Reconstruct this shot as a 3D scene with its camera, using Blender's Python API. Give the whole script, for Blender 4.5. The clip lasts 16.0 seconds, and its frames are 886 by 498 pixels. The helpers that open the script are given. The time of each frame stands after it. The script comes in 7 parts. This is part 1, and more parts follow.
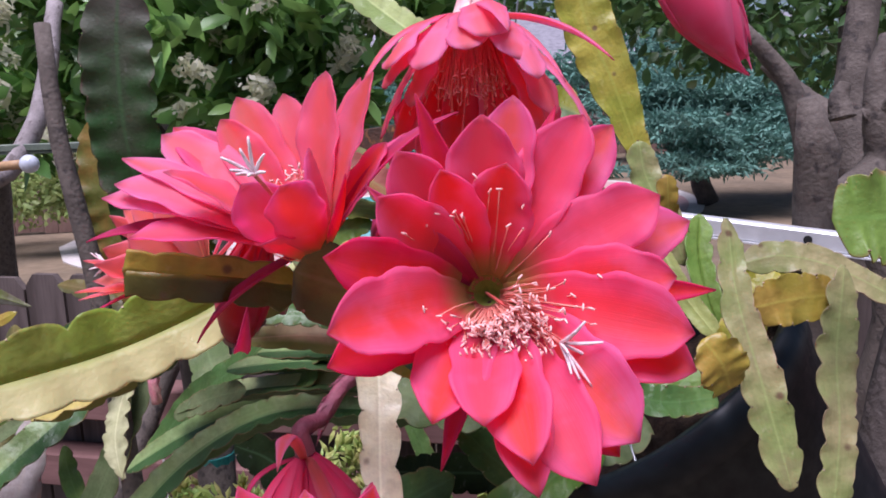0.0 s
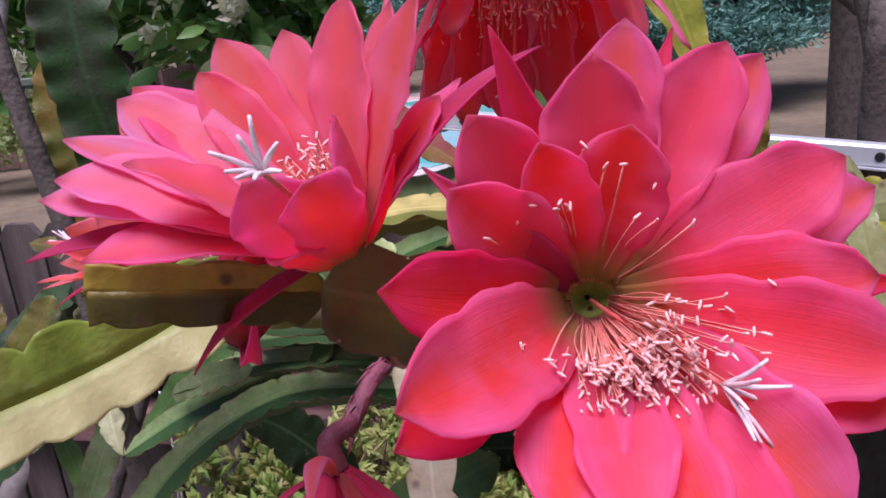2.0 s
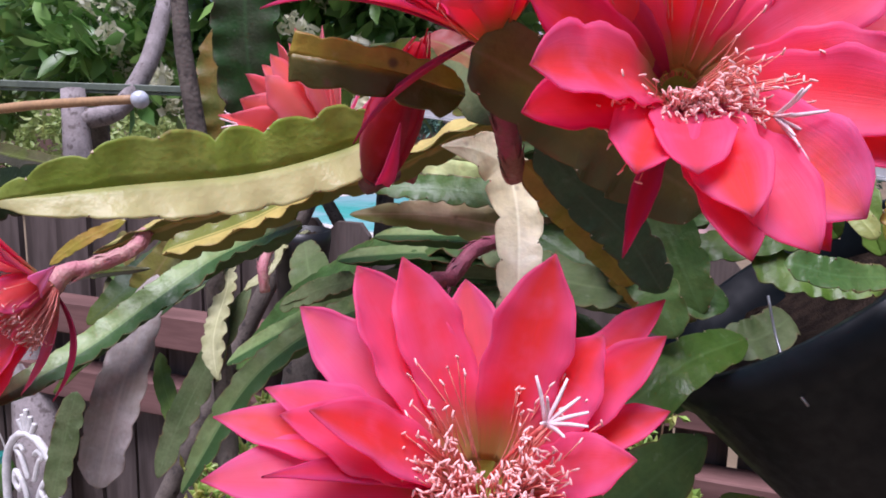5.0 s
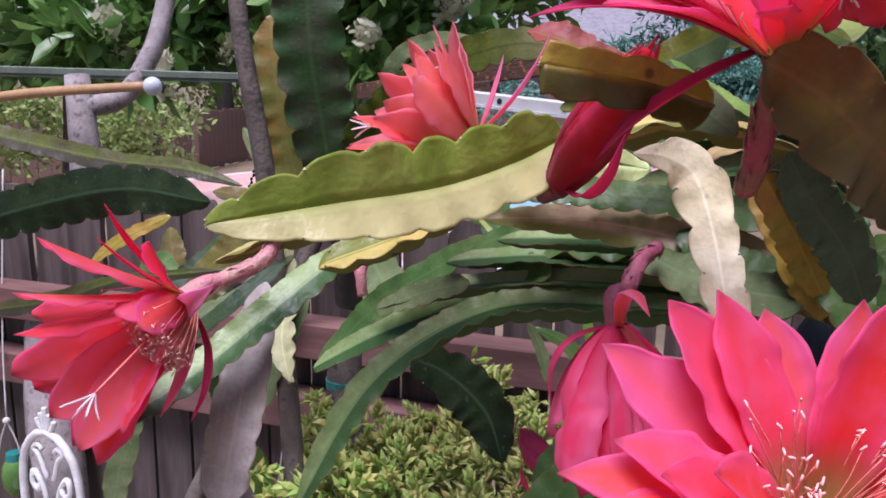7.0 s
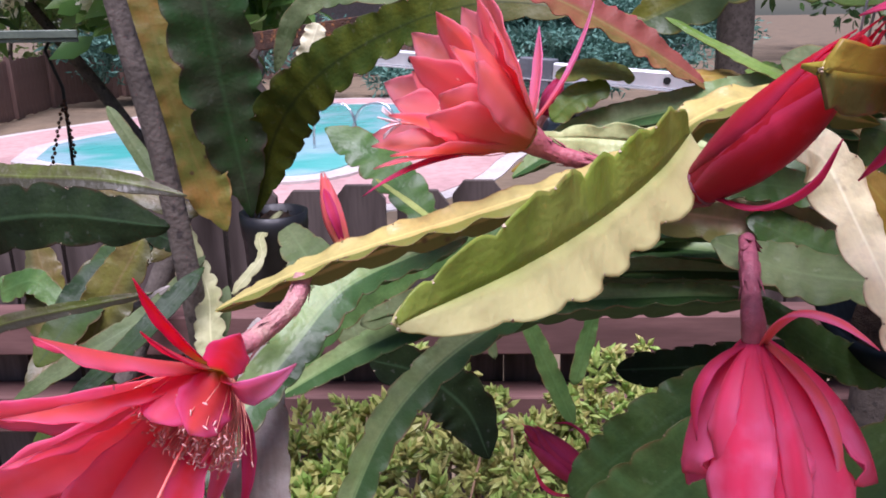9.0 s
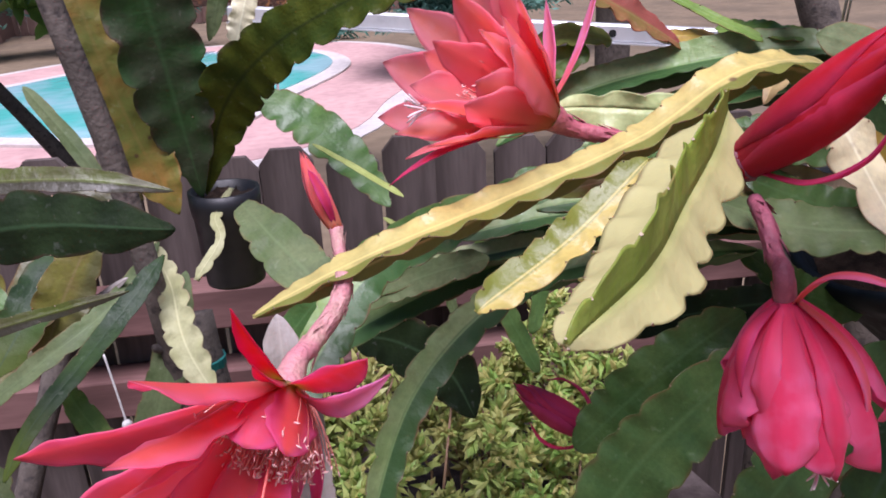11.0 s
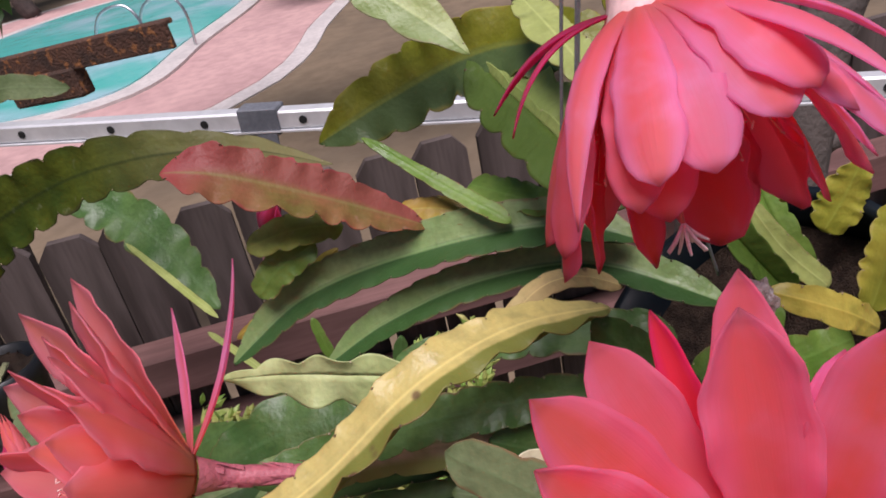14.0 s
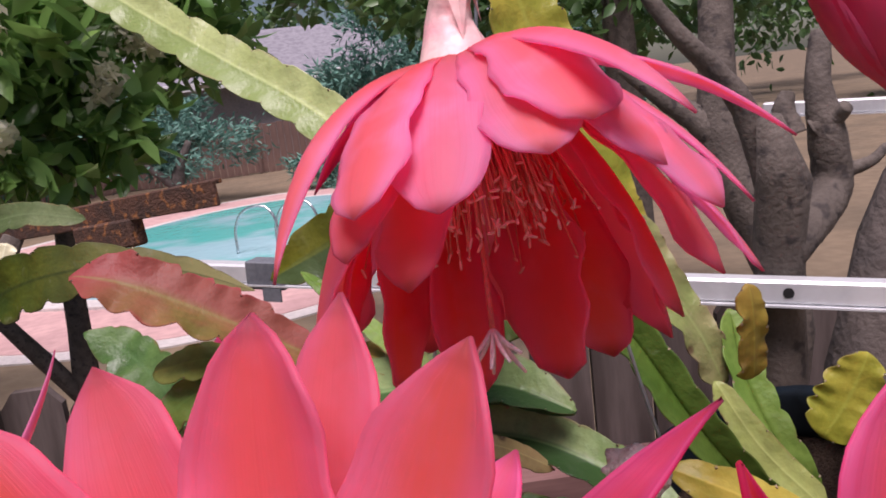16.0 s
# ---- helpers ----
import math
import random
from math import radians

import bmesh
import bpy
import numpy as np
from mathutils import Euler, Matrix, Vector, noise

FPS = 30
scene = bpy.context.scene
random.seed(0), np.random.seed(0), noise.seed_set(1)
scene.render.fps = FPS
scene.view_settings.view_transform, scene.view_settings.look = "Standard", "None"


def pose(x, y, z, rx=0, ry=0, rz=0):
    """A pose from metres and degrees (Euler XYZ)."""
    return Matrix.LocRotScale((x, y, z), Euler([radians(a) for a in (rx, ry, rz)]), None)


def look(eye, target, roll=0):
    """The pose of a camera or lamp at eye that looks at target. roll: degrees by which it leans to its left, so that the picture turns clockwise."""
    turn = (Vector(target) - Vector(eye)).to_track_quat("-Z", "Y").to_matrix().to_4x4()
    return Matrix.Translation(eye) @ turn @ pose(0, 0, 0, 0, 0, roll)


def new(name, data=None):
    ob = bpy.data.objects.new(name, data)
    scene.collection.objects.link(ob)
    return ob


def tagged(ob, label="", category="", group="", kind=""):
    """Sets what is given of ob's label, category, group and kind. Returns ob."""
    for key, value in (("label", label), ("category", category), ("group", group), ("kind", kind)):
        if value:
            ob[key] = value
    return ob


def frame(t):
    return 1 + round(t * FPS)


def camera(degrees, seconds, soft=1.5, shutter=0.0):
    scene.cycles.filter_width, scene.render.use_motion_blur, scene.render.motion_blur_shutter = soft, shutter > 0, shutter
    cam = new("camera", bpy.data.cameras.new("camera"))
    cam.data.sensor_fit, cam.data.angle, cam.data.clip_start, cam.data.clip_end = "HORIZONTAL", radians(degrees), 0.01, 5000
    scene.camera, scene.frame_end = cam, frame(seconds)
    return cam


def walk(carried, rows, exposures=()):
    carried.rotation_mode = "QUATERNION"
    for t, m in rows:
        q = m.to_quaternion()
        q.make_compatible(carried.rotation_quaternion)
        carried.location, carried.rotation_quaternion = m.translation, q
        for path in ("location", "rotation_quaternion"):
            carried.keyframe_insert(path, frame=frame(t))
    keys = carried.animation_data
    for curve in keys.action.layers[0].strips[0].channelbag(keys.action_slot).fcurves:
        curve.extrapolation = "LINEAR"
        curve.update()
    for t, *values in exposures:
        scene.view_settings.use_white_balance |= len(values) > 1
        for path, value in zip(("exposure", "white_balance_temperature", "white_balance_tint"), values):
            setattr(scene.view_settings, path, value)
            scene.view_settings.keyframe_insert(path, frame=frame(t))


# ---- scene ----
cam = camera(60.0, 16.0, soft=1.8, shutter=0.0)
PATH = [
    (0, (0.0000, 0.0000, 1.6200), (0.0000, 1.9646, 1.2456), -2.07),
    (0.5, (-0.0071, 0.0306, 1.6174), (0.0003, 1.9917, 1.2248), -2.54),
    (1, (-0.0166, 0.0534, 1.6243), (0.0034, 1.9969, 1.1530), -3.93),
    (1.5, (-0.0246, 0.0860, 1.6307), (0.0012, 2.0127, 1.0947), -4.94),
    (2, (-0.0285, 0.1000, 1.6295), (-0.0092, 2.0081, 1.0305), -5.17),
    (2.5, (-0.0213, 0.0978, 1.6057), (-0.0239, 2.0107, 1.0220), -4.61),
    (3, (-0.0255, 0.0618, 1.5812), (-0.1014, 2.0079, 1.1265), -1.83),
    (3.5, (-0.0365, 0.0263, 1.5555), (-0.1671, 1.9896, 1.1972), 0.60),
    (4, (-0.0318, 0.0082, 1.5340), (-0.2182, 1.9706, 1.1960), 1.69),
    (6.5, (-0.1226, 0.0010, 1.5294), (-0.2854, 1.9450, 1.0888), 1.43),
    (7, (-0.1671, 0.0180, 1.5418), (-0.2740, 1.9694, 1.1168), 1.32),
    (7.5, (-0.2096, 0.0448, 1.5611), (-0.2595, 1.9986, 1.1365), 0.98),
    (8, (-0.2577, 0.0728, 1.5637), (-0.2038, 2.0173, 1.0991), 0.20),
    (8.5, (-0.2872, 0.1217, 1.5655), (0.0194, 2.0254, 1.0345), -1.37),
    (9, (-0.3178, 0.1245, 1.5679), (0.0708, 1.9992, 0.9895), -0.86),
    (11.5, (-0.3980, 0.1626, 1.6183), (0.2712, 1.8543, 0.7875), -2.65),
    (12, (-0.3763, 0.1667, 1.6579), (0.2124, 1.8095, 0.6809), -4.44),
    (12.5, (-0.3118, 0.1814, 1.7066), (0.2141, 1.8031, 0.6609), -8.18),
    (13, (-0.2476, 0.2132, 1.7254), (0.3085, 1.8273, 0.6836), -10.46),
    (13.5, (-0.1985, 0.2400, 1.7329), (0.4161, 1.8387, 0.7002), -11.00),
    (14, (-0.1521, 0.2570, 1.7364), (0.4903, 1.8828, 0.7648), -11.73),
    (14.5, (-0.1141, 0.2619, 1.7307), (0.5335, 1.9536, 0.8831), -12.00),
    (15, (-0.0893, 0.2660, 1.7042), (0.5441, 2.0421, 1.0377), -10.54),
    (15.5, (-0.0637, 0.2747, 1.6869), (0.5248, 2.1001, 1.1198), -9.15),
    (16, (-0.0515, 0.2540, 1.6617), (0.4809, 2.1391, 1.2581), -7.03),
]
walk(cam, [(t, look(eye, target, roll)) for t, eye, target, roll in PATH], [
    (0.0, 0.44, 5880, 23), (1.0, 0.34, 5800, 26), (2.5, 0.24, 5780, 26), (3.5, 0.36, 5850, 24), (4.2, 0.40, 5900, 22), (6.5, 0.46, 5880, 23), (8.5, 0.56, 5880, 24),
    (11.5, 0.46, 5980, 22), (13.0, 0.21, 6200, 18), (14.0, 0.01, 6480, 18), (15.0, 0.18, 6600, 20), (16.0, 0.26, 6650, 24)])

# ---- light: a soft bright sky over a shaded garden corner, with a broad weak sun ----
world = bpy.data.worlds.new("garden_sky")
scene.world = world
world.use_nodes = True
wn, wl = world.node_tree.nodes, world.node_tree.links
sky = wn.new("ShaderNodeTexSky")
sky.sky_type, sky.sun_disc = "NISHITA", False
sky.sun_elevation, sky.sun_rotation = radians(70), radians(200)
sky.air_density, sky.dust_density = 1.0, 1.2
wl.new(sky.outputs[0], wn["Background"].inputs[0])
wn["Background"].inputs[1].default_value = 0.047
sun_data = bpy.data.lights.new("sun", "SUN")
sun_data.energy, sun_data.angle, sun_data.color = 4.5, radians(36), (1.0, 0.94, 0.96)
sun = new("sun", sun_data)
sun.matrix_world = look((-2.2, -5.6, 16.5), (0, 0, 0))


# ---- small tools ----
def mesh_object(name, verts, faces, material, parent=None, label="", uvs=None, smooth=True):
    me = bpy.data.meshes.new(name)
    me.from_pydata([tuple(v) for v in verts], [], faces)
    if uvs is not None:
        layer = me.uv_layers.new(name="UVMap")
        idx = np.empty(len(me.loops), dtype=np.int32)
        me.loops.foreach_get("vertex_index", idx)
        layer.data.foreach_set("uv", np.asarray(uvs, dtype=np.float32)[idx].ravel())
    if smooth:
        me.polygons.foreach_set("use_smooth", [True] * len(me.polygons))
    me.materials.append(material)
    ob = new(name, me)
    if parent is not None:
        ob.parent = parent
    if label:
        ob["label"] = label
    return ob


def part(name, bm, material, parent, label="", smooth=False):
    me = bpy.data.meshes.new(name)
    bm.to_mesh(me)
    bm.free()
    if smooth:
        me.polygons.foreach_set("use_smooth", [True] * len(me.polygons))
    me.materials.append(material)
    ob = new(name, me)
    if parent is not None:
        ob.parent = parent
    if label:
        ob["label"] = label
    return ob


def empty(name, place, label, category, group=""):
    ob = new(name)
    ob.location = place
    ob.empty_display_size = 0.02
    return tagged(ob, label, category, group)


def hang(ob, parent):
    """Parent ob, whose mesh is in world places, under an unturned Empty."""
    ob.parent = parent
    ob.location = -parent.location
    return ob


def box(bm, lo, hi, m=None, bevel=0.0):
    r = bmesh.ops.create_cube(bm, size=1.0)
    vs = r["verts"]
    size, mid = Vector(hi) - Vector(lo), (Vector(hi) + Vector(lo)) / 2
    for v in vs:
        v.co = Vector((v.co.x * size.x, v.co.y * size.y, v.co.z * size.z)) + mid
    if bevel > 0:
        es = list({e for v in vs for e in v.link_edges})
        r2 = bmesh.ops.bevel(bm, geom=es, offset=bevel, segments=1, affect="EDGES")
        vs = list({v for f in r2["faces"] for v in f.verts} | {v for v in vs if v.is_valid})
    if m is not None:
        for v in vs:
            v.co = m @ v.co
    return vs


def spline(points, n):
    """n+1 places along a smooth curve through the points, evenly in the parameter."""
    p = np.asarray(points, float)
    if len(p) == 2:
        return p[0] + (p[1] - p[0]) * np.linspace(0, 1, n + 1)[:, None]
    k = np.r_[0, np.cumsum(np.linalg.norm(np.diff(p[:, :3], axis=0), axis=1))]
    k /= k[-1]
    q = np.vstack([2 * p[0] - p[1], p, 2 * p[-1] - p[-2]])
    kk = np.r_[-(k[1]), k, 2 - k[-2]]
    out = []
    for s in np.linspace(0, 1, n + 1):
        i = min(max(int(np.searchsorted(k, s, side="right")) - 1, 0), len(p) - 2)
        h = k[i + 1] - k[i]
        a = (s - k[i]) / h
        m0 = (q[i + 2] - q[i]) / (kk[i + 2] - kk[i]) * h
        m1 = (q[i + 3] - q[i + 1]) / (kk[i + 3] - kk[i + 1]) * h
        out.append((2 * a**3 - 3 * a**2 + 1) * q[i + 1] + (a**3 - 2 * a**2 + a) * m0 + (-2 * a**3 + 3 * a**2) * q[i + 2] + (a**3 - a**2) * m1)
    return np.array(out)


def unit(v):
    v = np.asarray(v, float)
    n = np.linalg.norm(v, axis=-1, keepdims=True)
    return v / np.maximum(n, 1e-9)


def tube(points, radii, sides=8, n=16, lumps=0.0, seed=0):
    """Vertices, faces and uvs of a closed tapering tube along a curve."""
    rng = np.random.default_rng(seed)
    c = spline(np.column_stack([np.asarray(points, float), np.broadcast_to(radii, len(points))]), n)
    rad, c = c[:, 3], c[:, :3]
    t = unit(np.gradient(c, axis=0))
    up = np.array([0.0, 0.0, 1.0]) if abs(t[0][2]) < 0.9 else np.array([1.0, 0.0, 0.0])
    verts, uvs = [], []
    a = unit(np.cross(up, t[0]))
    length = 0.0
    for i in range(n + 1):
        a = unit(a - t[i] * (a @ t[i]))
        b = np.cross(t[i], a)
        if i:
            length += np.linalg.norm(c[i] - c[i - 1])
        for j in range(sides):
            w = 2 * math.pi * j / sides
            r = rad[i] * (1 + lumps * rng.uniform(-1, 1))
            verts.append(c[i] + r * (math.cos(w) * a + math.sin(w) * b))
            uvs.append((length, j / sides))
    faces = [(i * sides + j, i * sides + (j + 1) % sides, (i + 1) * sides + (j + 1) % sides, (i + 1) * sides + j) for i in range(n) for j in range(sides)]
    faces += [tuple(range(sides))[::-1], tuple(n * sides + j for j in range(sides))]
    return verts, faces, uvs


def join(pieces):
    verts, faces, uvs = [], [], []
    for v, f, u in pieces:
        k = len(verts)
        verts += list(v)
        uvs += list(u)
        faces += [tuple(i + k for i in q) for q in f]
    return verts, faces, uvs


# ---- materials ----
def nodes_of(name):
    m = bpy.data.materials.new(name)
    m.use_nodes = True
    return m, m.node_tree.nodes, m.node_tree.links, m.node_tree.nodes["Principled BSDF"]


def mix(nt, fac, a, b, mode="MIX"):
    x = nt[0].new("ShaderNodeMix")
    x.data_type, x.blend_type = "RGBA", mode
    for sock, v in ((x.inputs[0], fac), (x.inputs[6], a), (x.inputs[7], b)):
        if hasattr(v, "is_linked"):
            nt[1].new(v, sock)
        else:
            sock.default_value = v if isinstance(v, (int, float)) else (*v, 1.0)
    return x.outputs[2]


def calc(nt, op, a, b=0.0, clamp=False):
    x = nt[0].new("ShaderNodeMath")
    x.operation, x.use_clamp = op, clamp
    for sock, v in zip(x.inputs, (a, b)):
        if hasattr(v, "is_linked"):
            nt[1].new(v, sock)
        else:
            sock.default_value = v
    return x.outputs[0]


def span(nt, v, lo, hi, a=0.0, b=1.0):
    x = nt[0].new("ShaderNodeMapRange")
    x.interpolation_type = "SMOOTHSTEP"
    nt[1].new(v, x.inputs[0])
    for i, q in enumerate((lo, hi, a, b)):
        x.inputs[1 + i].default_value = q
    return x.outputs[0]


def noise_of(nt, scale, detail=3.0, where=None, stretch=None):
    x = nt[0].new("ShaderNodeTexNoise")
    x.inputs["Scale"].default_value, x.inputs["Detail"].default_value = scale, detail
    if where is None:
        where = nt[0].new("ShaderNodeTexCoord").outputs["Object"]
    if stretch:
        mp = nt[0].new("ShaderNodeMapping")
        mp.inputs["Scale"].default_value = stretch
        nt[1].new(where, mp.inputs[0])
        where = mp.outputs[0]
    nt[1].new(where, x.inputs["Vector"])
    return x.outputs["Fac"]


def bump(nt, bsdf, height, strength, distance):
    x = nt[0].new("ShaderNodeBump")
    x.inputs["Strength"].default_value, x.inputs["Distance"].default_value = strength, distance
    nt[1].new(height, x.inputs["Height"])
    nt[1].new(x.outputs[0], bsdf.inputs["Normal"])


def uv_split(nt):
    uv = nt[0].new("ShaderNodeUVMap")
    uv.uv_map = "UVMap"
    sep = nt[0].new("ShaderNodeSeparateXYZ")
    nt[1].new(uv.outputs[0], sep.inputs[0])
    return uv.outputs[0], sep.outputs[0], sep.outputs[1]


def leafy(nt, bsdf, color, share):
    """Mix light that shines through thin tissue into the surface."""
    tr = nt[0].new("ShaderNodeBsdfTranslucent")
    nt[1].new(color, tr.inputs[0])
    ms = nt[0].new("ShaderNodeMixShader")
    ms.inputs[0].default_value = share
    nt[1].new(bsdf.outputs[0], ms.inputs[1])
    nt[1].new(tr.outputs[0], ms.inputs[2])
    nt[1].new(ms.outputs[0], nt[0]["Material Output"].inputs[0])


def worn(name, color, other, third, rough, scale, relief, depth):
    """Two colours with a third in thin patches, for bark, rust and soil."""
    m = plain(name, color, other, rough, scale, relief=relief, depth=depth)
    n, l = m.node_tree.nodes, m.node_tree.links
    b = n["Principled BSDF"]
    old = b.inputs["Base Color"].links[0].from_socket
    c = mix((n, l), span((n, l), noise_of((n, l), scale * 2.3, 5.0), 0.55, 0.68), old, third)
    l.new(c, b.inputs["Base Color"])
    return m


def plain(name, color, other=None, rough=0.6, scale=30.0, metal=0.0, relief=0.15, depth=0.002, stretch=None, shine=0.5):
    """A surface with two scales of mottling and fine relief."""
    m, n, l, b = nodes_of(name)
    nt = (n, l)
    other = other or tuple(c * 0.6 for c in color)
    big, fine = noise_of(nt, scale, 4.0, stretch=stretch), noise_of(nt, scale * 7, 4.0, stretch=stretch)
    c = mix(nt, span(nt, big, 0.38, 0.68), color, other)
    c = mix(nt, span(nt, fine, 0.3, 0.75, 0.0, 0.45), c, tuple(q * 0.55 for q in color))
    l.new(c, b.inputs["Base Color"])
    l.new(span(nt, fine, 0.2, 0.8, rough - 0.1, min(rough + 0.12, 1.0)), b.inputs["Roughness"])
    b.inputs["Metallic"].default_value = metal
    b.inputs["Specular IOR Level"].default_value = shine
    bump(nt, b, fine, relief, depth)
    return m


def pad_material(name, a, b_color, margin=(0.22, 0.10, 0.05), spots=0.0, rough=0.38, gloss=0.38, tip=None, rib=None, wing=None, wing_from=0.5, wing_soft=0.08, through_light=0.12):
    """A flat cactus stem: mottled green to yellow, a paler rib, brown margin and corky specks."""
    m, n, l, b = nodes_of(name)
    nt = (n, l)
    uv, u, v = uv_split(nt)
    side = calc(nt, "ABSOLUTE", calc(nt, "SUBTRACT", calc(nt, "MULTIPLY", v, 2.0), 1.0))
    big, fine = noise_of(nt, 22.0, 3.0), noise_of(nt, 260.0, 3.0)
    c = mix(nt, span(nt, big, 0.35, 0.65), a, b_color)
    c = mix(nt, span(nt, fine, 0.35, 0.75, 0.0, 0.3), c, tuple(q * 0.6 for q in a))
    middle = noise_of(nt, 85.0, 4.0)
    c = mix(nt, span(nt, middle, 0.48, 0.72, 0.0, 0.5), c, tuple(q * 0.62 for q in b_color))
    c = mix(nt, span(nt, noise_of(nt, 140.0, 5.0), 0.62, 0.74, 0.0, 0.35), c, tuple(min(1.0, q * 0.9 + 0.10) for q in b_color))
    lengthwise = noise_of(nt, 7.0, 3.0, where=uv, stretch=(0.8, 2.2, 1.0))
    c = mix(nt, span(nt, lengthwise, 0.4, 0.7, 0.0, 0.09), c, tuple(min(1.0, q * 1.5) for q in b_color))
    # Second wing's colour: two-tone tissue on some stems, painted shade on others.
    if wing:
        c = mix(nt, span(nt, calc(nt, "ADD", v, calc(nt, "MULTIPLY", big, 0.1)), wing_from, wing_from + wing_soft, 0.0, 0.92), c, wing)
    if tip:
        c = mix(nt, span(nt, u, 0.62, 1.0, 0.0, 0.9), c, tip)
    ribc = rib or tuple(min(1.0, q * 1.35 + 0.02) for q in a)
    c = mix(nt, span(nt, side, 0.0, 0.10, 0.55, 0.0), c, ribc)
    c = mix(nt, calc(nt, "MULTIPLY", span(nt, calc(nt, "ADD", side, calc(nt, "MULTIPLY", calc(nt, "SUBTRACT", middle, 0.5), 0.35)), 0.88, 1.02), span(nt, big, 0.35, 0.7, 0.05, 0.75)), c, margin)
    if spots:
        vo = n.new("ShaderNodeTexVoronoi")
        vo.inputs["Scale"].default_value = 70.0
        l.new(n.new("ShaderNodeTexCoord").outputs["Object"], vo.inputs["Vector"])
        hue = n.new("ShaderNodeSeparateColor")
        l.new(vo.outputs["Color"], hue.inputs[0])
        some = span(nt, hue.outputs[0], 1.0 - spots, 1.02 - spots)
        c = mix(nt, calc(nt, "MULTIPLY", span(nt, vo.outputs["Distance"], 0.08, 0.24, 0.8, 0.0), some), c, (0.10, 0.045, 0.03))
    l.new(c, b.inputs["Base Color"])
    l.new(span(nt, big, 0.3, 0.7, rough - 0.08, rough + 0.15), b.inputs["Roughness"])
    bump(nt, b, calc(nt, "ADD", calc(nt, "ADD", fine, calc(nt, "MULTIPLY", middle, 2.5)), calc(nt, "MULTIPLY", big, 2.0)), 0.4, 0.0012)
    b.inputs["Specular IOR Level"].default_value = gloss
    leafy(nt, b, c, through_light)
    return m


def petal_material(name, mid, edge, base, throat=0.9, share=0.68):
    """Silky petal: warm midstripe, pinker margin, deep base, fine lengthwise veins."""
    m, n, l, b = nodes_of(name)
    nt = (n, l)
    uv, u, v = uv_split(nt)
    rand = n.new("ShaderNodeObjectInfo").outputs["Random"]
    side = calc(nt, "ABSOLUTE", calc(nt, "SUBTRACT", calc(nt, "MULTIPLY", v, 2.0), 1.0))
    big = noise_of(nt, 26.0, 2.0)
    wob = calc(nt, "ADD", side, calc(nt, "MULTIPLY", calc(nt, "SUBTRACT", big, 0.5), 0.7))
    c = mix(nt, span(nt, wob, 0.22, 0.92), mid, edge)
    c = mix(nt, span(nt, rand, 0.2, 1.0, 0.0, 0.55), c, edge)
    blot = noise_of(nt, 60.0, 3.0)
    c = mix(nt, span(nt, blot, 0.45, 0.75, 0.0, 0.45), c, tuple(min(1.0, q * 1.35 + 0.02) for q in edge))
    c = mix(nt, span(nt, u, 0.05, 0.50, 0.7, 0.0), c, base)
    c = mix(nt, span(nt, u, 0.04, 0.36, throat, 0.0), c, (0.62, 0.52, 0.14))
    veins = noise_of(nt, 5.0, 3.0, where=uv, stretch=(0.35, 9.0, 1.0))
    c = mix(nt, span(nt, veins, 0.42, 0.66, 0.0, 0.22), c, tuple(0.5 * (q + w) for q, w in zip(base, edge)))
    c = mix(nt, calc(nt, "MULTIPLY", span(nt, u, 0.93, 1.0), 0.5), c, (0.42, 0.03, 0.05))
    l.new(c, b.inputs["Base Color"])
    b.inputs["Roughness"].default_value = 0.46
    b.inputs["Specular IOR Level"].default_value = 0.32
    b.inputs["Sheen Weight"].default_value = 0.15
    b.inputs["Sheen Tint"].default_value = (1.0, 0.72, 0.85, 1.0)
    bump(nt, b, calc(nt, "ADD", veins, calc(nt, "MULTIPLY", blot, 2.5)), 0.4, 0.0006)
    leafy(nt, b, c, share)
    return m


CORAL = petal_material("coral_petal", (0.98, 0.105, 0.100), (0.96, 0.18, 0.40), (0.94, 0.022, 0.065))
PINK = petal_material("rose_pink_petal", (0.97, 0.19, 0.18), (0.96, 0.22, 0.48), (0.94, 0.045, 0.10))
SALMON = petal_material("salmon_coral_petal", (0.98, 0.40, 0.33), (0.97, 0.41, 0.48), (0.97, 0.22, 0.19), 0.4, 0.78)
BLUSH = petal_material("blush_pink_petal", (0.97, 0.27, 0.31), (0.96, 0.37, 0.62), (0.96, 0.14, 0.20), 0.2)
SKIRT = petal_material("soft_coral_petal", (0.98, 0.25, 0.23), (0.97, 0.28, 0.44), (0.97, 0.21, 0.21), 0.2, 0.74)
BUDRED = petal_material("crimson_bud_petal", (0.82, 0.03, 0.05), (0.74, 0.06, 0.16), (0.52, 0.014, 0.05), 0.0)
SCARLET = petal_material("scarlet_petal", (0.93, 0.055, 0.045), (0.87, 0.045, 0.21), (0.80, 0.006, 0.030))
SEPAL = petal_material("magenta_sepal", (0.80, 0.075, 0.16), (0.76, 0.10, 0.30), (0.50, 0.018, 0.09), 0.0)
WILT = petal_material("wilting_magenta_petal", (0.95, 0.10, 0.27), (0.96, 0.26, 0.50), (0.90, 0.05, 0.20), 0.0)
TUBE = plain("flower_tube_skin", (0.56, 0.22, 0.25), (0.50, 0.30, 0.25), 0.55, 70.0, relief=0.6)
TUBESCALE = plain("flower_tube_scale", (0.52, 0.16, 0.17), (0.36, 0.13, 0.10), 0.55, 120.0)
TUBE_DARK = plain("dark_flower_tube_skin", (0.15, 0.025, 0.05), (0.20, 0.06, 0.06), 0.5, 60.0)
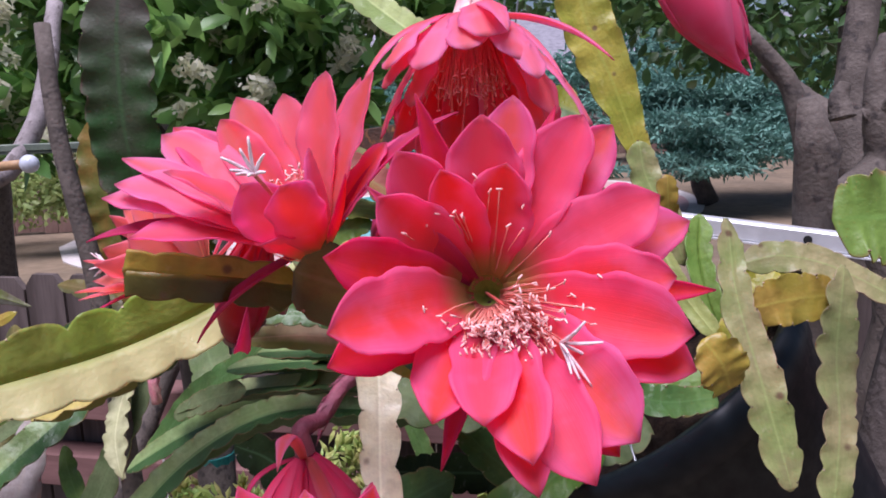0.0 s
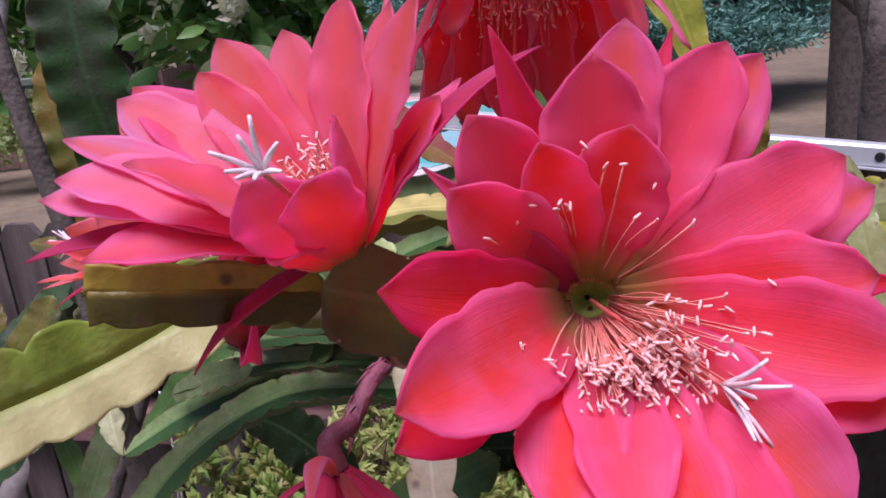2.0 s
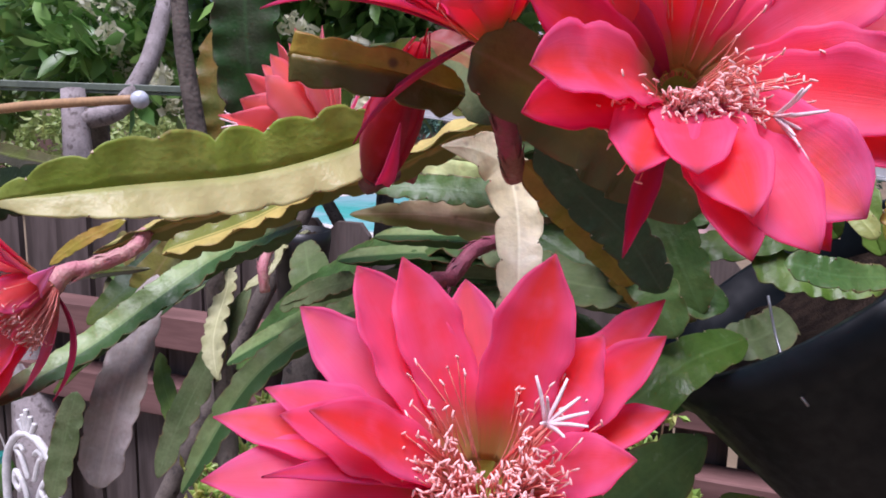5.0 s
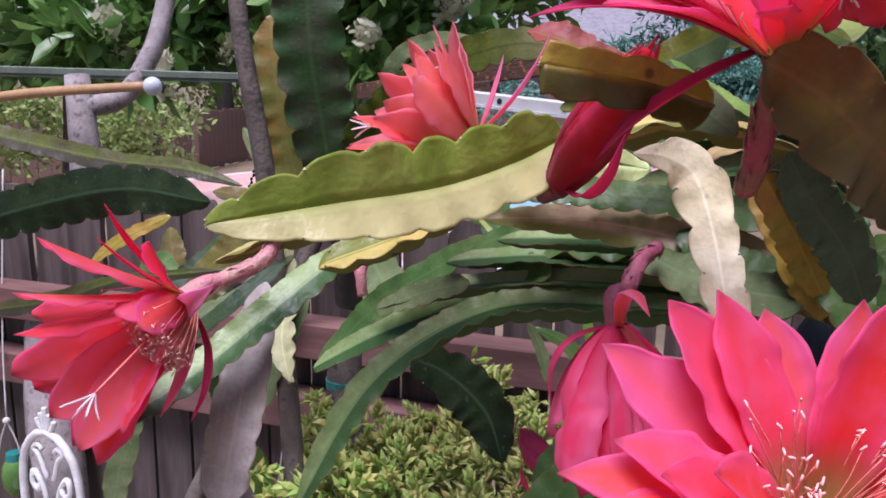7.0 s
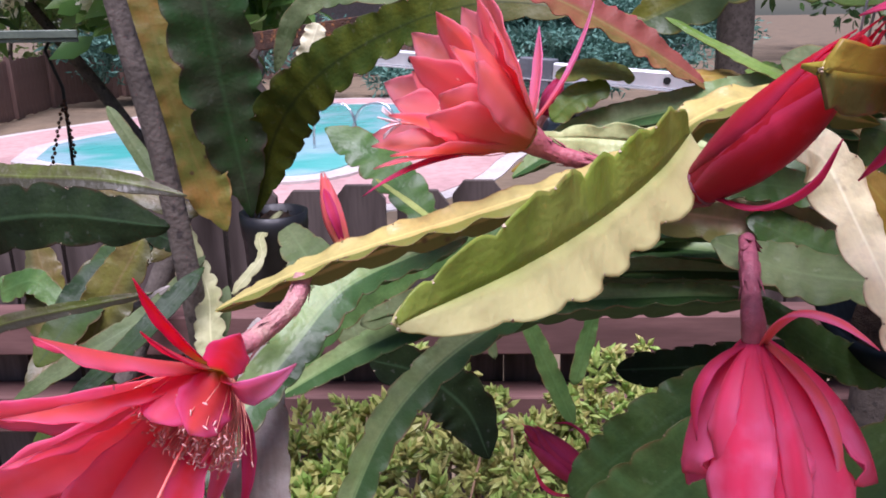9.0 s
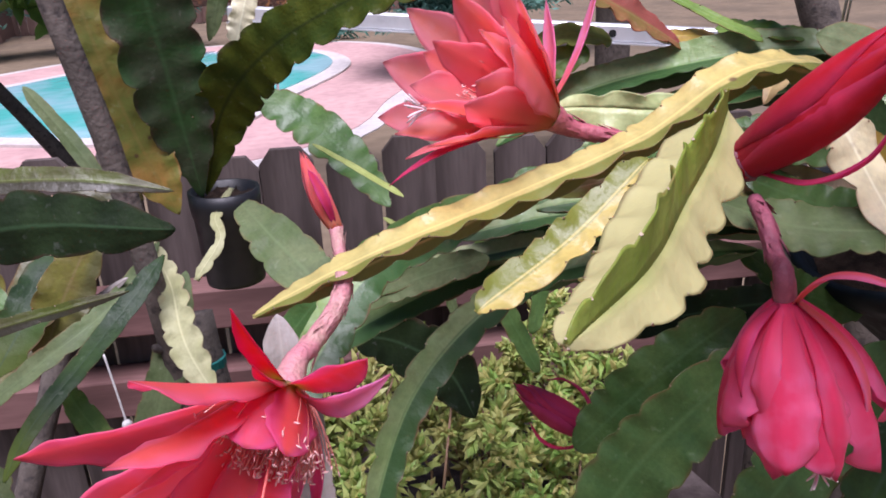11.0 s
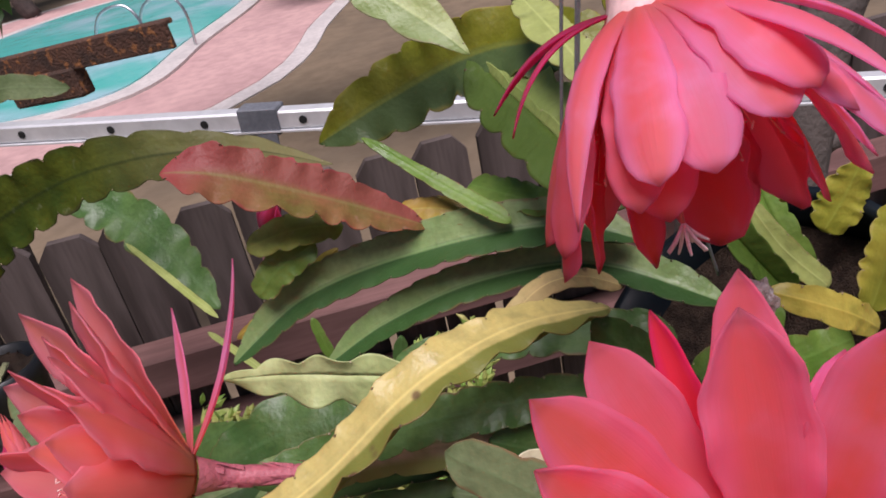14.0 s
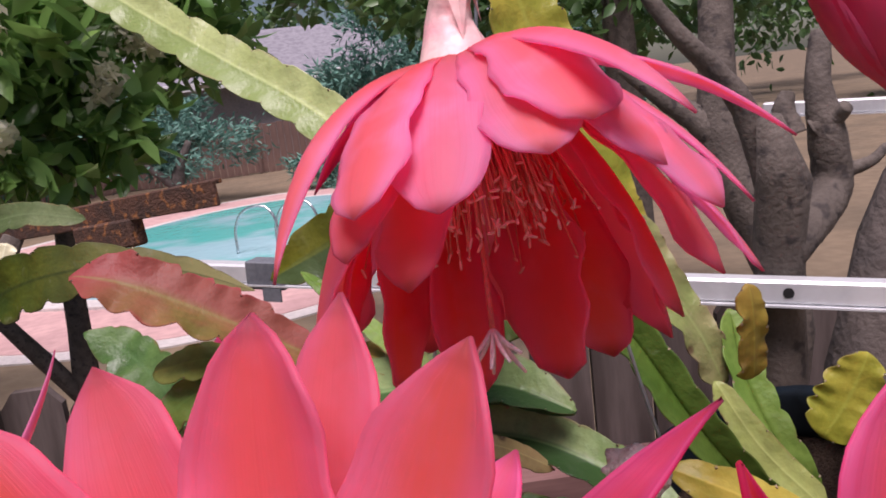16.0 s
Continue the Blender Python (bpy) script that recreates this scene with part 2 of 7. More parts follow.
TUBE_BROWN = plain("brown_flower_tube_skin", (0.26, 0.11, 0.080), (0.34, 0.045, 0.10), 0.5, 50.0, relief=0.4)
TUBE_ROSE = plain("rose_brown_flower_tube_skin", (0.34, 0.09, 0.13), (0.22, 0.05, 0.085), 0.55, 60.0, relief=0.5)
TUBE_PINK = plain("pink_flower_tube_skin", (0.46, 0.12, 0.15), (0.30, 0.07, 0.10), 0.55, 60.0, relief=0.5)
TUBE_PALE = plain("pale_flower_tube_skin", (0.86, 0.58, 0.55), (0.82, 0.36, 0.40), 0.5, 60.0)
FILAMENT = plain("stamen_filament", (0.92, 0.28, 0.23), (0.90, 0.40, 0.32), 0.5, 90.0)
ANTHER = plain("stamen_anther", (0.95, 0.60, 0.56), (0.94, 0.50, 0.47), 0.8, 90.0)
STIGMA = plain("white_stigma", (0.86, 0.76, 0.78), (0.86, 0.62, 0.66), 0.5, 90.0)
STYLE = plain("rose_style", (0.82, 0.16, 0.14), (0.82, 0.24, 0.20), 0.45, 90.0)
THROAT = plain("green_throat", (0.44, 0.46, 0.10), (0.36, 0.38, 0.07), 0.5, 90.0)

GREEN = pad_material("green_stem", (0.055, 0.125, 0.030), (0.098, 0.185, 0.047))
BRIGHT = pad_material("bright_green_stem", (0.10, 0.20, 0.028), (0.17, 0.27, 0.05))
TWOTONE = pad_material("green_and_cream_stem", (0.30, 0.42, 0.055), (0.39, 0.47, 0.095), wing=(0.66, 0.62, 0.31), wing_from=0.48, wing_soft=0.34, through_light=0.42)
LIME = pad_material("pale_lime_stem", (0.40, 0.45, 0.15), (0.32, 0.38, 0.10))
YELLOW = pad_material("yellowed_stem", (0.58, 0.48, 0.16), (0.50, 0.43, 0.15), spots=0.5, wing=(0.15, 0.17, 0.03), wing_from=0.68)
HALFYELLOW = pad_material("half_yellow_stem", (0.54, 0.43, 0.13), (0.42, 0.36, 0.10), spots=0.5, wing=(0.14, 0.17, 0.025), wing_from=0.44)
OCHRE = pad_material("ochre_stem", (0.30, 0.26, 0.035), (0.38, 0.24, 0.045), margin=(0.16, 0.07, 0.03))
FLATYELLOW = pad_material("plain_yellow_stem", (0.50, 0.42, 0.075), (0.30, 0.32, 0.045), spots=0.15)
SPINY = pad_material("yellow_green_spined_stem", (0.24, 0.26, 0.030), (0.42, 0.36, 0.050), spots=0.1, margin=(0.40, 0.30, 0.10))
# Next two: lit upper wing and shaded lower wing, painted by colour.
WINGED = pad_material("green_stem_shaded_wing", (0.20, 0.31, 0.105), (0.27, 0.37, 0.150), wing=(0.028, 0.082, 0.020), wing_from=0.48)
PALEWING = pad_material("pale_stem_shaded_wing", (0.34, 0.42, 0.18), (0.42, 0.46, 0.22), wing=(0.036, 0.090, 0.022), wing_from=0.55)
# Bright ochre top and dark lower wing put sun and shade into the colour.
CUT = pad_material("cut_olive_stem_shaded_wing", (0.36, 0.295, 0.025), (0.42, 0.30, 0.055), margin=(0.30, 0.12, 0.06), wing=(0.060, 0.056, 0.010), wing_from=0.54, wing_soft=0.2, spots=0.15)
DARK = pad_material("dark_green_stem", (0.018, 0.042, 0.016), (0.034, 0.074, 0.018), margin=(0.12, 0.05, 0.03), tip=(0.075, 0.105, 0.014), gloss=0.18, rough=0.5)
# Blue-green darkened in the colour itself, for a stem in the flowers' shade.
SHADEGREEN = pad_material("shaded_blue_green_stem", (0.040, 0.085, 0.048), (0.062, 0.125, 0.070), margin=(0.10, 0.07, 0.04), gloss=0.3)
# Blackish tone of near-black stems; also painted shade on two low stems.
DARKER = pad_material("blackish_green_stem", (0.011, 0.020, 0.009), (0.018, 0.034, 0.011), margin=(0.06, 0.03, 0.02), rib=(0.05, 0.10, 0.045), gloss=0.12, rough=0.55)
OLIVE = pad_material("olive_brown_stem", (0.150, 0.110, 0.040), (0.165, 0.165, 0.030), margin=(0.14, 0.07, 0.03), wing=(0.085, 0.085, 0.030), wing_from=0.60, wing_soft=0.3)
RUST = pad_material("rust_orange_stem", (0.36, 0.20, 0.050), (0.17, 0.20, 0.035), spots=0.2, rib=(0.26, 0.20, 0.05), margin=(0.42, 0.18, 0.07))
MAUVE = pad_material("dark_mauve_green_stem", (0.030, 0.085, 0.022), (0.060, 0.078, 0.040), margin=(0.13, 0.07, 0.06), tip=(0.125, 0.105, 0.095), gloss=0.25, rough=0.5)
OLIVEDARK = pad_material("olive_edged_dark_stem", (0.034, 0.058, 0.008), (0.085, 0.105, 0.010), margin=(0.045, 0.030, 0.026), tip=(0.20, 0.18, 0.08), rib=(0.013, 0.024, 0.009), gloss=0.15, rough=0.5)
OLIVEFACE = pad_material("olive_and_green_stem", (0.15, 0.165, 0.012), (0.20, 0.20, 0.018), margin=(0.30, 0.24, 0.04), wing=(0.075, 0.125, 0.045), wing_from=0.46, wing_soft=0.12)
# The dark colour is shade painted on the wing that faces down.
RIBBED = pad_material("ribbed_stem_shaded_wing", (0.33, 0.40, 0.12), (0.26, 0.34, 0.09), wing=(0.050, 0.095, 0.014), wing_from=0.60, wing_soft=0.06)
LIMEWING = pad_material("pale_two_tone_lime_stem", (0.40, 0.47, 0.19), (0.34, 0.41, 0.14), wing=(0.21, 0.29, 0.085), wing_from=0.50, wing_soft=0.10, margin=(0.30, 0.22, 0.14))
YOUNG = pad_material("young_lime_stem", (0.31, 0.38, 0.065), (0.39, 0.43, 0.10), margin=(0.16, 0.14, 0.03), through_light=0.35)
OLIVEGREEN = pad_material("olive_green_stem", (0.10, 0.13, 0.022), (0.075, 0.07, 0.024), margin=(0.10, 0.05, 0.03), wing=(0.05, 0.045, 0.03), wing_from=0.6)
BONE = pad_material("bone_pale_old_stem", (0.44, 0.44, 0.25), (0.34, 0.35, 0.17), margin=(0.30, 0.22, 0.14), rough=0.6, gloss=0.2)
MIDGREEN = pad_material("mid_green_stem", (0.058, 0.125, 0.018), (0.10, 0.175, 0.028), margin=(0.14, 0.09, 0.03))
TAN = pad_material("tan_yellow_stem", (0.52, 0.42, 0.17), (0.46, 0.32, 0.15), spots=0.1)
CREAM = pad_material("cream_green_stem", (0.52, 0.60, 0.28), (0.42, 0.51, 0.20), margin=(0.44, 0.42, 0.20))
REDLEAF = pad_material("reddened_stem", (0.15, 0.125, 0.032), (0.27, 0.11, 0.05), margin=(0.36, 0.055, 0.07), tip=(0.28, 0.055, 0.055), wing=(0.24, 0.065, 0.052), wing_from=0.50, wing_soft=0.2, gloss=0.18, rough=0.5)
BEIGE = pad_material("bleached_beige_stem", (0.80, 0.76, 0.52), (0.74, 0.69, 0.42), spots=0.4, margin=(0.50, 0.40, 0.24))
GREY = pad_material("dry_grey_stem", (0.30, 0.26, 0.22), (0.42, 0.38, 0.36), margin=(0.16, 0.10, 0.07), rough=0.6)
PINKISH = pad_material("pinkish_brown_stem", (0.58, 0.44, 0.30), (0.40, 0.38, 0.16), spots=0.25, wing=(0.24, 0.26, 0.06), wing_from=0.62, wing_soft=0.2)
SAGE = pad_material("sage_green_stem", (0.095, 0.14, 0.052), (0.15, 0.19, 0.085), rough=0.55, gloss=0.2)
PALEGREEN = pad_material("pale_sage_stem", (0.21, 0.26, 0.080), (0.32, 0.28, 0.13), spots=0.3, margin=(0.36, 0.22, 0.16))


AREOLE = plain("areole_felt", (0.50, 0.40, 0.28), (0.30, 0.20, 0.13), 0.9, 200.0)


# ---- cactus stems ----
PLANT = [None]


def pad(points, widths, facing, material, label, teeth=9, notch=0.16, fold=0.0, plant=None, roll=(0.0, 0.0), thick=0.0028, seed=1, ends=(0.10, 0.10), rib=0.0016, wave=0.10, keel=0.0, keel_way=None):
    """A flattened jointed-cactus stem with scalloped margins along a curve; fold lifts both wings towards the faced side."""
    rng = np.random.default_rng(seed)
    n = max(30, teeth * 9)
    c = spline(np.column_stack([np.asarray(points, float), np.broadcast_to(widths, len(points))]), n)
    wid, c = np.maximum(c[:, 3], 0.002), c[:, :3]
    t = unit(np.gradient(c, axis=0))
    f = unit(np.asarray(facing, float))
    across = np.array([-1, -0.97, -0.8, -0.5, -0.2, -0.07, 0.07, 0.2, 0.5, 0.8, 0.97, 1.0])
    m = len(across)
    verts, uvs = [], []
    kverts, kuvs = [], []
    nubs, last = [], [0, 0]
    off = rng.uniform(0.2, 0.8)
    lobes = 1 + 0.45 * rng.uniform(-1, 1, (2, teeth + 4))
    ph = rng.uniform(0, 6.28)
    fa = math.tan(radians(fold))
    for i in range(n + 1):
        u = i / n
        nn = unit(f - t[i] * (f @ t[i]))
        s = np.cross(t[i], nn)
        q = radians(roll[0] + (roll[1] - roll[0]) * u)
        nn, s = math.cos(q) * nn + math.sin(q) * s, math.cos(q) * s - math.sin(q) * nn
        taper = min(1.0, (max(u, 0.0) / ends[0]) ** 0.5 if ends[0] > 0 else 1.0, (max(1 - u, 0.0) / ends[1]) ** 0.5 if ends[1] > 0 else 1.0)
        taper = max(taper, 0.06)
        half = wid[i] / 2 * taper
        row_top, row_low = [], []
        for k, v in enumerate(across):
            g = 1.0
            phase = u * teeth + (0.0 if v < 0 else off) + 0.22 * math.sin(11.0 * u + ph + (2.0 if v < 0 else 0.0)) * u * (1 - u) * 4 + 0.25
            e = phase - math.floor(phase)
            if abs(v) > 0.6:
                size = lobes[0 if v < 0 else 1][int(phase)]
                g = 1 - 1.05 * notch * size * ((1 - e / 0.22) ** 1.5 if e < 0.22 else ((e - 0.22) / 0.78) ** 3)
            h = half * v * g
            lift = fa * abs(h) + wave * half * math.sin(4.5 * u * 3.14 + ph + (1.5 if v > 0 else 0)) * abs(v) ** 2
            lift += 0.55 * notch * half * abs(v) ** 1.6 * math.cos(2 * math.pi * e)
            th = thick * (0.25 + 0.75 * (1 - v * v)) * min(1.0, taper * 1.5) + rib * math.exp(-(v / 0.14) ** 2) * taper
            p = c[i] + s * h + nn * lift
            if abs(v) == 1.0 and int(phase) != last[k > 0]:
                last[k > 0] = int(phase)
                nubs.append((p - s * v * 0.0006, s * v, nn, t[i]))
            row_top.append(p + nn * th * 0.5)
            row_low.append(p - nn * th * 0.5)
        verts += row_top + row_low[::-1]
        if keel:
            phase = u * teeth + 0.5 * off
            e = phase - math.floor(phase)
            g = 1 - 1.4 * notch * ((1 - e / 0.22) ** 1.5 if e < 0.22 else ((e - 0.22) / 0.78) ** 3)
            kd = -nn if keel_way is None else unit(np.asarray(keel_way, float) - t[i] * (np.asarray(keel_way, float) @ t[i]))
            ks = s if keel_way is None else np.cross(t[i], kd)
            for sg in (1, -1):
                for q in (0.0, 0.5, 0.92, 1.0)[::sg]:
                    kverts.append(c[i] + kd * (half * keel * q * g) + ks * sg * thick * (0.65 - 0.5 * q))
                    kuvs.append((u, 0.5 + 0.48 * q))
        vv = list((across + 1) / 2)
        uvs += [(u, a) for a in vv] + [(u, a) for a in vv[::-1]]
    w = 2 * m
    faces = [(i * w + j, i * w + (j + 1) % w, (i + 1) * w + (j + 1) % w, (i + 1) * w + j) for i in range(n) for j in range(w)]
    faces += [tuple(range(w))[::-1], tuple(n * w + j for j in range(w))]
    if keel:
        k0 = len(verts)
        verts, uvs = verts + kverts, uvs + kuvs
        faces += [(k0 + i * 8 + j, k0 + i * 8 + (j + 1) % 8, k0 + (i + 1) * 8 + (j + 1) % 8, k0 + (i + 1) * 8 + j) for i in range(n) for j in range(8)]
    body = len(faces)
    for q, sv, nv, tv in nubs:
        k0, r = len(verts), rng.uniform(0.0005, 0.0009)
        verts += [q + sv * r * 1.3, q - sv * r, q + nv * r, q - nv * r, q + tv * r * 1.2, q - tv * r * 1.2]
        uvs += [(0.5, 0.5)] * 6
        faces += [(k0 + a, k0 + b, k0 + d) for a in (0, 1) for b, d in ((2, 4), (4, 3), (3, 5), (5, 2))]
    ob = mesh_object("stem", verts, faces, material, uvs=uvs, label=label)
    ob.data.materials.append(AREOLE)
    for poly in ob.data.polygons[body:]:
        poly.material_index = 1
    return hang(ob, plant or PLANT[0])


def winged(points, wings, material, label, teeth=8, notch=0.2, plant=None, seed=1, thick=0.0026, ends=(0.14, 0.10), drift=0.3):
    """A stem of several thin wings on one rib. wings: (direction, width, v at the rib, v at the margin, ruffle)."""
    rng = np.random.default_rng(seed)
    n = teeth * 10
    c = spline(np.asarray(points, float), n)
    t = unit(np.gradient(c, axis=0))
    across = np.array([0.0, 0.25, 0.5, 0.75, 0.92, 1.0])
    m = len(across)
    verts, faces, uvs, nubs = [], [], [], []
    for way, width, v0, v1, ruffle in wings:
        k0 = len(verts)
        off, ph = rng.uniform(0, 1), rng.uniform(0, 6.28)
        lobes = 1 + 0.4 * rng.uniform(-1, 1, teeth + 4)
        last = -1
        for i in range(n + 1):
            u = i / n
            d = unit(np.asarray(way, float) - t[i] * (np.asarray(way, float) @ t[i]))
            nn = np.cross(t[i], d)
            taper = max(min(1.0, (u / ends[0]) ** 0.5, ((1 - u) / ends[1]) ** 0.5), 0.10)
            phase = u * teeth + off + drift * math.sin(7 * u + ph) * u * (1 - u)
            e = phase - math.floor(phase)
            g = 1 - notch * lobes[int(phase)] * ((1 - e / 0.25) ** 1.4 if e < 0.25 else ((e - 0.25) / 0.75) ** 3)
            bend = ruffle * (0.6 * math.sin(2 * math.pi * e + ph) + 0.6 * math.sin(9 * u + ph))
            row = []
            for a in across:
                p = c[i] + d * width * taper * a * g + nn * width * bend * a ** 2 * taper
                row.append((p, nn * thick * (0.5 - 0.38 * a)))
            verts += [p + q for p, q in row] + [p - q for p, q in row[::-1]]
            vv = [v0 + (v1 - v0) * a for a in across]
            uvs += [(1 - u, q) for q in vv] + [(1 - u, q) for q in vv[::-1]]
            if int(phase) != last:
                last = int(phase)
                nubs.append((row[-1][0] - d * 0.0005, d, nn, t[i]))
        w = 2 * m
        faces += [(k0 + i * w + j, k0 + i * w + (j + 1) % w, k0 + (i + 1) * w + (j + 1) % w, k0 + (i + 1) * w + j) for i in range(n) for j in range(w)]
        faces += [tuple(k0 + j for j in range(w))[::-1], tuple(k0 + n * w + j for j in range(w))]
    body = len(faces)
    for q, sv, nv, tv in nubs:
        k0, r = len(verts), rng.uniform(0.0005, 0.0010)
        verts += [q + sv * r * 1.3, q - sv * r, q + nv * r, q - nv * r, q + tv * r * 1.2, q - tv * r * 1.2]
        uvs += [(0.5, 0.5)] * 6
        faces += [(k0 + a, k0 + b, k0 + e) for a in (0, 1) for b, e in ((2, 4), (4, 3), (3, 5), (5, 2))]
    ob = mesh_object("stem", verts, faces, material, uvs=uvs, label=label)
    ob.data.materials.append(AREOLE)
    for poly in ob.data.polygons[body:]:
        poly.material_index = 1
    return hang(ob, plant or PLANT[0])


# ---- flowers ----
def petal_mesh(length_profile, spine, normal, side, width, cup, ripple, rng, n=18, tip=0.0):
    across = np.array([-1, -0.85, -0.6, -0.3, 0.0, 0.3, 0.6, 0.85, 1.0])
    verts, uvs = [], []
    ph = rng.uniform(0, 6.28, 2)
    notch = rng.uniform(-0.06, 0.06, 2)
    for i in range(n + 1):
        u = i / n
        half = width / 2 * length_profile(u)
        for v in across:
            k = 0 if v < 0 else 1
            wob = 1 + (0.055 * math.sin(13 * u + ph[k]) + 0.045 * math.sin(29 * u + 2 * ph[k]) + notch[k]) * abs(v) ** 3 * min(1.0, u * 2)
            h = half * v * wob
            lift = cup * half * (v * v) + ripple * half * abs(v) ** 3 * (math.sin(15 * u + ph[k]) + 0.6 * math.sin(31 * u + ph[1 - k])) * u
            crease = -0.09 * half * math.exp(-(v / 0.16) ** 2) * (1 - 0.5 * u)
            verts.append(spine[i] + side[i] * h + normal[i] * (lift + crease))
            uvs.append((u, (v + 1) / 2))
    m = len(across)
    faces = [(i * m + j, i * m + j + 1, (i + 1) * m + j + 1, (i + 1) * m + j) for i in range(n) for j in range(m - 1)]
    return verts, faces, uvs


def broad(u):
    """Oblong petal, widest past the middle, with a rounded end and a small point."""
    body = 0.34 + 0.66 * math.sin(min(u / 0.66, 1.0) * math.pi / 2) ** 1.15
    end = 1.0 if u < 0.63 else max(0.0, 1 - ((u - 0.63) / 0.35) ** 2.4) ** 0.62 if u < 0.98 else 0.0
    return max(body * end, 0.09 * (1.0 - u) / 0.1 if u > 0.9 else 0.0, 0.006)


def acute(u):
    """Spatulate petal with a drawn-out point."""
    body = 0.36 + 0.64 * math.sin(min(u / 0.58, 1.0) * math.pi / 2)
    end = 1.0 if u < 0.58 else max(0.0, 1 - ((u - 0.58) / 0.42) ** 2.1)
    return max(body * end, 0.01)


def spoon(u):
    """Petal that widens to a full rounded end."""
    body = 0.26 + 0.74 * math.sin(min(u / 0.74, 1.0) * math.pi / 2) ** 1.3
    end = 1.0 if u < 0.74 else max(0.0, 1 - ((u - 0.74) / 0.25) ** 2.2) ** 0.5 if u < 0.99 else 0.0
    return max(body * end, 0.02)


def lance(u):
    body = 0.45 + 0.55 * math.sin(min(u / 0.5, 1.0) * math.pi / 2)
    end = 1.0 if u < 0.5 else max(0.0, 1 - ((u - 0.5) / 0.5) ** 1.6)
    return max(body * end, 0.02)


def flower(place, axis, up, petals, label, stem=None, stem_radius=0.006, stem_material=None, stamens=60, stamen_reach=0.045, stamen_side=180.0, stamen_fan=150.0, stigma=None, star=1.0, throat=0.008, seed=1, thick=0.0007, tilts=(22, 62), shape=broad, collar=0.0):
    """One cactus bloom. petals: (tip place, width, bend in degrees, kind); stem: places from the throat back to its stem."""
    rng = np.random.default_rng(seed)
    o, z = np.asarray(place, float), unit(axis)
    x = unit(np.asarray(up, float) - z * (np.asarray(up, float) @ z))
    root = empty("cactus_flower", tuple(o), label, "flower", "flowers of the hanging cactus")
    for tip, width, bend, kind in petals:
        d = np.asarray(tip, float) - o
        h = d @ z
        out = d - z * h
        r = np.linalg.norm(out)
        dirn = out / max(r, 1e-6)
        start = o + dirn * throat
        chord = np.asarray(tip, float) - start
        length = np.linalg.norm(chord)
        c = chord / length
        # the spine bulges towards the axis for a petal that curls back, away from it for one that cups
        side0 = unit(np.cross(z, dirn))
        side0 = unit(side0 - c * (side0 @ c))
        inner = np.cross(side0, c)
        if inner @ (z * 1.0 - dirn * 0.3) < 0:
            inner = -inner
        n = 18 if kind in ("strap", "point", "rosestrap") else 24
        s = np.linspace(0, 1, n + 1)
        sag = math.tan(radians(bend) / 2) * length / 2
        spine = start + chord * s[:, None] + inner * (sag * 4 * (s * (1 - s)))[:, None]
        if kind == "strap":
            curl = length * 0.10 * rng.uniform(0.2, 1.0)
            spine = spine - inner * (curl * s**4)[:, None]
        tan = unit(np.gradient(spine, axis=0))
        yaw = radians(rng.uniform(-10, 10))
        side = unit(side0 * math.cos(yaw) + inner * math.sin(yaw) - tan * ((side0 * math.cos(yaw) + inner * math.sin(yaw)) @ tan[0]))
        side = unit(side - tan * np.sum(side * tan, axis=1, keepdims=True))
        nor = np.cross(side, tan)
        nor = nor * np.sign(np.sum(nor * inner, axis=1, keepdims=True))
        if kind in ("strap", "point", "rosestrap"):
            v, f, uv = petal_mesh(lance, spine, nor, side, width, 0.35, 0.03, rng)
        else:
            v, f, uv = petal_mesh(acute if kind == "salmon" else shape, spine, nor, side, width, (0.5 if kind == "wilt" else 0.10) + 0.24 * rng.random(), 0.34 if kind == "wilt" else 0.13, rng, 24)
        material = {"strap": SEPAL, "point": SCARLET, "coral": CORAL, "pink": PINK, "scarlet": SCARLET, "wilt": WILT, "rose": PINK, "rosestrap": BLUSH, "blush": BLUSH, "salmon": SALMON, "skirt": SKIRT, "crimson": BUDRED}[kind]
        name = "sepal" if kind in ("strap", "point", "rosestrap") else "petal"
        ob = hang(mesh_object(name, v, f, material, uvs=uv), root)
        sol = ob.modifiers.new("thickness", "SOLIDIFY")
        sol.thickness, sol.offset = thick, 0.0
    if stem is not None:
        v, f, uv = tube([o - z * (0.001 - collar), o - z * 0.0165, *[np.asarray(p, float) for p in stem]], [throat * (1.03 + 70 * collar), max(throat * 0.64, stem_radius * 1.15), *np.linspace(stem_radius * 1.1, stem_radius, len(stem))], 12, 24, 0.05, seed)
        tb = hang(mesh_object("flower_tube", v, f[:-2] + f[-1:], stem_material or TUBE, uvs=uv), root)
        scales = []
        line = spline([o, *[np.asarray(p, float) for p in stem]], 30)
        for i in range(4, 30):
            d = unit(line[i - 1] - line[i])
            a = unit(np.cross(d, rng.normal(size=3)))
            b = line[i] + a * stem_radius * 0.95
            e = b + d * rng.uniform(0.008, 0.015) + a * rng.uniform(0.0005, 0.0035)
            w = np.cross(d, a) * 0.0026
            scales.append(([b - w, b + w, e, b + a * 0.0012], [(0, 1, 2), (0, 2, 3), (1, 3, 2)], [(0, 0), (0, 1), (1, 0.5), (0.3, 0.5)]))
        v, f, uv = join(scales)
        mesh_object("tube_scale", v, f, TUBESCALE if stem_material is None else stem_material, tb, uvs=uv, smooth=False)
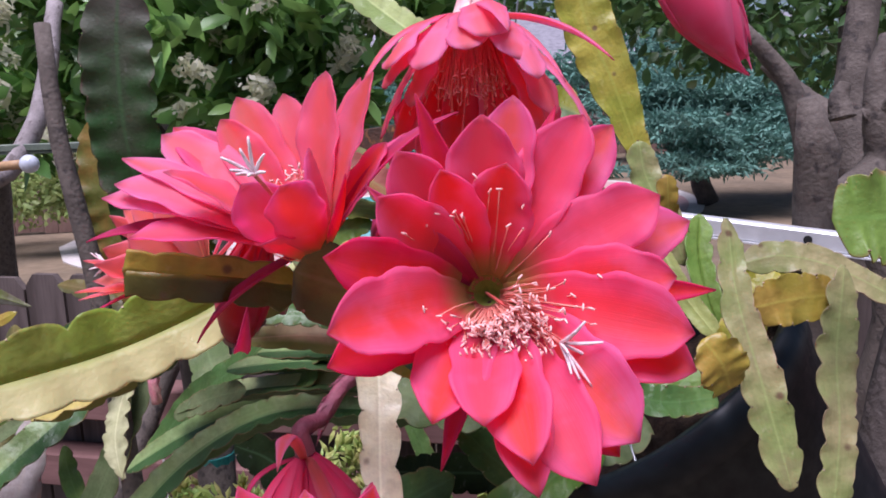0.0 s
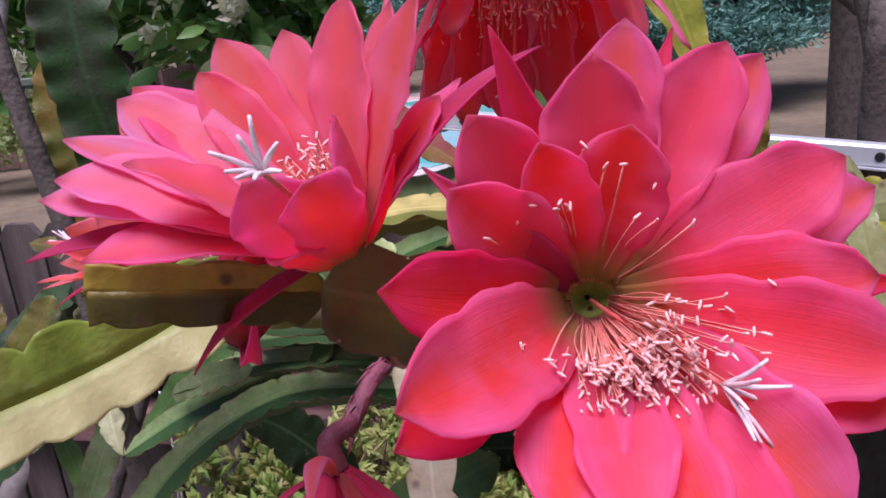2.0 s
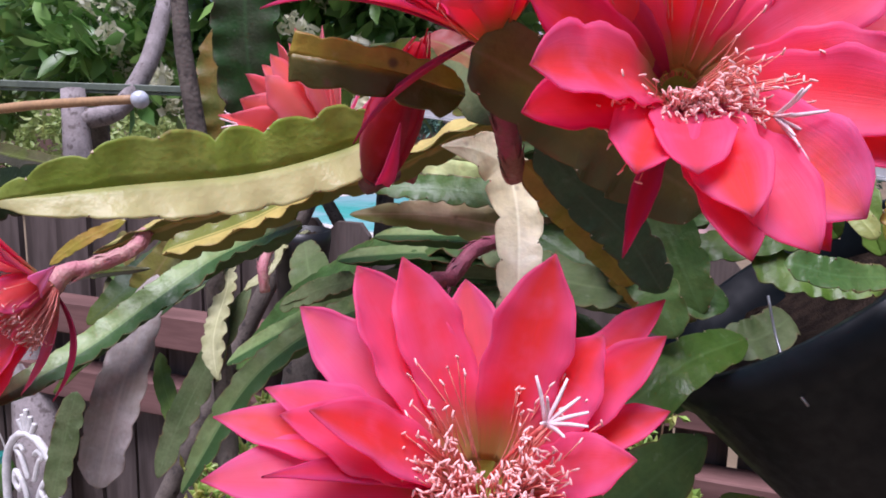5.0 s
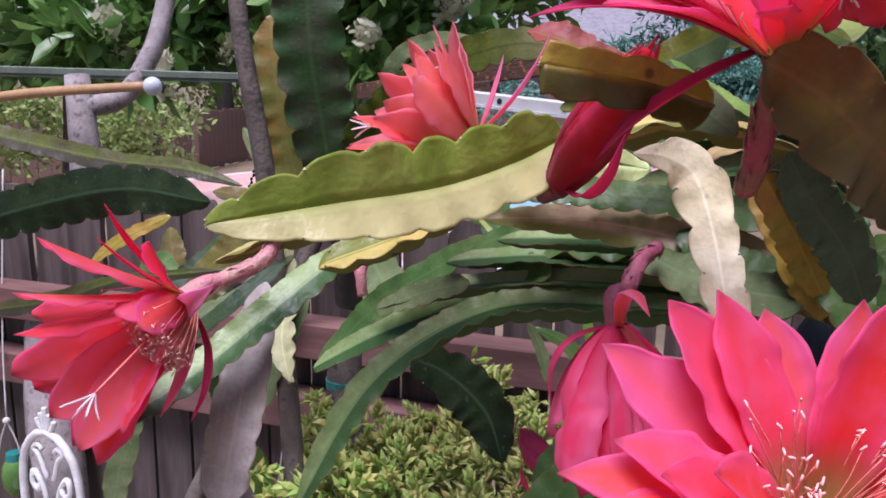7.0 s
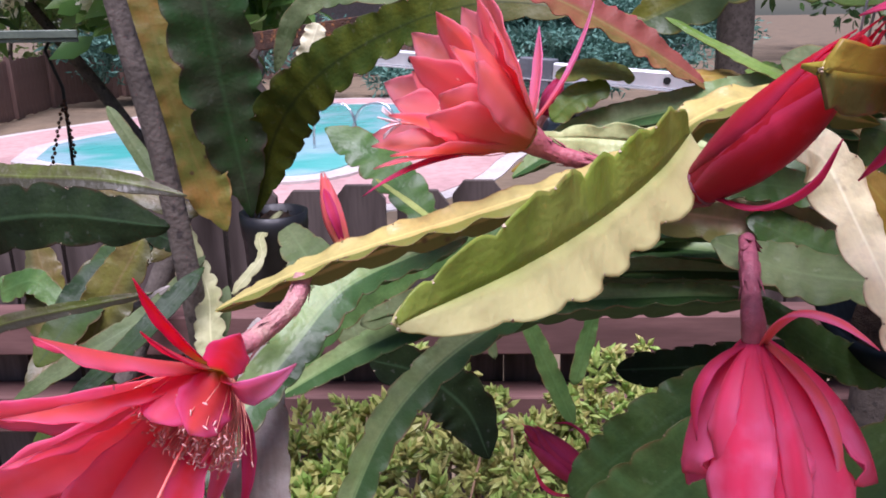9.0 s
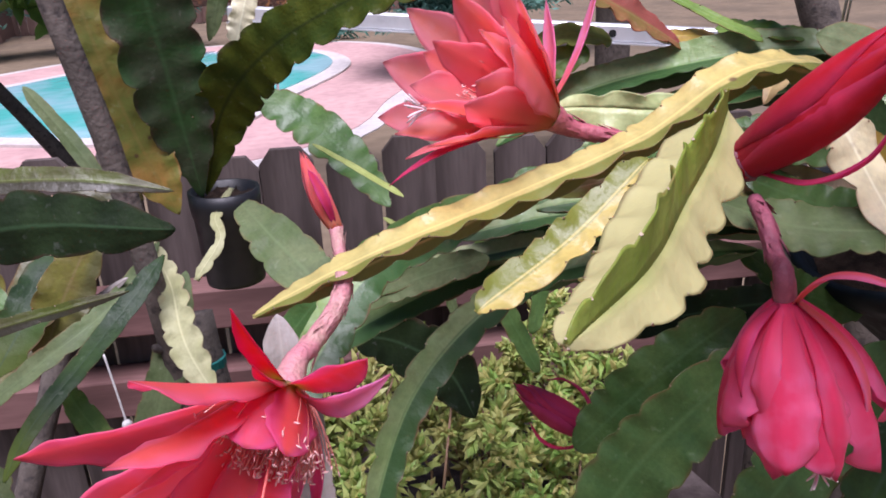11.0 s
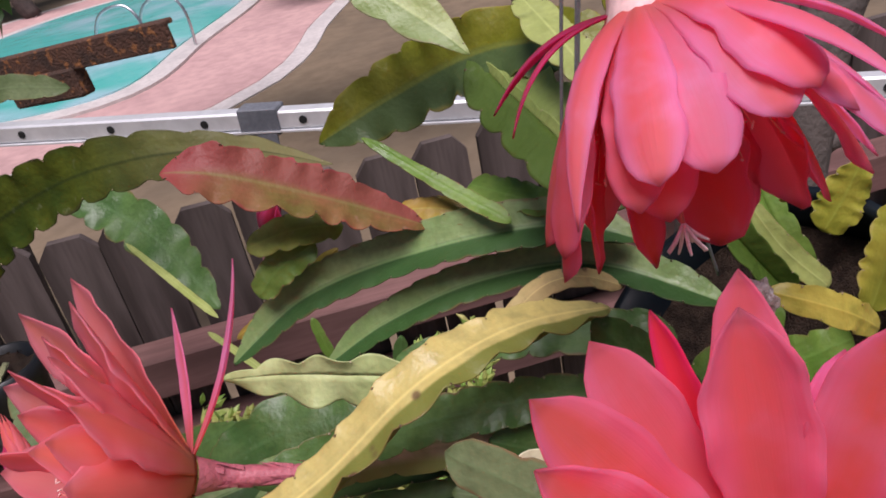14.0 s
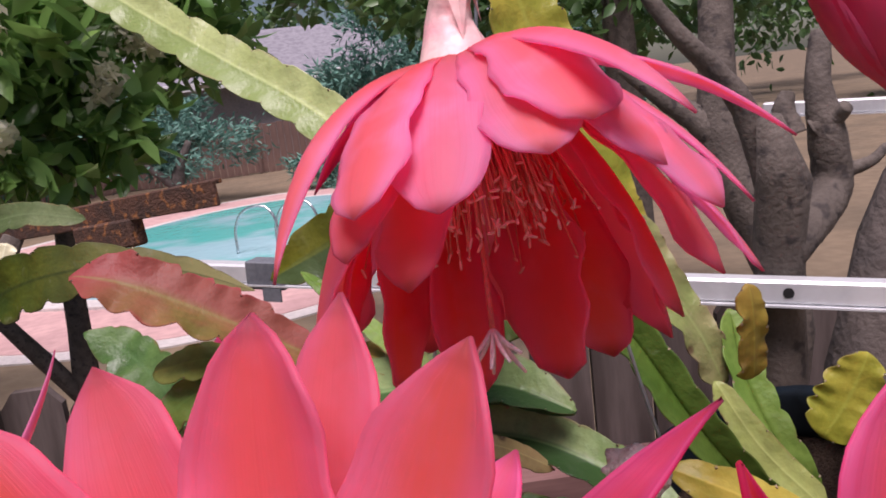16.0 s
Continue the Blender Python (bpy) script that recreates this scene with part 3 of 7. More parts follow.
    if stamens:
        threads, heads = [], []
        y = np.cross(z, x)
        for i in range(stamens):
            brush = i < stamens * 0.88
            a = radians(stamen_side + rng.normal() * stamen_fan / 3) if brush else rng.uniform(0, 2 * math.pi)
            d = math.cos(a) * x - math.sin(a) * y
            reach = stamen_reach * (rng.uniform(0.70, 1.10) if brush else rng.uniform(0.85, 1.2))
            tilt = radians(rng.uniform(*tilts) if brush else rng.uniform(max(tilts[0], tilts[1] - 14), min(64, 1.2 * tilts[1] + 4)))
            start = o + d * throat * 0.75 - z * 0.003
            end = start + reach * (math.sin(tilt) * d + math.cos(tilt) * z)
            mid = (start + end) / 2 + d * (0.001 if brush else 0.003) + rng.normal(size=3) * 0.0012
            threads.append(tube([start, mid, end], [0.00035, 0.0003, 0.00028], 3, 5))
            ad = unit(rng.normal(size=3) + 0.6 * z)
            heads.append(tube([end - ad * 0.0014, end, end + ad * 0.0015], [0.0003, 0.00048, 0.0003], 5, 3))
        v, f, uv = join(threads)
        brush_of = tagged(hang(mesh_object("stamen_filament", v, f, FILAMENT, uvs=uv), root), kind="stuff")
        v, f, uv = join(heads)
        tagged(mesh_object("anther", v, f, ANTHER, brush_of, uvs=uv), kind="stuff")
        ring = [(throat * 1.0, 0.0002), (throat * 0.80, -0.0045), (throat * 0.50, -0.011), (0.0008, -0.0155)]
        v = [o + z * h + r * (math.cos(k * math.pi / 8) * x + math.sin(k * math.pi / 8) * y) for r, h in ring for k in range(16)]
        f = [(i * 16 + k, i * 16 + (k + 1) % 16, i * 16 + 16 + (k + 1) % 16, i * 16 + 16 + k) for i in range(3) for k in range(16)]
        hang(mesh_object("throat", v, f, THROAT), root)
    if stigma is not None:
        e = np.asarray(stigma, float)
        v, f, uv = tube([o, (o + e) / 2 + z * 0.003, e], [0.0007, 0.0007, 0.0008], 6, 10)
        style = hang(mesh_object("style", v, f, STYLE, uvs=uv), root)
        d = unit(e - o)
        a = unit(np.cross(d, (0.3, 0.2, 1.0)))
        b = np.cross(d, a)
        rays = []
        for i in range(8):
            w = 2 * math.pi * (i + rng.uniform(-0.25, 0.25)) / 8
            out = math.cos(w) * a + math.sin(w) * b
            tipp = e + out * star * rng.uniform(0.006, 0.012) + d * star * rng.uniform(0.008, 0.016)
            rays.append(tube([e, (e + tipp) / 2 + d * 0.001, tipp], [0.0006, 0.00075, 0.00045], 5, 5))
        v, f, uv = join(rays)
        mesh_object("stigma", v, f, STIGMA, style, uvs=uv, label="white star-shaped stigma")
    return root

# ---- the ground and the pool garden behind ----
DIRT = plain("dry_dirt", (0.205, 0.15, 0.095), (0.14, 0.105, 0.068), 0.9, 0.9, relief=0.4, depth=0.03)
DECK = plain("pink_concrete", (0.58, 0.36, 0.34), (0.48, 0.29, 0.28), 0.8, 1.2, relief=0.3, depth=0.01)
COPING = plain("pale_coping", (0.62, 0.57, 0.54), (0.52, 0.48, 0.46), 0.7, 3.0)
WATER, wnod, wlnk, wb = nodes_of("pool_water")
# The paler patches are sky reflection painted into the turquoise base colour.
wlnk.new(mix((wnod, wlnk), span((wnod, wlnk), noise_of((wnod, wlnk), 0.55, 3.0), 0.42, 0.58), (0.36, 0.60, 0.66), (0.10, 0.52, 0.47)), wb.inputs["Base Color"])
wb.inputs["Roughness"].default_value = 0.05
bump((wnod, wlnk), wb, noise_of((wnod, wlnk), 6.0, 3.0), 0.25, 0.02)
FENCEWOOD = plain("weathered_brown_fence_board", (0.132, 0.106, 0.098), (0.050, 0.039, 0.035), 0.85, 6.0, stretch=(3.0, 3.0, 0.35), relief=0.5, depth=0.003, shine=0.12)
RAILWOOD = plain("dark_red_fence_rail", (0.21, 0.112, 0.102), (0.13, 0.070, 0.063), 0.8, 6.0, stretch=(0.4, 3.0, 3.0), shine=0.2)
FARFENCE = plain("red_brown_fence_board", (0.21, 0.125, 0.102), (0.13, 0.080, 0.068), 0.8, 3.0, stretch=(2.0, 2.0, 0.3))
BARK = worn("grey_bark", (0.128, 0.105, 0.088), (0.076, 0.061, 0.050), (0.042, 0.034, 0.031), 0.9, 30.0, 0.7, 0.0025)
PALEBARK = worn("bleached_grey_bark", (0.34, 0.30, 0.30), (0.24, 0.21, 0.205), (0.15, 0.125, 0.12), 0.9, 26.0, 0.6, 0.003)
DARKBARK = plain("dark_bark", (0.10, 0.08, 0.07), (0.06, 0.05, 0.045), 0.9, 14.0, relief=0.8, depth=0.006)
ALU = plain("aluminium", (0.78, 0.79, 0.80), (0.66, 0.67, 0.69), 0.38, 8.0, metal=0.35, relief=0.05)
TAPE = plain("grey_tape", (0.16, 0.17, 0.19), (0.12, 0.13, 0.15), 0.6, 40.0)
HOLEDARK = plain("painted_hole_dark", (0.012, 0.012, 0.012), None, 0.9)
POT = plain("dark_green_plastic", (0.005, 0.008, 0.012), (0.009, 0.015, 0.020), 0.5, 12.0, relief=0.05)
POT.node_tree.nodes["Principled BSDF"].inputs["Specular IOR Level"].default_value = 0.2
BLACKPOT = plain("black_plastic", (0.010, 0.011, 0.013), (0.016, 0.017, 0.02), 0.45, 12.0, relief=0.05)
SOIL = plain("bark_soil", (0.075, 0.050, 0.036), (0.026, 0.018, 0.014), 0.95, 90.0, relief=0.9, depth=0.006, shine=0.15)
WIRE = plain("galvanised_wire", (0.32, 0.34, 0.36), (0.24, 0.25, 0.27), 0.4, 60.0, metal=0.6)


def slab(name, outline, z0, z1, material, label, category, kind="structure"):
    n = len(outline)
    verts = [(x, y, z0) for x, y in outline] + [(x, y, z1) for x, y in outline]
    faces = [tuple(range(n))[::-1], tuple(range(n, 2 * n))] + [(i, (i + 1) % n, n + (i + 1) % n, n + i) for i in range(n)]
    return tagged(mesh_object(name, verts, faces, material, smooth=False), label, category, kind=kind)


def smooth_outline(points, n=64):
    p = [np.array(q, float) for q in points]
    loop = [*p[-2:], *p, *p[:2]]
    s = spline(np.array([(*q, 0.0) for q in loop]), 40 * len(loop))
    k = 40 * len(loop) // (len(loop) - 1)
    mid = s[2 * k:-2 * k, :2]
    step = max(1, len(mid) // n)
    return [tuple(q) for q in mid[::step]]


slab("ground", [(-400, -60), (400, -60), (400, 400), (-400, 400)], -0.5, -0.02, DIRT, "dry bare brown garden soil", "ground")

POOL = [(-1.29, 8.39), (-0.03, 8.07), (0.83, 9.36), (2.32, 11.98), (2.13, 13.98), (0.71, 14.56), (-0.96, 13.71), (-3.35, 10.44)]
pool_outline = smooth_outline(POOL, 72)
centre = np.mean(np.array(pool_outline), axis=0)


def grown(outline, by):
    p = np.array(outline)
    d = np.roll(p, -1, 0) - np.roll(p, 1, 0)
    nrm = unit(np.column_stack([d[:, 1], -d[:, 0]]))
    sgn = np.sign(np.sum(nrm * (p - centre), axis=1).mean())
    return [tuple(q) for q in p + nrm * sgn * by]


slab("pool_deck", grown(pool_outline, 1.5), -0.02, 0.0, DECK, "pink concrete deck round the swimming pool", "deck")
slab("deck_edge", grown(pool_outline, 1.72), -0.03, -0.006, COPING, "pale edging strip round the pink deck", "edging")
slab("pool_coping", grown(pool_outline, 0.28), 0.0, 0.03, COPING, "pale coping round the swimming pool", "coping")
slab("water", pool_outline, 0.0, 0.045, WATER, "pale turquoise swimming pool water", "water")

# ---- the near fence: dog-eared boards on two dark rails ----
FENCE0 = np.array([*(-0.08, 1.46)])
FENCEDIR = unit(np.array([-0.972, 0.235]))


def fence_at(s, z, off=0.0):
    q = FENCE0 + FENCEDIR * s + np.array([-FENCEDIR[1], FENCEDIR[0]]) * off
    return (q[0], q[1], z)


def picket(width, height, thick):
    bm = bmesh.new()
    h = width / 2
    ear = width * 0.28
    shape = [(-h, 0), (h, 0), (h, height - ear), (h - ear * 0.8, height), (-h + ear * 0.8, height), (-h, height - ear)]
    lo = [bm.verts.new((x, -thick / 2, z)) for x, z in shape]
    hi = [bm.verts.new((x, thick / 2, z)) for x, z in shape]
    bm.faces.new(lo)
    bm.faces.new(hi[::-1])
    for i in range(6):
        bm.faces.new((lo[i], hi[i], hi[(i + 1) % 6], lo[(i + 1) % 6])[::-1])
    me = bpy.data.meshes.new("fence_board")
    bm.to_mesh(me)
    bm.free()
    return me


fence = empty("garden_fence", fence_at(0, 0), "weathered brown wooden fence with dog-eared boards", "fence")
fence["kind"] = "structure"
board_mesh = picket(0.094, 1.28, 0.016)
board_mesh.materials.append(FENCEWOOD)
fence_turn = math.atan2(FENCEDIR[1], FENCEDIR[0])
for i in range(-26, 40):
    ob = new("fence_board", board_mesh)
    ob.parent = fence
    x, y, z = fence_at(i * 0.103, random.uniform(-0.012, 0.012), 0.0)
    ob.location = Vector((x, y, z)) - fence.location
    ob.rotation_euler = (0, random.uniform(-0.008, 0.008), fence_turn)
for z, h in ((1.02, 0.075), (0.86, 0.075), (0.30, 0.08)):
    bm = bmesh.new()
    box(bm, (-2.8, -0.035, -h / 2), (4.2, 0.035, h / 2), bevel=0.003)
    ob = part("fence_rail", bm, RAILWOOD, fence)
    ob.location = Vector(fence_at(0, z, 0.046)) - fence.location
    ob.rotation_euler = (0, 0, fence_turn)

# ---- the punched aluminium rails ----
# Solid black discs paint the dark inside of the holes; the rail is uncut.
hole_mesh = bpy.data.meshes.new("hole")
bm = bmesh.new()
bmesh.ops.create_cone(bm, cap_ends=True, segments=12, radius1=0.0042, radius2=0.0042, depth=0.0024, matrix=Matrix.Rotation(radians(90), 4, "X"))
bm.to_mesh(hole_mesh)
bm.free()
hole_mesh.materials.append(HOLEDARK)


def metal_rail(a, b, before, after, label, pitch=0.105, tape=False):
    a, b = np.array(a), np.array(b)
    d = unit(b - a)
    v = unit(np.array([0, 0, 1.0]) - d * d[2])
    w = np.cross(v, d)
    m = Matrix(((d[0], w[0], v[0], 0), (d[1], w[1], v[1], 0), (d[2], w[2], v[2], 0), (0, 0, 0, 1)))
    root = tagged(new("metal_rail"), label, "metal rail")
    root.matrix_world = Matrix.Translation(a) @ m
    bm = bmesh.new()
    box(bm, (-before, -0.009, -0.0095), (after, 0.009, 0.0095), bevel=0.002)
    part("rail_body", bm, ALU, root)
    bm = bmesh.new()
    box(bm, (-before, -0.0125, -0.0112), (after, 0.0125, -0.0096))
    part("flange", bm, ALU, root)
    for j in range(int(-before / pitch), int(after / pitch) + 1):
        h = new("hole", hole_mesh)
        h.parent = root
        h.location = (j * pitch + 0.045, -0.0085, 0.0)
    if tape:
        bm = bmesh.new()
        box(bm, (-0.022, -0.0112, -0.0145), (0.020, 0.0112, 0.0132), bevel=0.001)
        box(bm, (-0.004, -0.0122, -0.026), (0.016, -0.0102, -0.012))
        part("tape_wrap", bm, TAPE, root, "torn grey tape wrap")
    return root


metal_rail((-0.015, 1.011, 1.507), (0.387, 0.714, 1.475), 0.33, 1.1, "long punched aluminium rail with torn grey tape", tape=True)
metal_rail((0.737, 1.188, 1.577), (0.852, 1.039, 1.570), 0.02, 0.8, "short punched aluminium rail behind the trunks")

# ---- posts and branches near the fence ----
def branch(points, radii, material, label, category, name="branch", n=20, lumps=0.08, seed=1):
    v, f, uv = tube(points, radii, 10, n, lumps, seed)
    if name != "tree_trunk":
        return tagged(mesh_object(name, v, f, material, uvs=uv), label, category)
    rng = np.random.default_rng(seed + 40)
    root = empty(name, tuple(points[-1]), label, category)
    hang(mesh_object("trunk", v, f, material, uvs=uv), root)
    line = spline(np.column_stack([np.asarray(points, float), radii]), 20)
    for i in (4, 7, 11):
        c, r = line[i, :3], line[i, 3]
        t = unit(line[i + 1, :3] - line[i - 1, :3])
        d = unit(np.cross(t, rng.normal(size=3)))
        v, f, uv = tube([c + d * r * 0.5, c + d * r * 1.15 - t * r * 0.2, c + d * r * 1.5 - t * r * 0.5], [r * 0.55, r * 0.40, r * 0.22], 8, 6, 0.12, seed + i)
        hang(mesh_object("knot", v, f, material, uvs=uv), root)
    return root


branch([(-0.484, 0.985, 1.732), (-0.469, 0.957, 1.600), (-0.437, 0.941, 1.426), (-0.419, 0.925, 1.251), (-0.392, 0.884, 1.011), (-0.348, 0.757, 0.276)], [0.010, 0.011, 0.012, 0.0125, 0.014, 0.016], BARK, "slim grey tree trunk leaning beside the fence", "tree trunk", "tree_trunk")
branch([(-0.387, 1.197, 1.130), (-0.383, 1.165, 1.026), (-0.362, 1.095, 0.887), (-0.329, 1.003, 0.456)], [0.026, 0.03, 0.034, 0.036], BARK, "thick grey post with teal tie", "post", "post", seed=2)
branch([(-1.190, 1.908, 1.536), (-1.163, 1.875, 1.379), (-1.144, 1.803, 1.137), (-1.211, 1.732, 0.969), (-1.134, 1.593, 0.545), (-1.102, 1.482, 0.027)], [0.03, 0.036, 0.042, 0.05, 0.06, 0.065], PALEBARK, "forked grey dead tree trunk", "tree trunk", "tree_trunk", seed=3)
branch([(-1.166, 1.893, 1.461), (-1.093, 1.954, 1.490), (-1.034, 2.043, 1.648), (-1.041, 2.206, 1.927)], [0.026, 0.025, 0.024, 0.02], PALEBARK, "grey side branch of a dead tree", "branch", "branch", seed=4)
branch([(-1.426, 1.829, 1.470), (-1.234, 1.794, 1.495), (-0.937, 1.733, 1.518)], [0.012, 0.012, 0.011], plain("bamboo_cane", (0.46, 0.28, 0.14), (0.36, 0.22, 0.12), 0.5, 20.0), "tan bamboo cane lying across the fork", "cane", "bamboo_cane", lumps=0.02, seed=5)
bm = bmesh.new()
bmesh.ops.create_icosphere(bm, subdivisions=3, radius=0.021, matrix=Matrix.Translation((-0.921, 1.734, 1.518)))
tagged(part("cane_knob", bm, plain("milky_knob", (0.62, 0.66, 0.74), (0.5, 0.54, 0.62), 0.25, 30.0), None, smooth=True), "round milky glass knob at the end of the cane", "knob")
def tree(label, runs, material, seed):
    """A bare trunk with limbs as its parts."""
    root = empty("tree_trunk", (runs[0][0][0][0], runs[0][0][0][1], 0.0), label, "tree trunk")
    for k, (pts, radii) in enumerate(runs):
        v, f, uv = tube(pts, radii, 14, 30, 0.045, seed + k)
        hang(mesh_object("trunk" if k == 0 else "limb", v, f, material, uvs=uv), root)
    return root


tree("knobbly grey tree cut back at the fork behind the rail", [
    ([(0.385, 0.765, 0.0), (0.380, 0.762, 0.8), (0.374, 0.762, 1.35), (0.372, 0.760, 1.49), (0.368, 0.750, 1.545), (0.362, 0.742, 1.585), (0.352, 0.742, 1.612)], [0.030, 0.024, 0.020, 0.019, 0.022, 0.017, 0.009]),
    ([(0.364, 0.750, 1.54), (0.346, 0.763, 1.620), (0.322, 0.770, 1.656), (0.298, 0.776, 1.684), (0.273, 0.795, 1.733)], [0.013, 0.010, 0.0085, 0.007, 0.005]),
    ([(0.372, 0.752, 1.50), (0.450, 0.787, 1.541), (0.447, 0.788, 1.592), (0.447, 0.796, 1.628), (0.464, 0.810, 1.670)], [0.016, 0.017, 0.015, 0.011, 0.009]),
    ([(0.437, 0.791, 1.591), (0.449, 0.779, 1.601), (0.451, 0.769, 1.609)], [0.010, 0.008, 0.006]),
    ([(0.410, 0.787, 1.590), (0.408, 0.792, 1.609), (0.414, 0.794, 1.625)], [0.013, 0.010, 0.006]),
    ([(0.466, 0.785, 1.553), (0.486, 0.780, 1.558), (0.509, 0.786, 1.567)], [0.007, 0.005, 0.004]),
], BARK, 6)
tree("tall smooth grey-brown garden tree trunk leaning", [
    ([(0.66, 1.15, 0.0), (0.64, 1.13, 1.0), (0.664, 1.089, 1.303), (0.643, 1.120, 1.421), (0.614, 1.156, 1.548), (0.628, 1.176, 1.661), (0.657, 1.208, 1.798), (0.702, 1.258, 1.994)], [0.045, 0.036, 0.030, 0.030, 0.030, 0.024, 0.022, 0.020]),
    ([(0.621, 1.149, 1.524), (0.589, 1.169, 1.578), (0.566, 1.192, 1.604), (0.518, 1.239, 1.662)], [0.022, 0.019, 0.016, 0.010]),
], BARK, 16)
branch([(0.683, 0.872, 1.562), (0.626, 0.868, 1.490), (0.575, 0.856, 1.400), (0.532, 0.838, 1.297), (0.459, 0.778, 1.030), (0.278, 0.612, 0.305)], [0.03, 0.034, 0.036, 0.036, 0.036, 0.04], DARKBARK, "dark rough-barked leaning tree trunk", "tree trunk", "tree_trunk", seed=9)

# ---- pots ----
def pot(centre, r_top, r_low, depth, material, label, rim=0.008, wall=0.004, soil_low=0.035):
    root = empty("plant_pot", centre, label, "plant pot")
    prof = [(0.0, -depth), (r_low, -depth), (r_low * 1.02, -depth + 0.004), (r_top * 0.97, -0.03), (r_top, -0.028), (r_top + rim * 0.5, -0.014), (r_top + rim * 0.5, 0.0), (r_top - wall, 0.0), (r_top - wall - 0.002, -0.03), (r_top * 0.86, -0.05)]
    sides = 40
    verts = [(r * math.cos(2 * math.pi * j / sides), r * math.sin(2 * math.pi * j / sides), z) for r, z in prof for j in range(sides)]
    faces = [(i * sides + j, i * sides + (j + 1) % sides, (i + 1) * sides + (j + 1) % sides, (i + 1) * sides + j) for i in range(len(prof) - 1) for j in range(sides)]
    mesh_object("pot_body", verts, faces, material, root)
    bm = bmesh.new()
    bmesh.ops.create_circle(bm, cap_ends=True, segments=32, radius=r_top * 0.93, matrix=Matrix.Translation((0, 0, -soil_low)))
    bmesh.ops.subdivide_edges(bm, edges=bm.edges[:], cuts=3, use_grid_fill=True)
    for v in bm.verts:
        v.co.z += random.uniform(-0.006, 0.006)
    part("soil", bm, SOIL, root, smooth=True)
    return root


big = pot((0.153, 0.549, 1.412), 0.113, 0.082, 0.17, POT, "large dark blue-green plastic hanging pot tilted sideways")
big.rotation_euler = Vector((-0.768, 0.107, 1.0)).to_track_quat("Z", "Y").to_euler()
pot((-0.334, 1.018, 1.354), 0.038, 0.033, 0.11, BLACKPOT, "small black plastic pot with bark soil", 0.003, 0.002, 0.012)


# ---- foliage ----
def leaf_material(name, a, b_color, rough=0.4, share=0.3):
    m, n, l, b = nodes_of(name)
    nt = (n, l)
    isl = n.new("ShaderNodeNewGeometry").outputs["Random Per Island"]
    c = mix(nt, isl, a, b_color)
    c = mix(nt, span(nt, noise_of(nt, 3.0, 3.0), 0.35, 0.7, 0.0, 0.6), c, tuple(q * 0.5 for q in a))
    l.new(c, b.inputs["Base Color"])
    b.inputs["Roughness"].default_value = rough
    leafy(nt, b, c, share)
    return m


PRIVET = leaf_material("glossy_privet_leaf", (0.11, 0.255, 0.062), (0.27, 0.47, 0.12), 0.3)
CITRUS = leaf_material("bright_tree_leaf", (0.09, 0.20, 0.035), (0.17, 0.29, 0.06), 0.4)
DEEP = leaf_material("deep_green_leaf", (0.060, 0.135, 0.044), (0.12, 0.235, 0.062), 0.4)
JUNIPER = leaf_material("blue_green_juniper", (0.075, 0.195, 0.155), (0.19, 0.38, 0.30), 0.7, 0.15)
HEDGE = leaf_material("pale_shrub_leaf", (0.26, 0.37, 0.11), (0.42, 0.48, 0.17), 0.5)
BLOSSOM = leaf_material("cream_blossom", (0.80, 0.80, 0.56), (0.90, 0.89, 0.74), 0.7, 0.5)
SEDUMLEAF = leaf_material("yellow_green_sedum", (0.68, 0.62, 0.22), (0.34, 0.58, 0.12), 0.45)
STUCCO = plain("grey_stucco", (0.34, 0.32, 0.34), (0.28, 0.27, 0.29), 0.9, 2.0)
SHINGLE = plain("grey_shingle", (0.27, 0.26, 0.29), (0.19, 0.18, 0.21), 0.9, 6.0)
WHITEWALL = plain("white_paint", (0.78, 0.78, 0.78), (0.66, 0.66, 0.68), 0.6, 4.0)


def leaf_cloud(blobs, count, size, rng, slim=0.45, flat=0.0, shell=0.55):
    """Many small folded leaves scattered through ellipsoids, thicker towards the outside, in clumps."""
    vol = np.array([b[1][0] * b[1][1] * b[1][2] for b in blobs]) ** (2 / 3)
    pick = rng.choice(len(blobs), count, p=vol / vol.sum())
    verts, faces = [], []
    clump = {}
    for i in range(count):
        c, r = np.array(blobs[pick[i]][0]), np.array(blobs[pick[i]][1])
        k = (pick[i], int(rng.integers(0, 26)))
        if k not in clump:
            d = unit(rng.normal(size=3))
            clump[k] = (d, shell + (1 - shell) * rng.random() ** 0.6)
        d, rad = clump[k]
        p = c + d * r * rad + rng.normal(size=3) * r * 0.16
        out = unit(p - c + rng.normal(size=3) * r * 0.5)
        g = unit(out + rng.normal(size=3) * 0.7 + np.array([0, 0, -0.2 + flat]))
        s = unit(np.cross(g, rng.normal(size=3)))
        nn = np.cross(s, g)
        ln = size * rng.uniform(0.6, 1.25)
        w = ln * slim / 2
        k0 = len(verts)
        dip = nn * w * 0.22
        verts += [p, p + g * ln * 0.26 + s * w * 0.78 + dip, p + g * ln * 0.28 - nn * ln * 0.01, p + g * ln * 0.26 - s * w * 0.78 + dip,
                  p + g * ln * 0.60 + s * w * 0.92 + dip - nn * ln * 0.05, p + g * ln * 0.62 - nn * ln * 0.06, p + g * ln * 0.60 - s * w * 0.92 + dip - nn * ln * 0.05, p + g * ln - nn * ln * 0.16]
        faces += [(k0, k0 + 1, k0 + 2), (k0, k0 + 2, k0 + 3), (k0 + 1, k0 + 4, k0 + 5, k0 + 2), (k0 + 2, k0 + 5, k0 + 6, k0 + 3), (k0 + 4, k0 + 7, k0 + 5), (k0 + 5, k0 + 7, k0 + 6)]
    return verts, faces


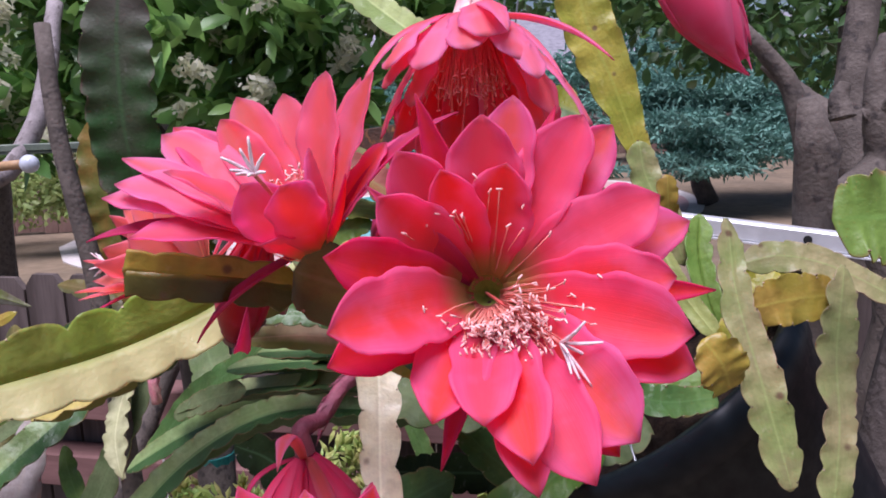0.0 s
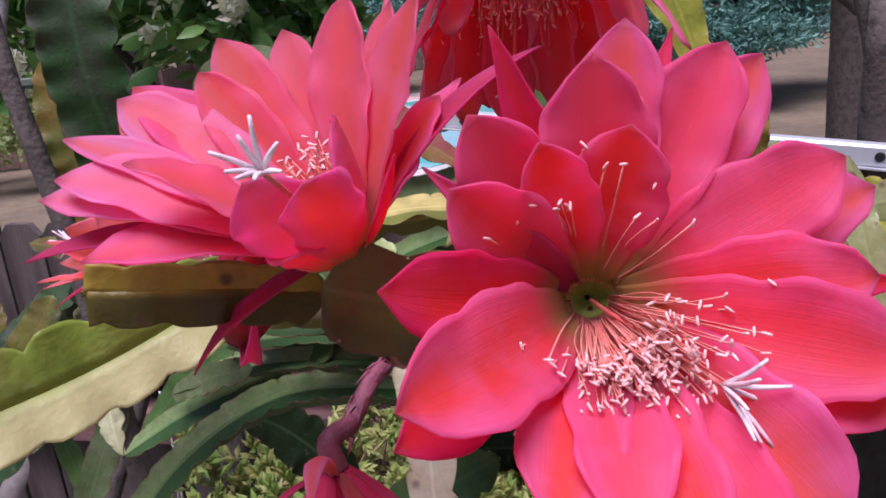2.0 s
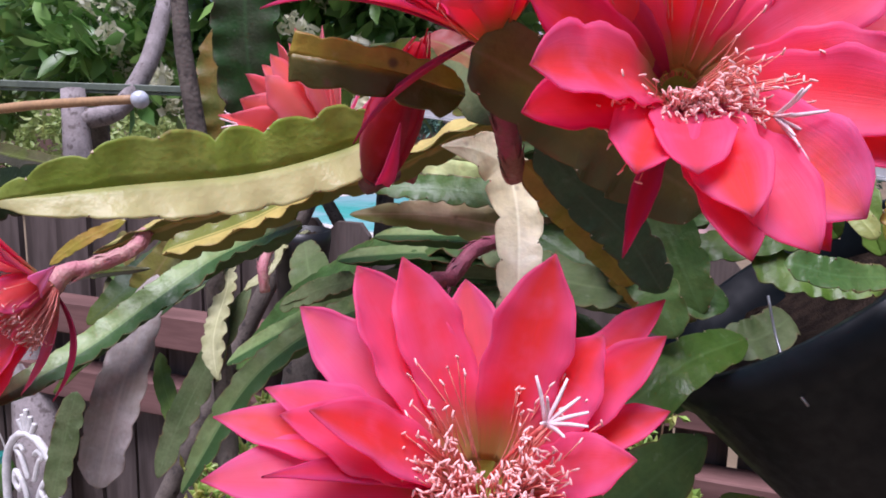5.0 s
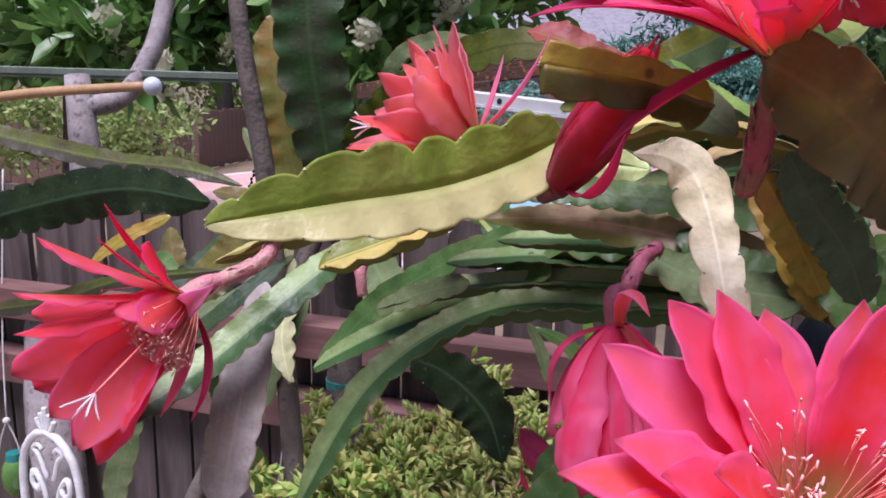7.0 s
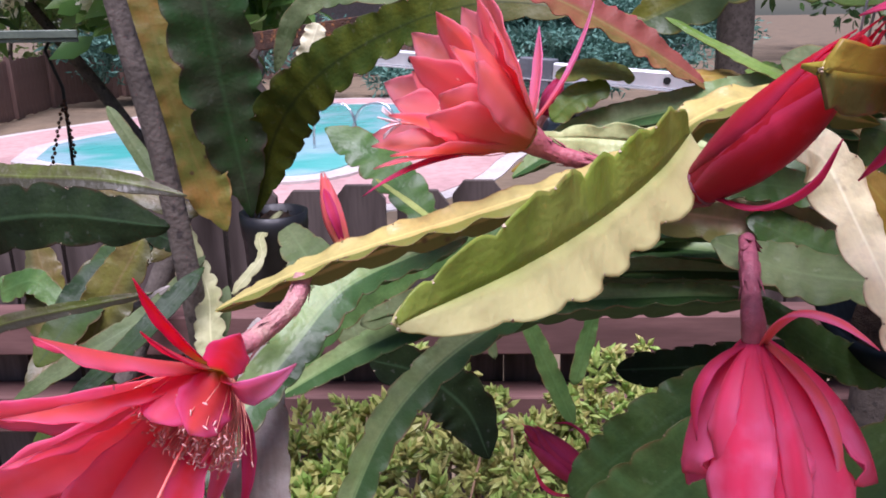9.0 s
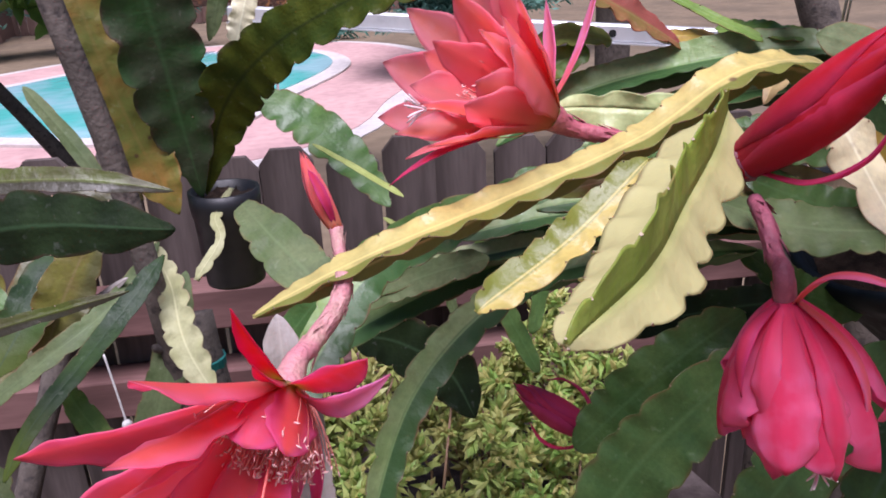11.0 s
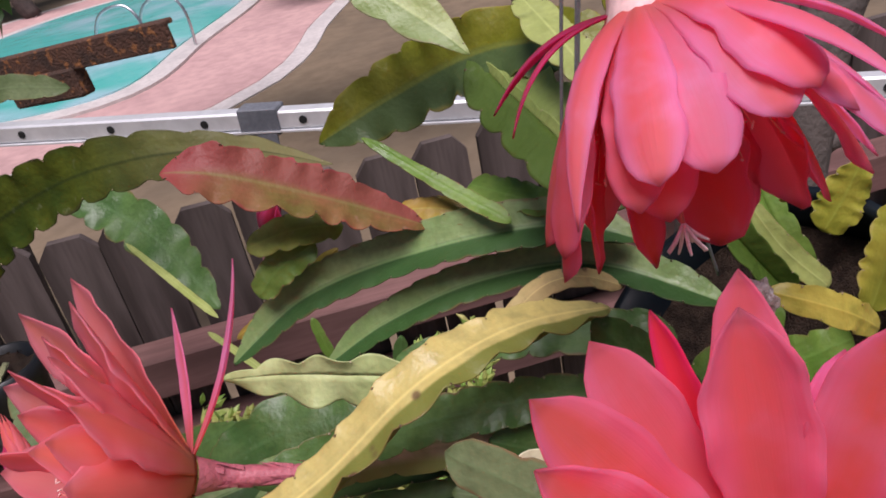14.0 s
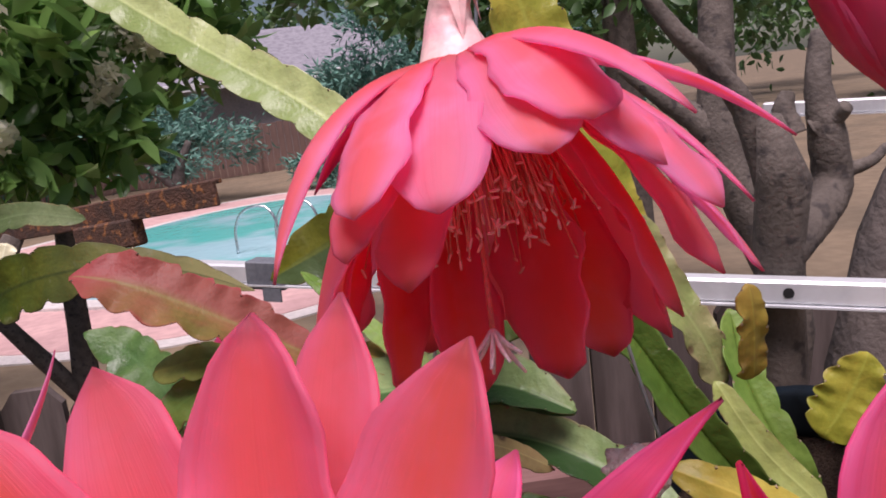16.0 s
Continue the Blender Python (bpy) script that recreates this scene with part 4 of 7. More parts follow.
def plant_of(name, label, category, place, trunks, blobs, count, size, leaf, slim=0.45, flat=0.0, shell=0.55, seed=1, blossoms=0, bark=None):
    rng = np.random.default_rng(seed)
    root = empty(name, place, label, category)
    for i, (pts, radii) in enumerate(trunks):
        v, f, uv = tube(pts, radii, 9, 12, 0.08, seed + i)
        hang(mesh_object("trunk" if i == 0 else "limb", v, f, bark or BARK, uvs=uv), root)
    v, f = leaf_cloud(blobs, count, size, rng, slim, flat, shell)
    tagged(hang(mesh_object("crown", v, f, leaf), root), kind="stuff")
    if blossoms:
        vv, ff = [], []
        for i in range(blossoms):
            c, r = blobs[int(rng.integers(len(blobs)))]
            d = unit(rng.normal(size=3) + np.array([0, -0.8, 0.3]))
            p = np.array(c) + d * np.array(r) * rng.uniform(0.85, 1.05)
            up = unit(d + np.array([0, -0.3, 0.4]))
            for j in range(90):
                q = p + up * rng.uniform(0, 0.09) + rng.normal(size=3) * 0.018
                k0 = len(vv)
                a, b = rng.normal(size=3) * 0.008, rng.normal(size=3) * 0.008
                vv += [q - a, q + b, q + a, q - b]
                ff += [(k0, k0 + 1, k0 + 2, k0 + 3)]
        tagged(hang(mesh_object("blossom", vv, ff, BLOSSOM, smooth=False), root), kind="stuff")
    return root


# the privet with cream blossom just beyond the fence
plant_of("flowering_shrub", "glossy green privet shrub with cream blossom clusters", "shrub", (-0.6, 2.9, 0), [([(-0.6, 2.9, 0), (-0.55, 2.85, 0.9), (-0.5, 2.8, 1.6)], [0.05, 0.04, 0.02]), ([(-0.55, 2.85, 0.8), (-0.9, 2.8, 1.4), (-1.2, 2.7, 1.9)], [0.03, 0.02, 0.012])],
         [((-0.745, 2.703, 1.915), (0.45, 0.4, 0.28)), ((-0.409, 2.842, 2.108), (0.5, 0.4, 0.3)), ((-1.359, 2.700, 1.899), (0.42, 0.4, 0.3)), ((-1.369, 2.650, 1.635), (0.30, 0.3, 0.16)), ((-0.583, 2.765, 1.704), (0.36, 0.3, 0.20)), ((-1.021, 2.868, 2.247), (0.6, 0.5, 0.3)), ((-0.266, 3.106, 1.895), (0.35, 0.3, 0.25))], 7000, 0.115, PRIVET, 0.42, 0.2, 0.45, 31, 34)
# trees that close the view on the other sides of the pool
far = [((-9, 13, 3.2), (3.2, 2.5, 2.2)), ((-6, 17, 3.6), (3.0, 2.5, 2.0)), ((-3.5, 21, 4.0), (2.6, 2.4, 2.2)), ((-12, 10, 3.0), (3, 3, 2.2))]
plant_of("garden_tree", "leafy green tree behind the far fence", "tree", (-6, 17, 0), [([(-6, 17, 0), (-6, 17, 2), (-5.8, 17, 4)], [0.2, 0.16, 0.06])], far, 7000, 0.34, CITRUS, 0.5, 0.0, 0.5, 41)
plant_of("garden_tree", "dense green tree across the pool", "tree", (4, 36, 0), [([(4, 36, 0), (4.1, 36, 3), (4, 36, 6)], [0.2, 0.16, 0.06])], [((-2.5, 35, 5.5), (4, 2, 3)), ((4, 36, 7), (5, 2, 3)), ((12, 34, 6), (5, 2, 4)), ((19, 24, 5), (4, 3, 4)), ((20, 15, 4), (3, 4, 4)), ((26, 30, 6), (5, 3, 5))], 9000, 0.5, DEEP, 0.5, 0.0, 0.5, 42)
plant_of("garden_tree", "dark green tree overhanging the garden", "tree", (2.4, 4.4, 0), [([(2.4, 4.4, 0), (2.3, 4.3, 1.5), (2.2, 4.2, 3)], [0.12, 0.10, 0.05])], [((1.558, 4.567, 2.082), (0.75, 0.6, 0.32)), ((2.571, 4.609, 2.301), (0.9, 0.6, 0.45)), ((1.006, 5.053, 2.496), (0.8, 0.6, 0.35)), ((2.601, 5.364, 1.988), (0.5, 0.5, 0.35))], 4200, 0.11, DEEP, 0.5, 0.0, 0.4, 43)
plant_of("garden_tree", "dark leafy tree at the side of the garden", "tree", (-3.2, 5.4, 0), [([(-3.2, 5.4, 0), (-3.1, 5.4, 1.4), (-3.0, 5.3, 2.6)], [0.10, 0.08, 0.04])], [((-3.256, 5.043, 1.859), (0.8, 0.7, 0.36)), ((-2.438, 5.381, 2.268), (0.8, 0.7, 0.4)), ((-4.095, 4.953, 1.661), (0.7, 0.7, 0.5))], 4600, 0.14, CITRUS, 0.5, 0.0, 0.4, 44)
def juniper(blobs, base, label, seed, count=6000, size=0.16):
    plant_of("juniper", label, "tree", (base[0], base[1], 0), [([(base[0], base[1], 0), (base[0] - 0.15, base[1], 0.5), (base[0] + 0.2, base[1], 1.3)], [0.16, 0.13, 0.06]), ([(base[0] - 0.1, base[1], 0.4), (base[0] - 0.6, base[1], 0.9), (base[0] - 1.0, base[1], 1.2)], [0.09, 0.07, 0.04])], blobs, count, size, JUNIPER, 0.26, 0.3, 0.25, seed, bark=DARKBARK)


juniper([((3.219, 10.714, 1.752), (1.0, 0.7, 0.34)), ((4.136, 10.657, 1.454), (1.1, 0.7, 0.34)), ((3.119, 10.100, 1.201), (0.9, 0.7, 0.26)), ((4.144, 10.066, 1.020), (1.1, 0.7, 0.28)), ((3.397, 10.015, 0.757), (0.9, 0.7, 0.18)), ((5.300, 11.135, 1.292), (1.2, 0.8, 0.4)), ((5.233, 11.802, 2.120), (1.2, 0.8, 0.4)), ((4.051, 11.826, 2.245), (1.2, 0.8, 0.36))], (4.0, 11.4), "spreading blue-green juniper tree in tiers", 71, 60000, 0.105)
juniper([((-2.436, 16.785, 1.25), (1.6, 1.0, 0.62)), ((-0.746, 16.316, 1.15), (1.5, 1.0, 0.62)), ((-1.448, 17.159, 1.75), (1.4, 1.0, 0.5)), ((-3.6, 16.6, 1.05), (1.0, 0.9, 0.5))], (-0.6, 15.6), "low blue-green juniper across the pool", 72, 13000, 0.17)
juniper([((2.337, 16.358, 0.381), (0.9, 0.7, 0.32)), ((2.937, 15.687, 0.064), (0.7, 0.6, 0.26))], (4.5, 17.5), "small blue-green juniper at the pool end", 73, 3000, 0.18)
juniper([((4.811, 19.358, 3.150), (1.6, 1.2, 1.2)), ((3.798, 19.403, 2.027), (1.3, 1.2, 0.8)), ((5.390, 18.910, 1.825), (1.6, 1.2, 0.9))], (6.0, 19), "tall blue-green conifer behind the pool", 74, 6000, 0.24)
plant_of("round_shrub", "rounded pale green shrub by the far fence", "shrub", (-4.2, 9.2, 0), [([(-4.2, 9.2, 0), (-4.2, 9.2, 0.5), (-4.2, 9.2, 0.9)], [0.06, 0.05, 0.03])], [((-4.2, 9.2, 0.85), (0.55, 0.6, 0.42)), ((-5.2, 9.2, 0.9), (0.9, 0.7, 0.5)), ((-6.2, 9.0, 0.9), (0.9, 0.7, 0.5)), ((-7.4, 9.0, 0.9), (0.9, 0.7, 0.5))], 6600, 0.10, HEDGE, 0.5, 0.1, 0.5, 45)

# the far red-brown fence
far_fence = empty("boundary_fence", (-6.6, 12.8, 0), "red-brown wooden boundary fence beyond the pool", "fence")
far_fence["kind"] = "structure"
fb = bpy.data.meshes.new("fence_board")
bm = bmesh.new()
box(bm, (-0.09, -0.012, 0), (0.09, 0.012, 1.36), bevel=0.003)
bm.to_mesh(fb)
bm.free()
fb.materials.append(FARFENCE)
run = [(-9.5, 10.2), (-5.15, 10.9), (-4.96, 12.5), (-4.62, 16.5), (-3.6, 18.6), (-3.2, 22.5), (12, 22.5)]
for (x0, y0), (x1, y1), tall in zip(run, run[1:], (0.72, 0.72, 0.72, 0.74, 0.95, 1.0)):
    d = math.hypot(x1 - x0, y1 - y0)
    for k in range(int(d / 0.19)):
        ob = new("fence_board", fb)
        ob.parent = far_fence
        ob.location = Vector((x0 + (x1 - x0) * k * 0.19 / d, y0 + (y1 - y0) * k * 0.19 / d, random.uniform(-0.02, 0.02))) - far_fence.location
        ob.rotation_euler = (0, 0, math.atan2(y1 - y0, x1 - x0))
        ob.scale = (1.0, 1.0, tall)
    for k in range(int(d / 2.2) + 1):
        bm = bmesh.new()
        box(bm, (-0.05, -0.05, 0), (0.05, 0.05, 1.45 * tall), bevel=0.005)
        ob = part("fence_post", bm, FARFENCE, far_fence)
        ob.location = Vector((x0 + (x1 - x0) * k * 2.2 / d, y0 + (y1 - y0) * k * 2.2 / d, 0)) - far_fence.location + Vector((0.03, -0.06, 0))
        ob.rotation_euler = (0, 0, math.atan2(y1 - y0, x1 - x0))

plant_of("garden_hedge", "pale green hedge behind the boundary fence", "hedge", (-6.4, 20.2, 0), [([(-6.4, 20.2, 0), (-6.4, 20.2, 0.6), (-6.3, 20.2, 1.2)], [0.08, 0.06, 0.04])], [((-5.0, 20.4, 1.2), (1.0, 0.7, 0.9)), ((-6.3, 20.2, 1.3), (1.2, 0.8, 1.0)), ((-7.8, 19.4, 1.2), (1.2, 0.8, 1.0)), ((-9.4, 18.4, 1.2), (1.2, 0.8, 1.0))], 7000, 0.17, HEDGE, 0.5, 0.1, 0.5, 47)

# the neighbour's house across the pool
house = empty("neighbour_house", (3, 30, 0), "grey house with shingle roof and white fascia", "house")
bm = bmesh.new()
box(bm, (-8, -3, 0), (12, 3, 2.7))
part("wall", bm, STUCCO, house)
bm = bmesh.new()
vs = [bm.verts.new(p) for p in ((-8.6, -3.6, 2.75), (12.6, -3.6, 2.75), (12.6, 3.6, 2.75), (-8.6, 3.6, 2.75), (-6, 0, 4.6), (10, 0, 4.6))]
for q in ((0, 1, 5, 4), (2, 3, 4, 5), (1, 2, 5), (3, 0, 4), (0, 3, 2, 1)):
    bm.faces.new([vs[i] for i in q])
part("roof", bm, SHINGLE, house)
bm = bmesh.new()
box(bm, (-8.7, -3.75, 2.55), (12.7, -3.62, 2.80), bevel=0.01)
part("fascia", bm, WHITEWALL, house)

# ---- small things near the fence ----
RUSTY = worn("rusted_iron", (0.11, 0.05, 0.03), (0.05, 0.028, 0.02), (0.30, 0.12, 0.04), 0.85, 40.0, 0.8, 0.004)
beam = tagged(new("rusty_beam"), "rusted brown iron beam with a broken end", "beam")
ba, bb = np.array((-0.053, 1.207, 1.575)), np.array((-0.354, 1.554, 1.531))
bd = unit(bb - ba)
bv = unit(np.array([0, 0, 1.0]) - bd * bd[2])
bw = np.cross(bv, bd)
beam.matrix_world = Matrix.Translation(ba) @ Matrix(((bd[0], bw[0], bv[0], 0), (bd[1], bw[1], bv[1], 0), (bd[2], bw[2], bv[2], 0), (0, 0, 0, 1)))
bm = bmesh.new()
box(bm, (0, -0.004, -0.016), (0.6, 0.004, 0.016), bevel=0.0015)
part("web_plate", bm, RUSTY, beam)
bm = bmesh.new()
box(bm, (0.004, -0.018, 0.010), (0.6, 0.0, 0.0165), bevel=0.0015)
part("top_flange", bm, RUSTY, beam)
bm = bmesh.new()
box(bm, (0.17, -0.016, -0.05), (0.30, 0.01, -0.012), bevel=0.003)
part("bracket", bm, RUSTY, beam)
branch([(-0.358, 1.551, 1.522), (-0.448, 1.527, 1.358), (-0.769, 1.307, 0.603)], [0.016, 0.018, 0.02], BARK, "grey post that carries the rusty beam", "post", "post", seed=15)

CHROME = plain("steel_tube", (0.62, 0.63, 0.65), (0.5, 0.51, 0.53), 0.25, 20.0, metal=0.9, relief=0.02)
pool_ladder = empty("pool_ladder", (*(0.76, 9.27), 0), "curved steel handrails of the pool ladder", "pool ladder")
for gx, gy in ((0.54, 9.34), (1.01, 9.24)):
    v, f, uv = tube([(gx, gy, 0.0), (gx, gy, 0.40), (gx - 0.10, gy + 0.1, 0.58), (gx - 0.34, gy + 0.22, 0.55), (gx - 0.46, gy + 0.3, 0.34), (gx - 0.48, gy + 0.3, 0.05)], [0.017] * 6, 10, 30)
    hang(mesh_object("handrail", v, f, CHROME, uvs=uv), pool_ladder)

WHITEMETAL = plain("white_cast_metal", (0.78, 0.77, 0.76), (0.62, 0.61, 0.60), 0.45, 30.0)
chair = empty("garden_chair", (-1.09, 1.50, 0.0), "white cast-metal garden chair with scrolled back", "chair")
cc = np.array([-1.09, 1.49, 0.70])
cx = unit(np.array([0.92, -0.35, 0.0]))
cz = np.array([0.0, 0.0, 1.0])


def scroll(points, r, name):
    v, f, uv = tube([cc + cx * a + cz * b for a, b in points], [r] * len(points), 8, 28)
    hang(mesh_object(name, v, f, WHITEMETAL, uvs=uv), chair)


scroll([(-0.085, -0.30), (-0.088, -0.05), (-0.075, 0.03), (-0.04, 0.075), (0.0, 0.09), (0.04, 0.075), (0.075, 0.03), (0.088, -0.05), (0.085, -0.30)], 0.009, "back_frame")
for sg in (-1, 1):
    scroll([(sg * 0.012, -0.25), (sg * 0.02, -0.06), (sg * 0.05, -0.01), (sg * 0.058, -0.04), (sg * 0.04, -0.055), (sg * 0.032, -0.035)], 0.0065, "scroll")
    scroll([(sg * 0.010, -0.02), (sg * 0.030, 0.03), (sg * 0.045, 0.045), (sg * 0.030, 0.055), (sg * 0.018, 0.045)], 0.006, "scroll")
    scroll([(sg * 0.012, -0.26), (sg * 0.055, -0.18), (sg * 0.06, -0.12), (sg * 0.035, -0.11), (sg * 0.03, -0.14)], 0.0065, "scroll")
for k in range(5):
    scroll([((k - 2) * 0.004, 0.085), ((k - 2) * 0.012, 0.11 + 0.012 * (2 - abs(k - 2))), ((k - 2) * 0.013, 0.118 + 0.014 * (2 - abs(k - 2)))], 0.006, "crest_leaf")
bm = bmesh.new()
bmesh.ops.create_cone(bm, cap_ends=True, segments=28, radius1=0.19, radius2=0.20, depth=0.02, matrix=Matrix.Translation((0, -0.16, 0.42)))
part("seat", bm, WHITEMETAL, chair)
for ax, ay in ((-0.13, -0.05), (0.13, -0.05), (-0.12, -0.28), (0.12, -0.28)):
    v, f, uv = tube([(ax, ay, 0.42), (ax * 1.1, ay * 1.1, 0.2), (ax * 1.25, ay * 1.2, 0.0)], [0.012, 0.01, 0.011], 8, 10)
    mesh_object("leg", v, f, WHITEMETAL, chair, uvs=uv)

CORD = plain("white_cord", (0.62, 0.60, 0.57), (0.5, 0.48, 0.46), 0.8, 90.0)


def cord(points, r, label, name="hanging_cord", material=None, category="cord"):
    v, f, uv = tube(points, [r] * len(points), 6, 12)
    return tagged(mesh_object(name, v, f, material or CORD, uvs=uv), label, category)


def cord_hanger(knot, above, legs, drop, r, label):
    """A thin cord with a knot from which shorter strands spread."""
    root = empty("cord_hanger", tuple(knot), label, "cord")
    runs = [[*above, knot]] + [[knot, knot + np.array([dx * 0.6, dy, -0.47 * drop]), knot + np.array([dx, dy, -drop])] for dx, dy in legs]
    for run_of in runs:
        v, f, uv = tube(run_of, [r] * 3, 6, 12)
        hang(mesh_object("strand", v, f, CORD, uvs=uv), root)
    bm = bmesh.new()
    bmesh.ops.create_icosphere(bm, subdivisions=2, radius=r * 4.4)
    part("knot", bm, CORD, root, smooth=True)
    return root


cord_hanger(np.array((-0.511, 1.280, 0.930)), [(-0.524, 1.304, 1.044), (-0.517, 1.292, 0.985)], ((-0.028, 0.02), (0.0, -0.01), (0.022, 0.015)), 0.17, 0.0018, "thin white knotted cord spreading into three strands")
knot = np.array((-1.271, 1.628, 0.743))
cord_hanger(knot, [(-1.300, 1.752, 1.319), (-1.287, 1.668, 0.930)], ((-0.03, 0.0), (0.03, 0.0)), 0.10, 0.002, "thin white cord that carries the feeder bottle")
feeder = empty("feeder_bottle", tuple(knot + np.array([0.01, 0, -0.14])), "small green glass feeder bottle on cords", "feeder")
bm = bmesh.new()
bmesh.ops.create_uvsphere(bm, u_segments=16, v_segments=10, radius=0.032, matrix=Matrix.Diagonal((1, 1, 1.7, 1)))
part("bottle", bm, plain("green_glass", (0.10, 0.22, 0.05), (0.07, 0.16, 0.04), 0.2, 20.0), feeder, smooth=True)
bm = bmesh.new()
bmesh.ops.create_cone(bm, cap_ends=True, segments=16, radius1=0.02, radius2=0.018, depth=0.02, matrix=Matrix.Translation((0, 0, 0.05)))
part("cap", bm, plain("teal_cap", (0.02, 0.20, 0.18), None, 0.4, 20.0), feeder, "teal bottle cap")

BLACKIRON = plain("black_iron", (0.02, 0.02, 0.022), (0.035, 0.03, 0.028), 0.6, 30.0)
crook = [(-1.032, 2.836, 0.557), (-1.037, 2.985, 1.180), (-1.049, 3.035, 1.388), (-1.087, 3.056, 1.471), (-1.100, 3.071, 1.533), (-1.078, 3.080, 1.570), (-1.057, 3.073, 1.543)]
cord([(*crook[0][:2], 0.0), *crook[1:]], 0.006, "black iron shepherd's crook in the ground", "plant_hook", BLACKIRON, "plant hook")
for x in (350, 385):
    links = []
    a, b = np.array((-1.040, 2.998, 1.317)), None
    b = np.array((-1.100, 2.945, 1.089)) if x == 350 else np.array((-1.019, 2.950, 1.121))
    for k in range(16):
        p0, p1 = a + (b - a) * k / 16, a + (b - a) * (k + 0.75) / 16
        links.append(tube([p0, (p0 + p1) / 2 + np.array([0.003 * (-1) ** k, 0, 0]), p1], [0.004, 0.006, 0.004], 5, 4))
    v, f, uv = join(links)
    tagged(mesh_object("hanging_chain", v, f, RUSTY, uvs=uv), "rusty chain hanging from the crook", "chain")
GREENBAR = plain("green_painted_bar", (0.16, 0.20, 0.15), (0.11, 0.14, 0.11), 0.6, 20.0)
gb = tagged(new("garden_bar"), "weathered green-grey horizontal bar", "bar")
ga, ge = np.array((-1.477, 1.902, 1.545)), np.array((-0.748, 2.035, 1.541))
gd = unit(ge - ga)
gv = unit(np.array([0, 0, 1.0]) - gd * gd[2])
gw = np.cross(gv, gd)
gb.matrix_world = Matrix.Translation(ga) @ Matrix(((gd[0], gw[0], gv[0], 0), (gd[1], gw[1], gv[1], 0), (gd[2], gw[2], gv[2], 0), (0, 0, 0, 1)))
gl = float(np.linalg.norm(ge - ga))
bm = bmesh.new()
box(bm, (0, -0.012, -0.006), (gl, 0.012, 0.012), bevel=0.002)
part("bar_body", bm, GREENBAR, gb)
bm = bmesh.new()
box(bm, (0, -0.008, -0.014), (gl, 0.008, -0.0065), bevel=0.001)
part("bar_lip", bm, GREENBAR, gb)
tie = np.array((-0.372, 1.183, 1.062))
bm = bmesh.new()
bmesh.ops.create_cone(bm, cap_ends=True, segments=20, radius1=0.031, radius2=0.031, depth=0.014, matrix=Matrix.Translation((-0.385, 1.178, 1.063)))
tagged(part("plant_tie", bm, plain("teal_tape", (0.02, 0.22, 0.20), (0.02, 0.16, 0.15), 0.5, 40.0), None), "teal plastic tie wrapped round the post", "tie")

# ---- stonecrop in a planter below the stems ----
def rosettes(spots, rng, size=0.027, leaves=16):
    vv, ff = [], []
    for p in spots:
        ax = unit(rng.normal(size=3) * 0.55 + np.array([0, -0.35, 0.9]))
        a = unit(np.cross(ax, (0.3, 0.9, 0.2)))
        b = np.cross(ax, a)
        sz = size * rng.uniform(0.7, 1.3)
        for k in range(leaves):
            w = k * 2.4
            h = k / leaves
            d = unit((math.cos(w) * a + math.sin(w) * b) * (1 - 0.75 * h) + ax * (0.25 + 1.1 * h))
            base = np.asarray(p) - ax * sz * 1.5 * (1 - h)
            s = unit(np.cross(d, ax))
            n = np.cross(s, d)
            ln, wd = sz * (1.05 - 0.35 * h), sz * 0.17
            k0 = len(vv)
            vv += [base, base + d * ln * 0.55 + s * wd, base + d * ln * 0.55 + n * wd, base + d * ln * 0.55 - s * wd, base + d * ln * 0.55 - n * wd * 0.6, base + d * ln]
            ff += [(k0, k0 + 1 + i, k0 + 1 + (i + 1) % 4) for i in range(4)] + [(k0 + 5, k0 + 1 + (i + 1) % 4, k0 + 1 + i) for i in range(4)]
    return vv, ff


rg = np.random.default_rng(90)
spots = []
centre_s = np.array((-0.200, 1.013, 1.069))
across_s, deep_s = unit(np.array([0.97, 0.1, 0.0])), np.array([0.0, 1.0, 0.0])
for i in range(520):
    u, d = rg.uniform(-0.22, 0.40), rg.uniform(-0.17, 0.10)
    top = 0.05 * math.exp(-(u / 0.22) ** 2) + 0.03 * math.sin(u * 21) + rg.uniform(-0.16, 0.02)
    spots.append(centre_s + across_s * u + deep_s * d + np.array([0, 0, top - 0.25 * max(0.0, -d) - 0.03]))
planter = empty("stonecrop_planter", (float(centre_s[0]) + 0.08, float(centre_s[1]), 0.0), "wooden planter crowded with yellow-green stonecrop", "planter")
pz = float(centre_s[2])
bm = bmesh.new()
box(bm, (-0.36, -0.15, pz - 0.42), (0.42, 0.15, pz - 0.25), bevel=0.004)
part("planter_box", bm, FENCEWOOD, planter)
for ax, ay in ((-0.33, -0.12), (0.39, -0.12), (-0.33, 0.12), (0.39, 0.12)):
    bm = bmesh.new()
    box(bm, (ax - 0.02, ay - 0.02, 0.0), (ax + 0.02, ay + 0.02, pz - 0.42), bevel=0.003)
    part("leg", bm, FENCEWOOD, planter)
v, f = rosettes(spots, rg)
tagged(hang(mesh_object("stonecrop", v, f, SEDUMLEAF, smooth=False), planter), kind="stuff")
stalks = []
for i in range(120):
    p = spots[i * 3 % 430]
    stalks.append(tube([p, p + rg.normal(size=3) * 0.015 - np.array([0, 0, 0.05]), p + rg.normal(size=3) * 0.03 - np.array([0, 0, 0.11])], [0.0018, 0.0018, 0.002], 4, 4))
v, f, uv = join(stalks)
tagged(hang(mesh_object("stalk", v, f, plain("tan_stalk", (0.30, 0.18, 0.10), (0.22, 0.13, 0.08), 0.7, 60.0), uvs=uv), planter), kind="stuff")

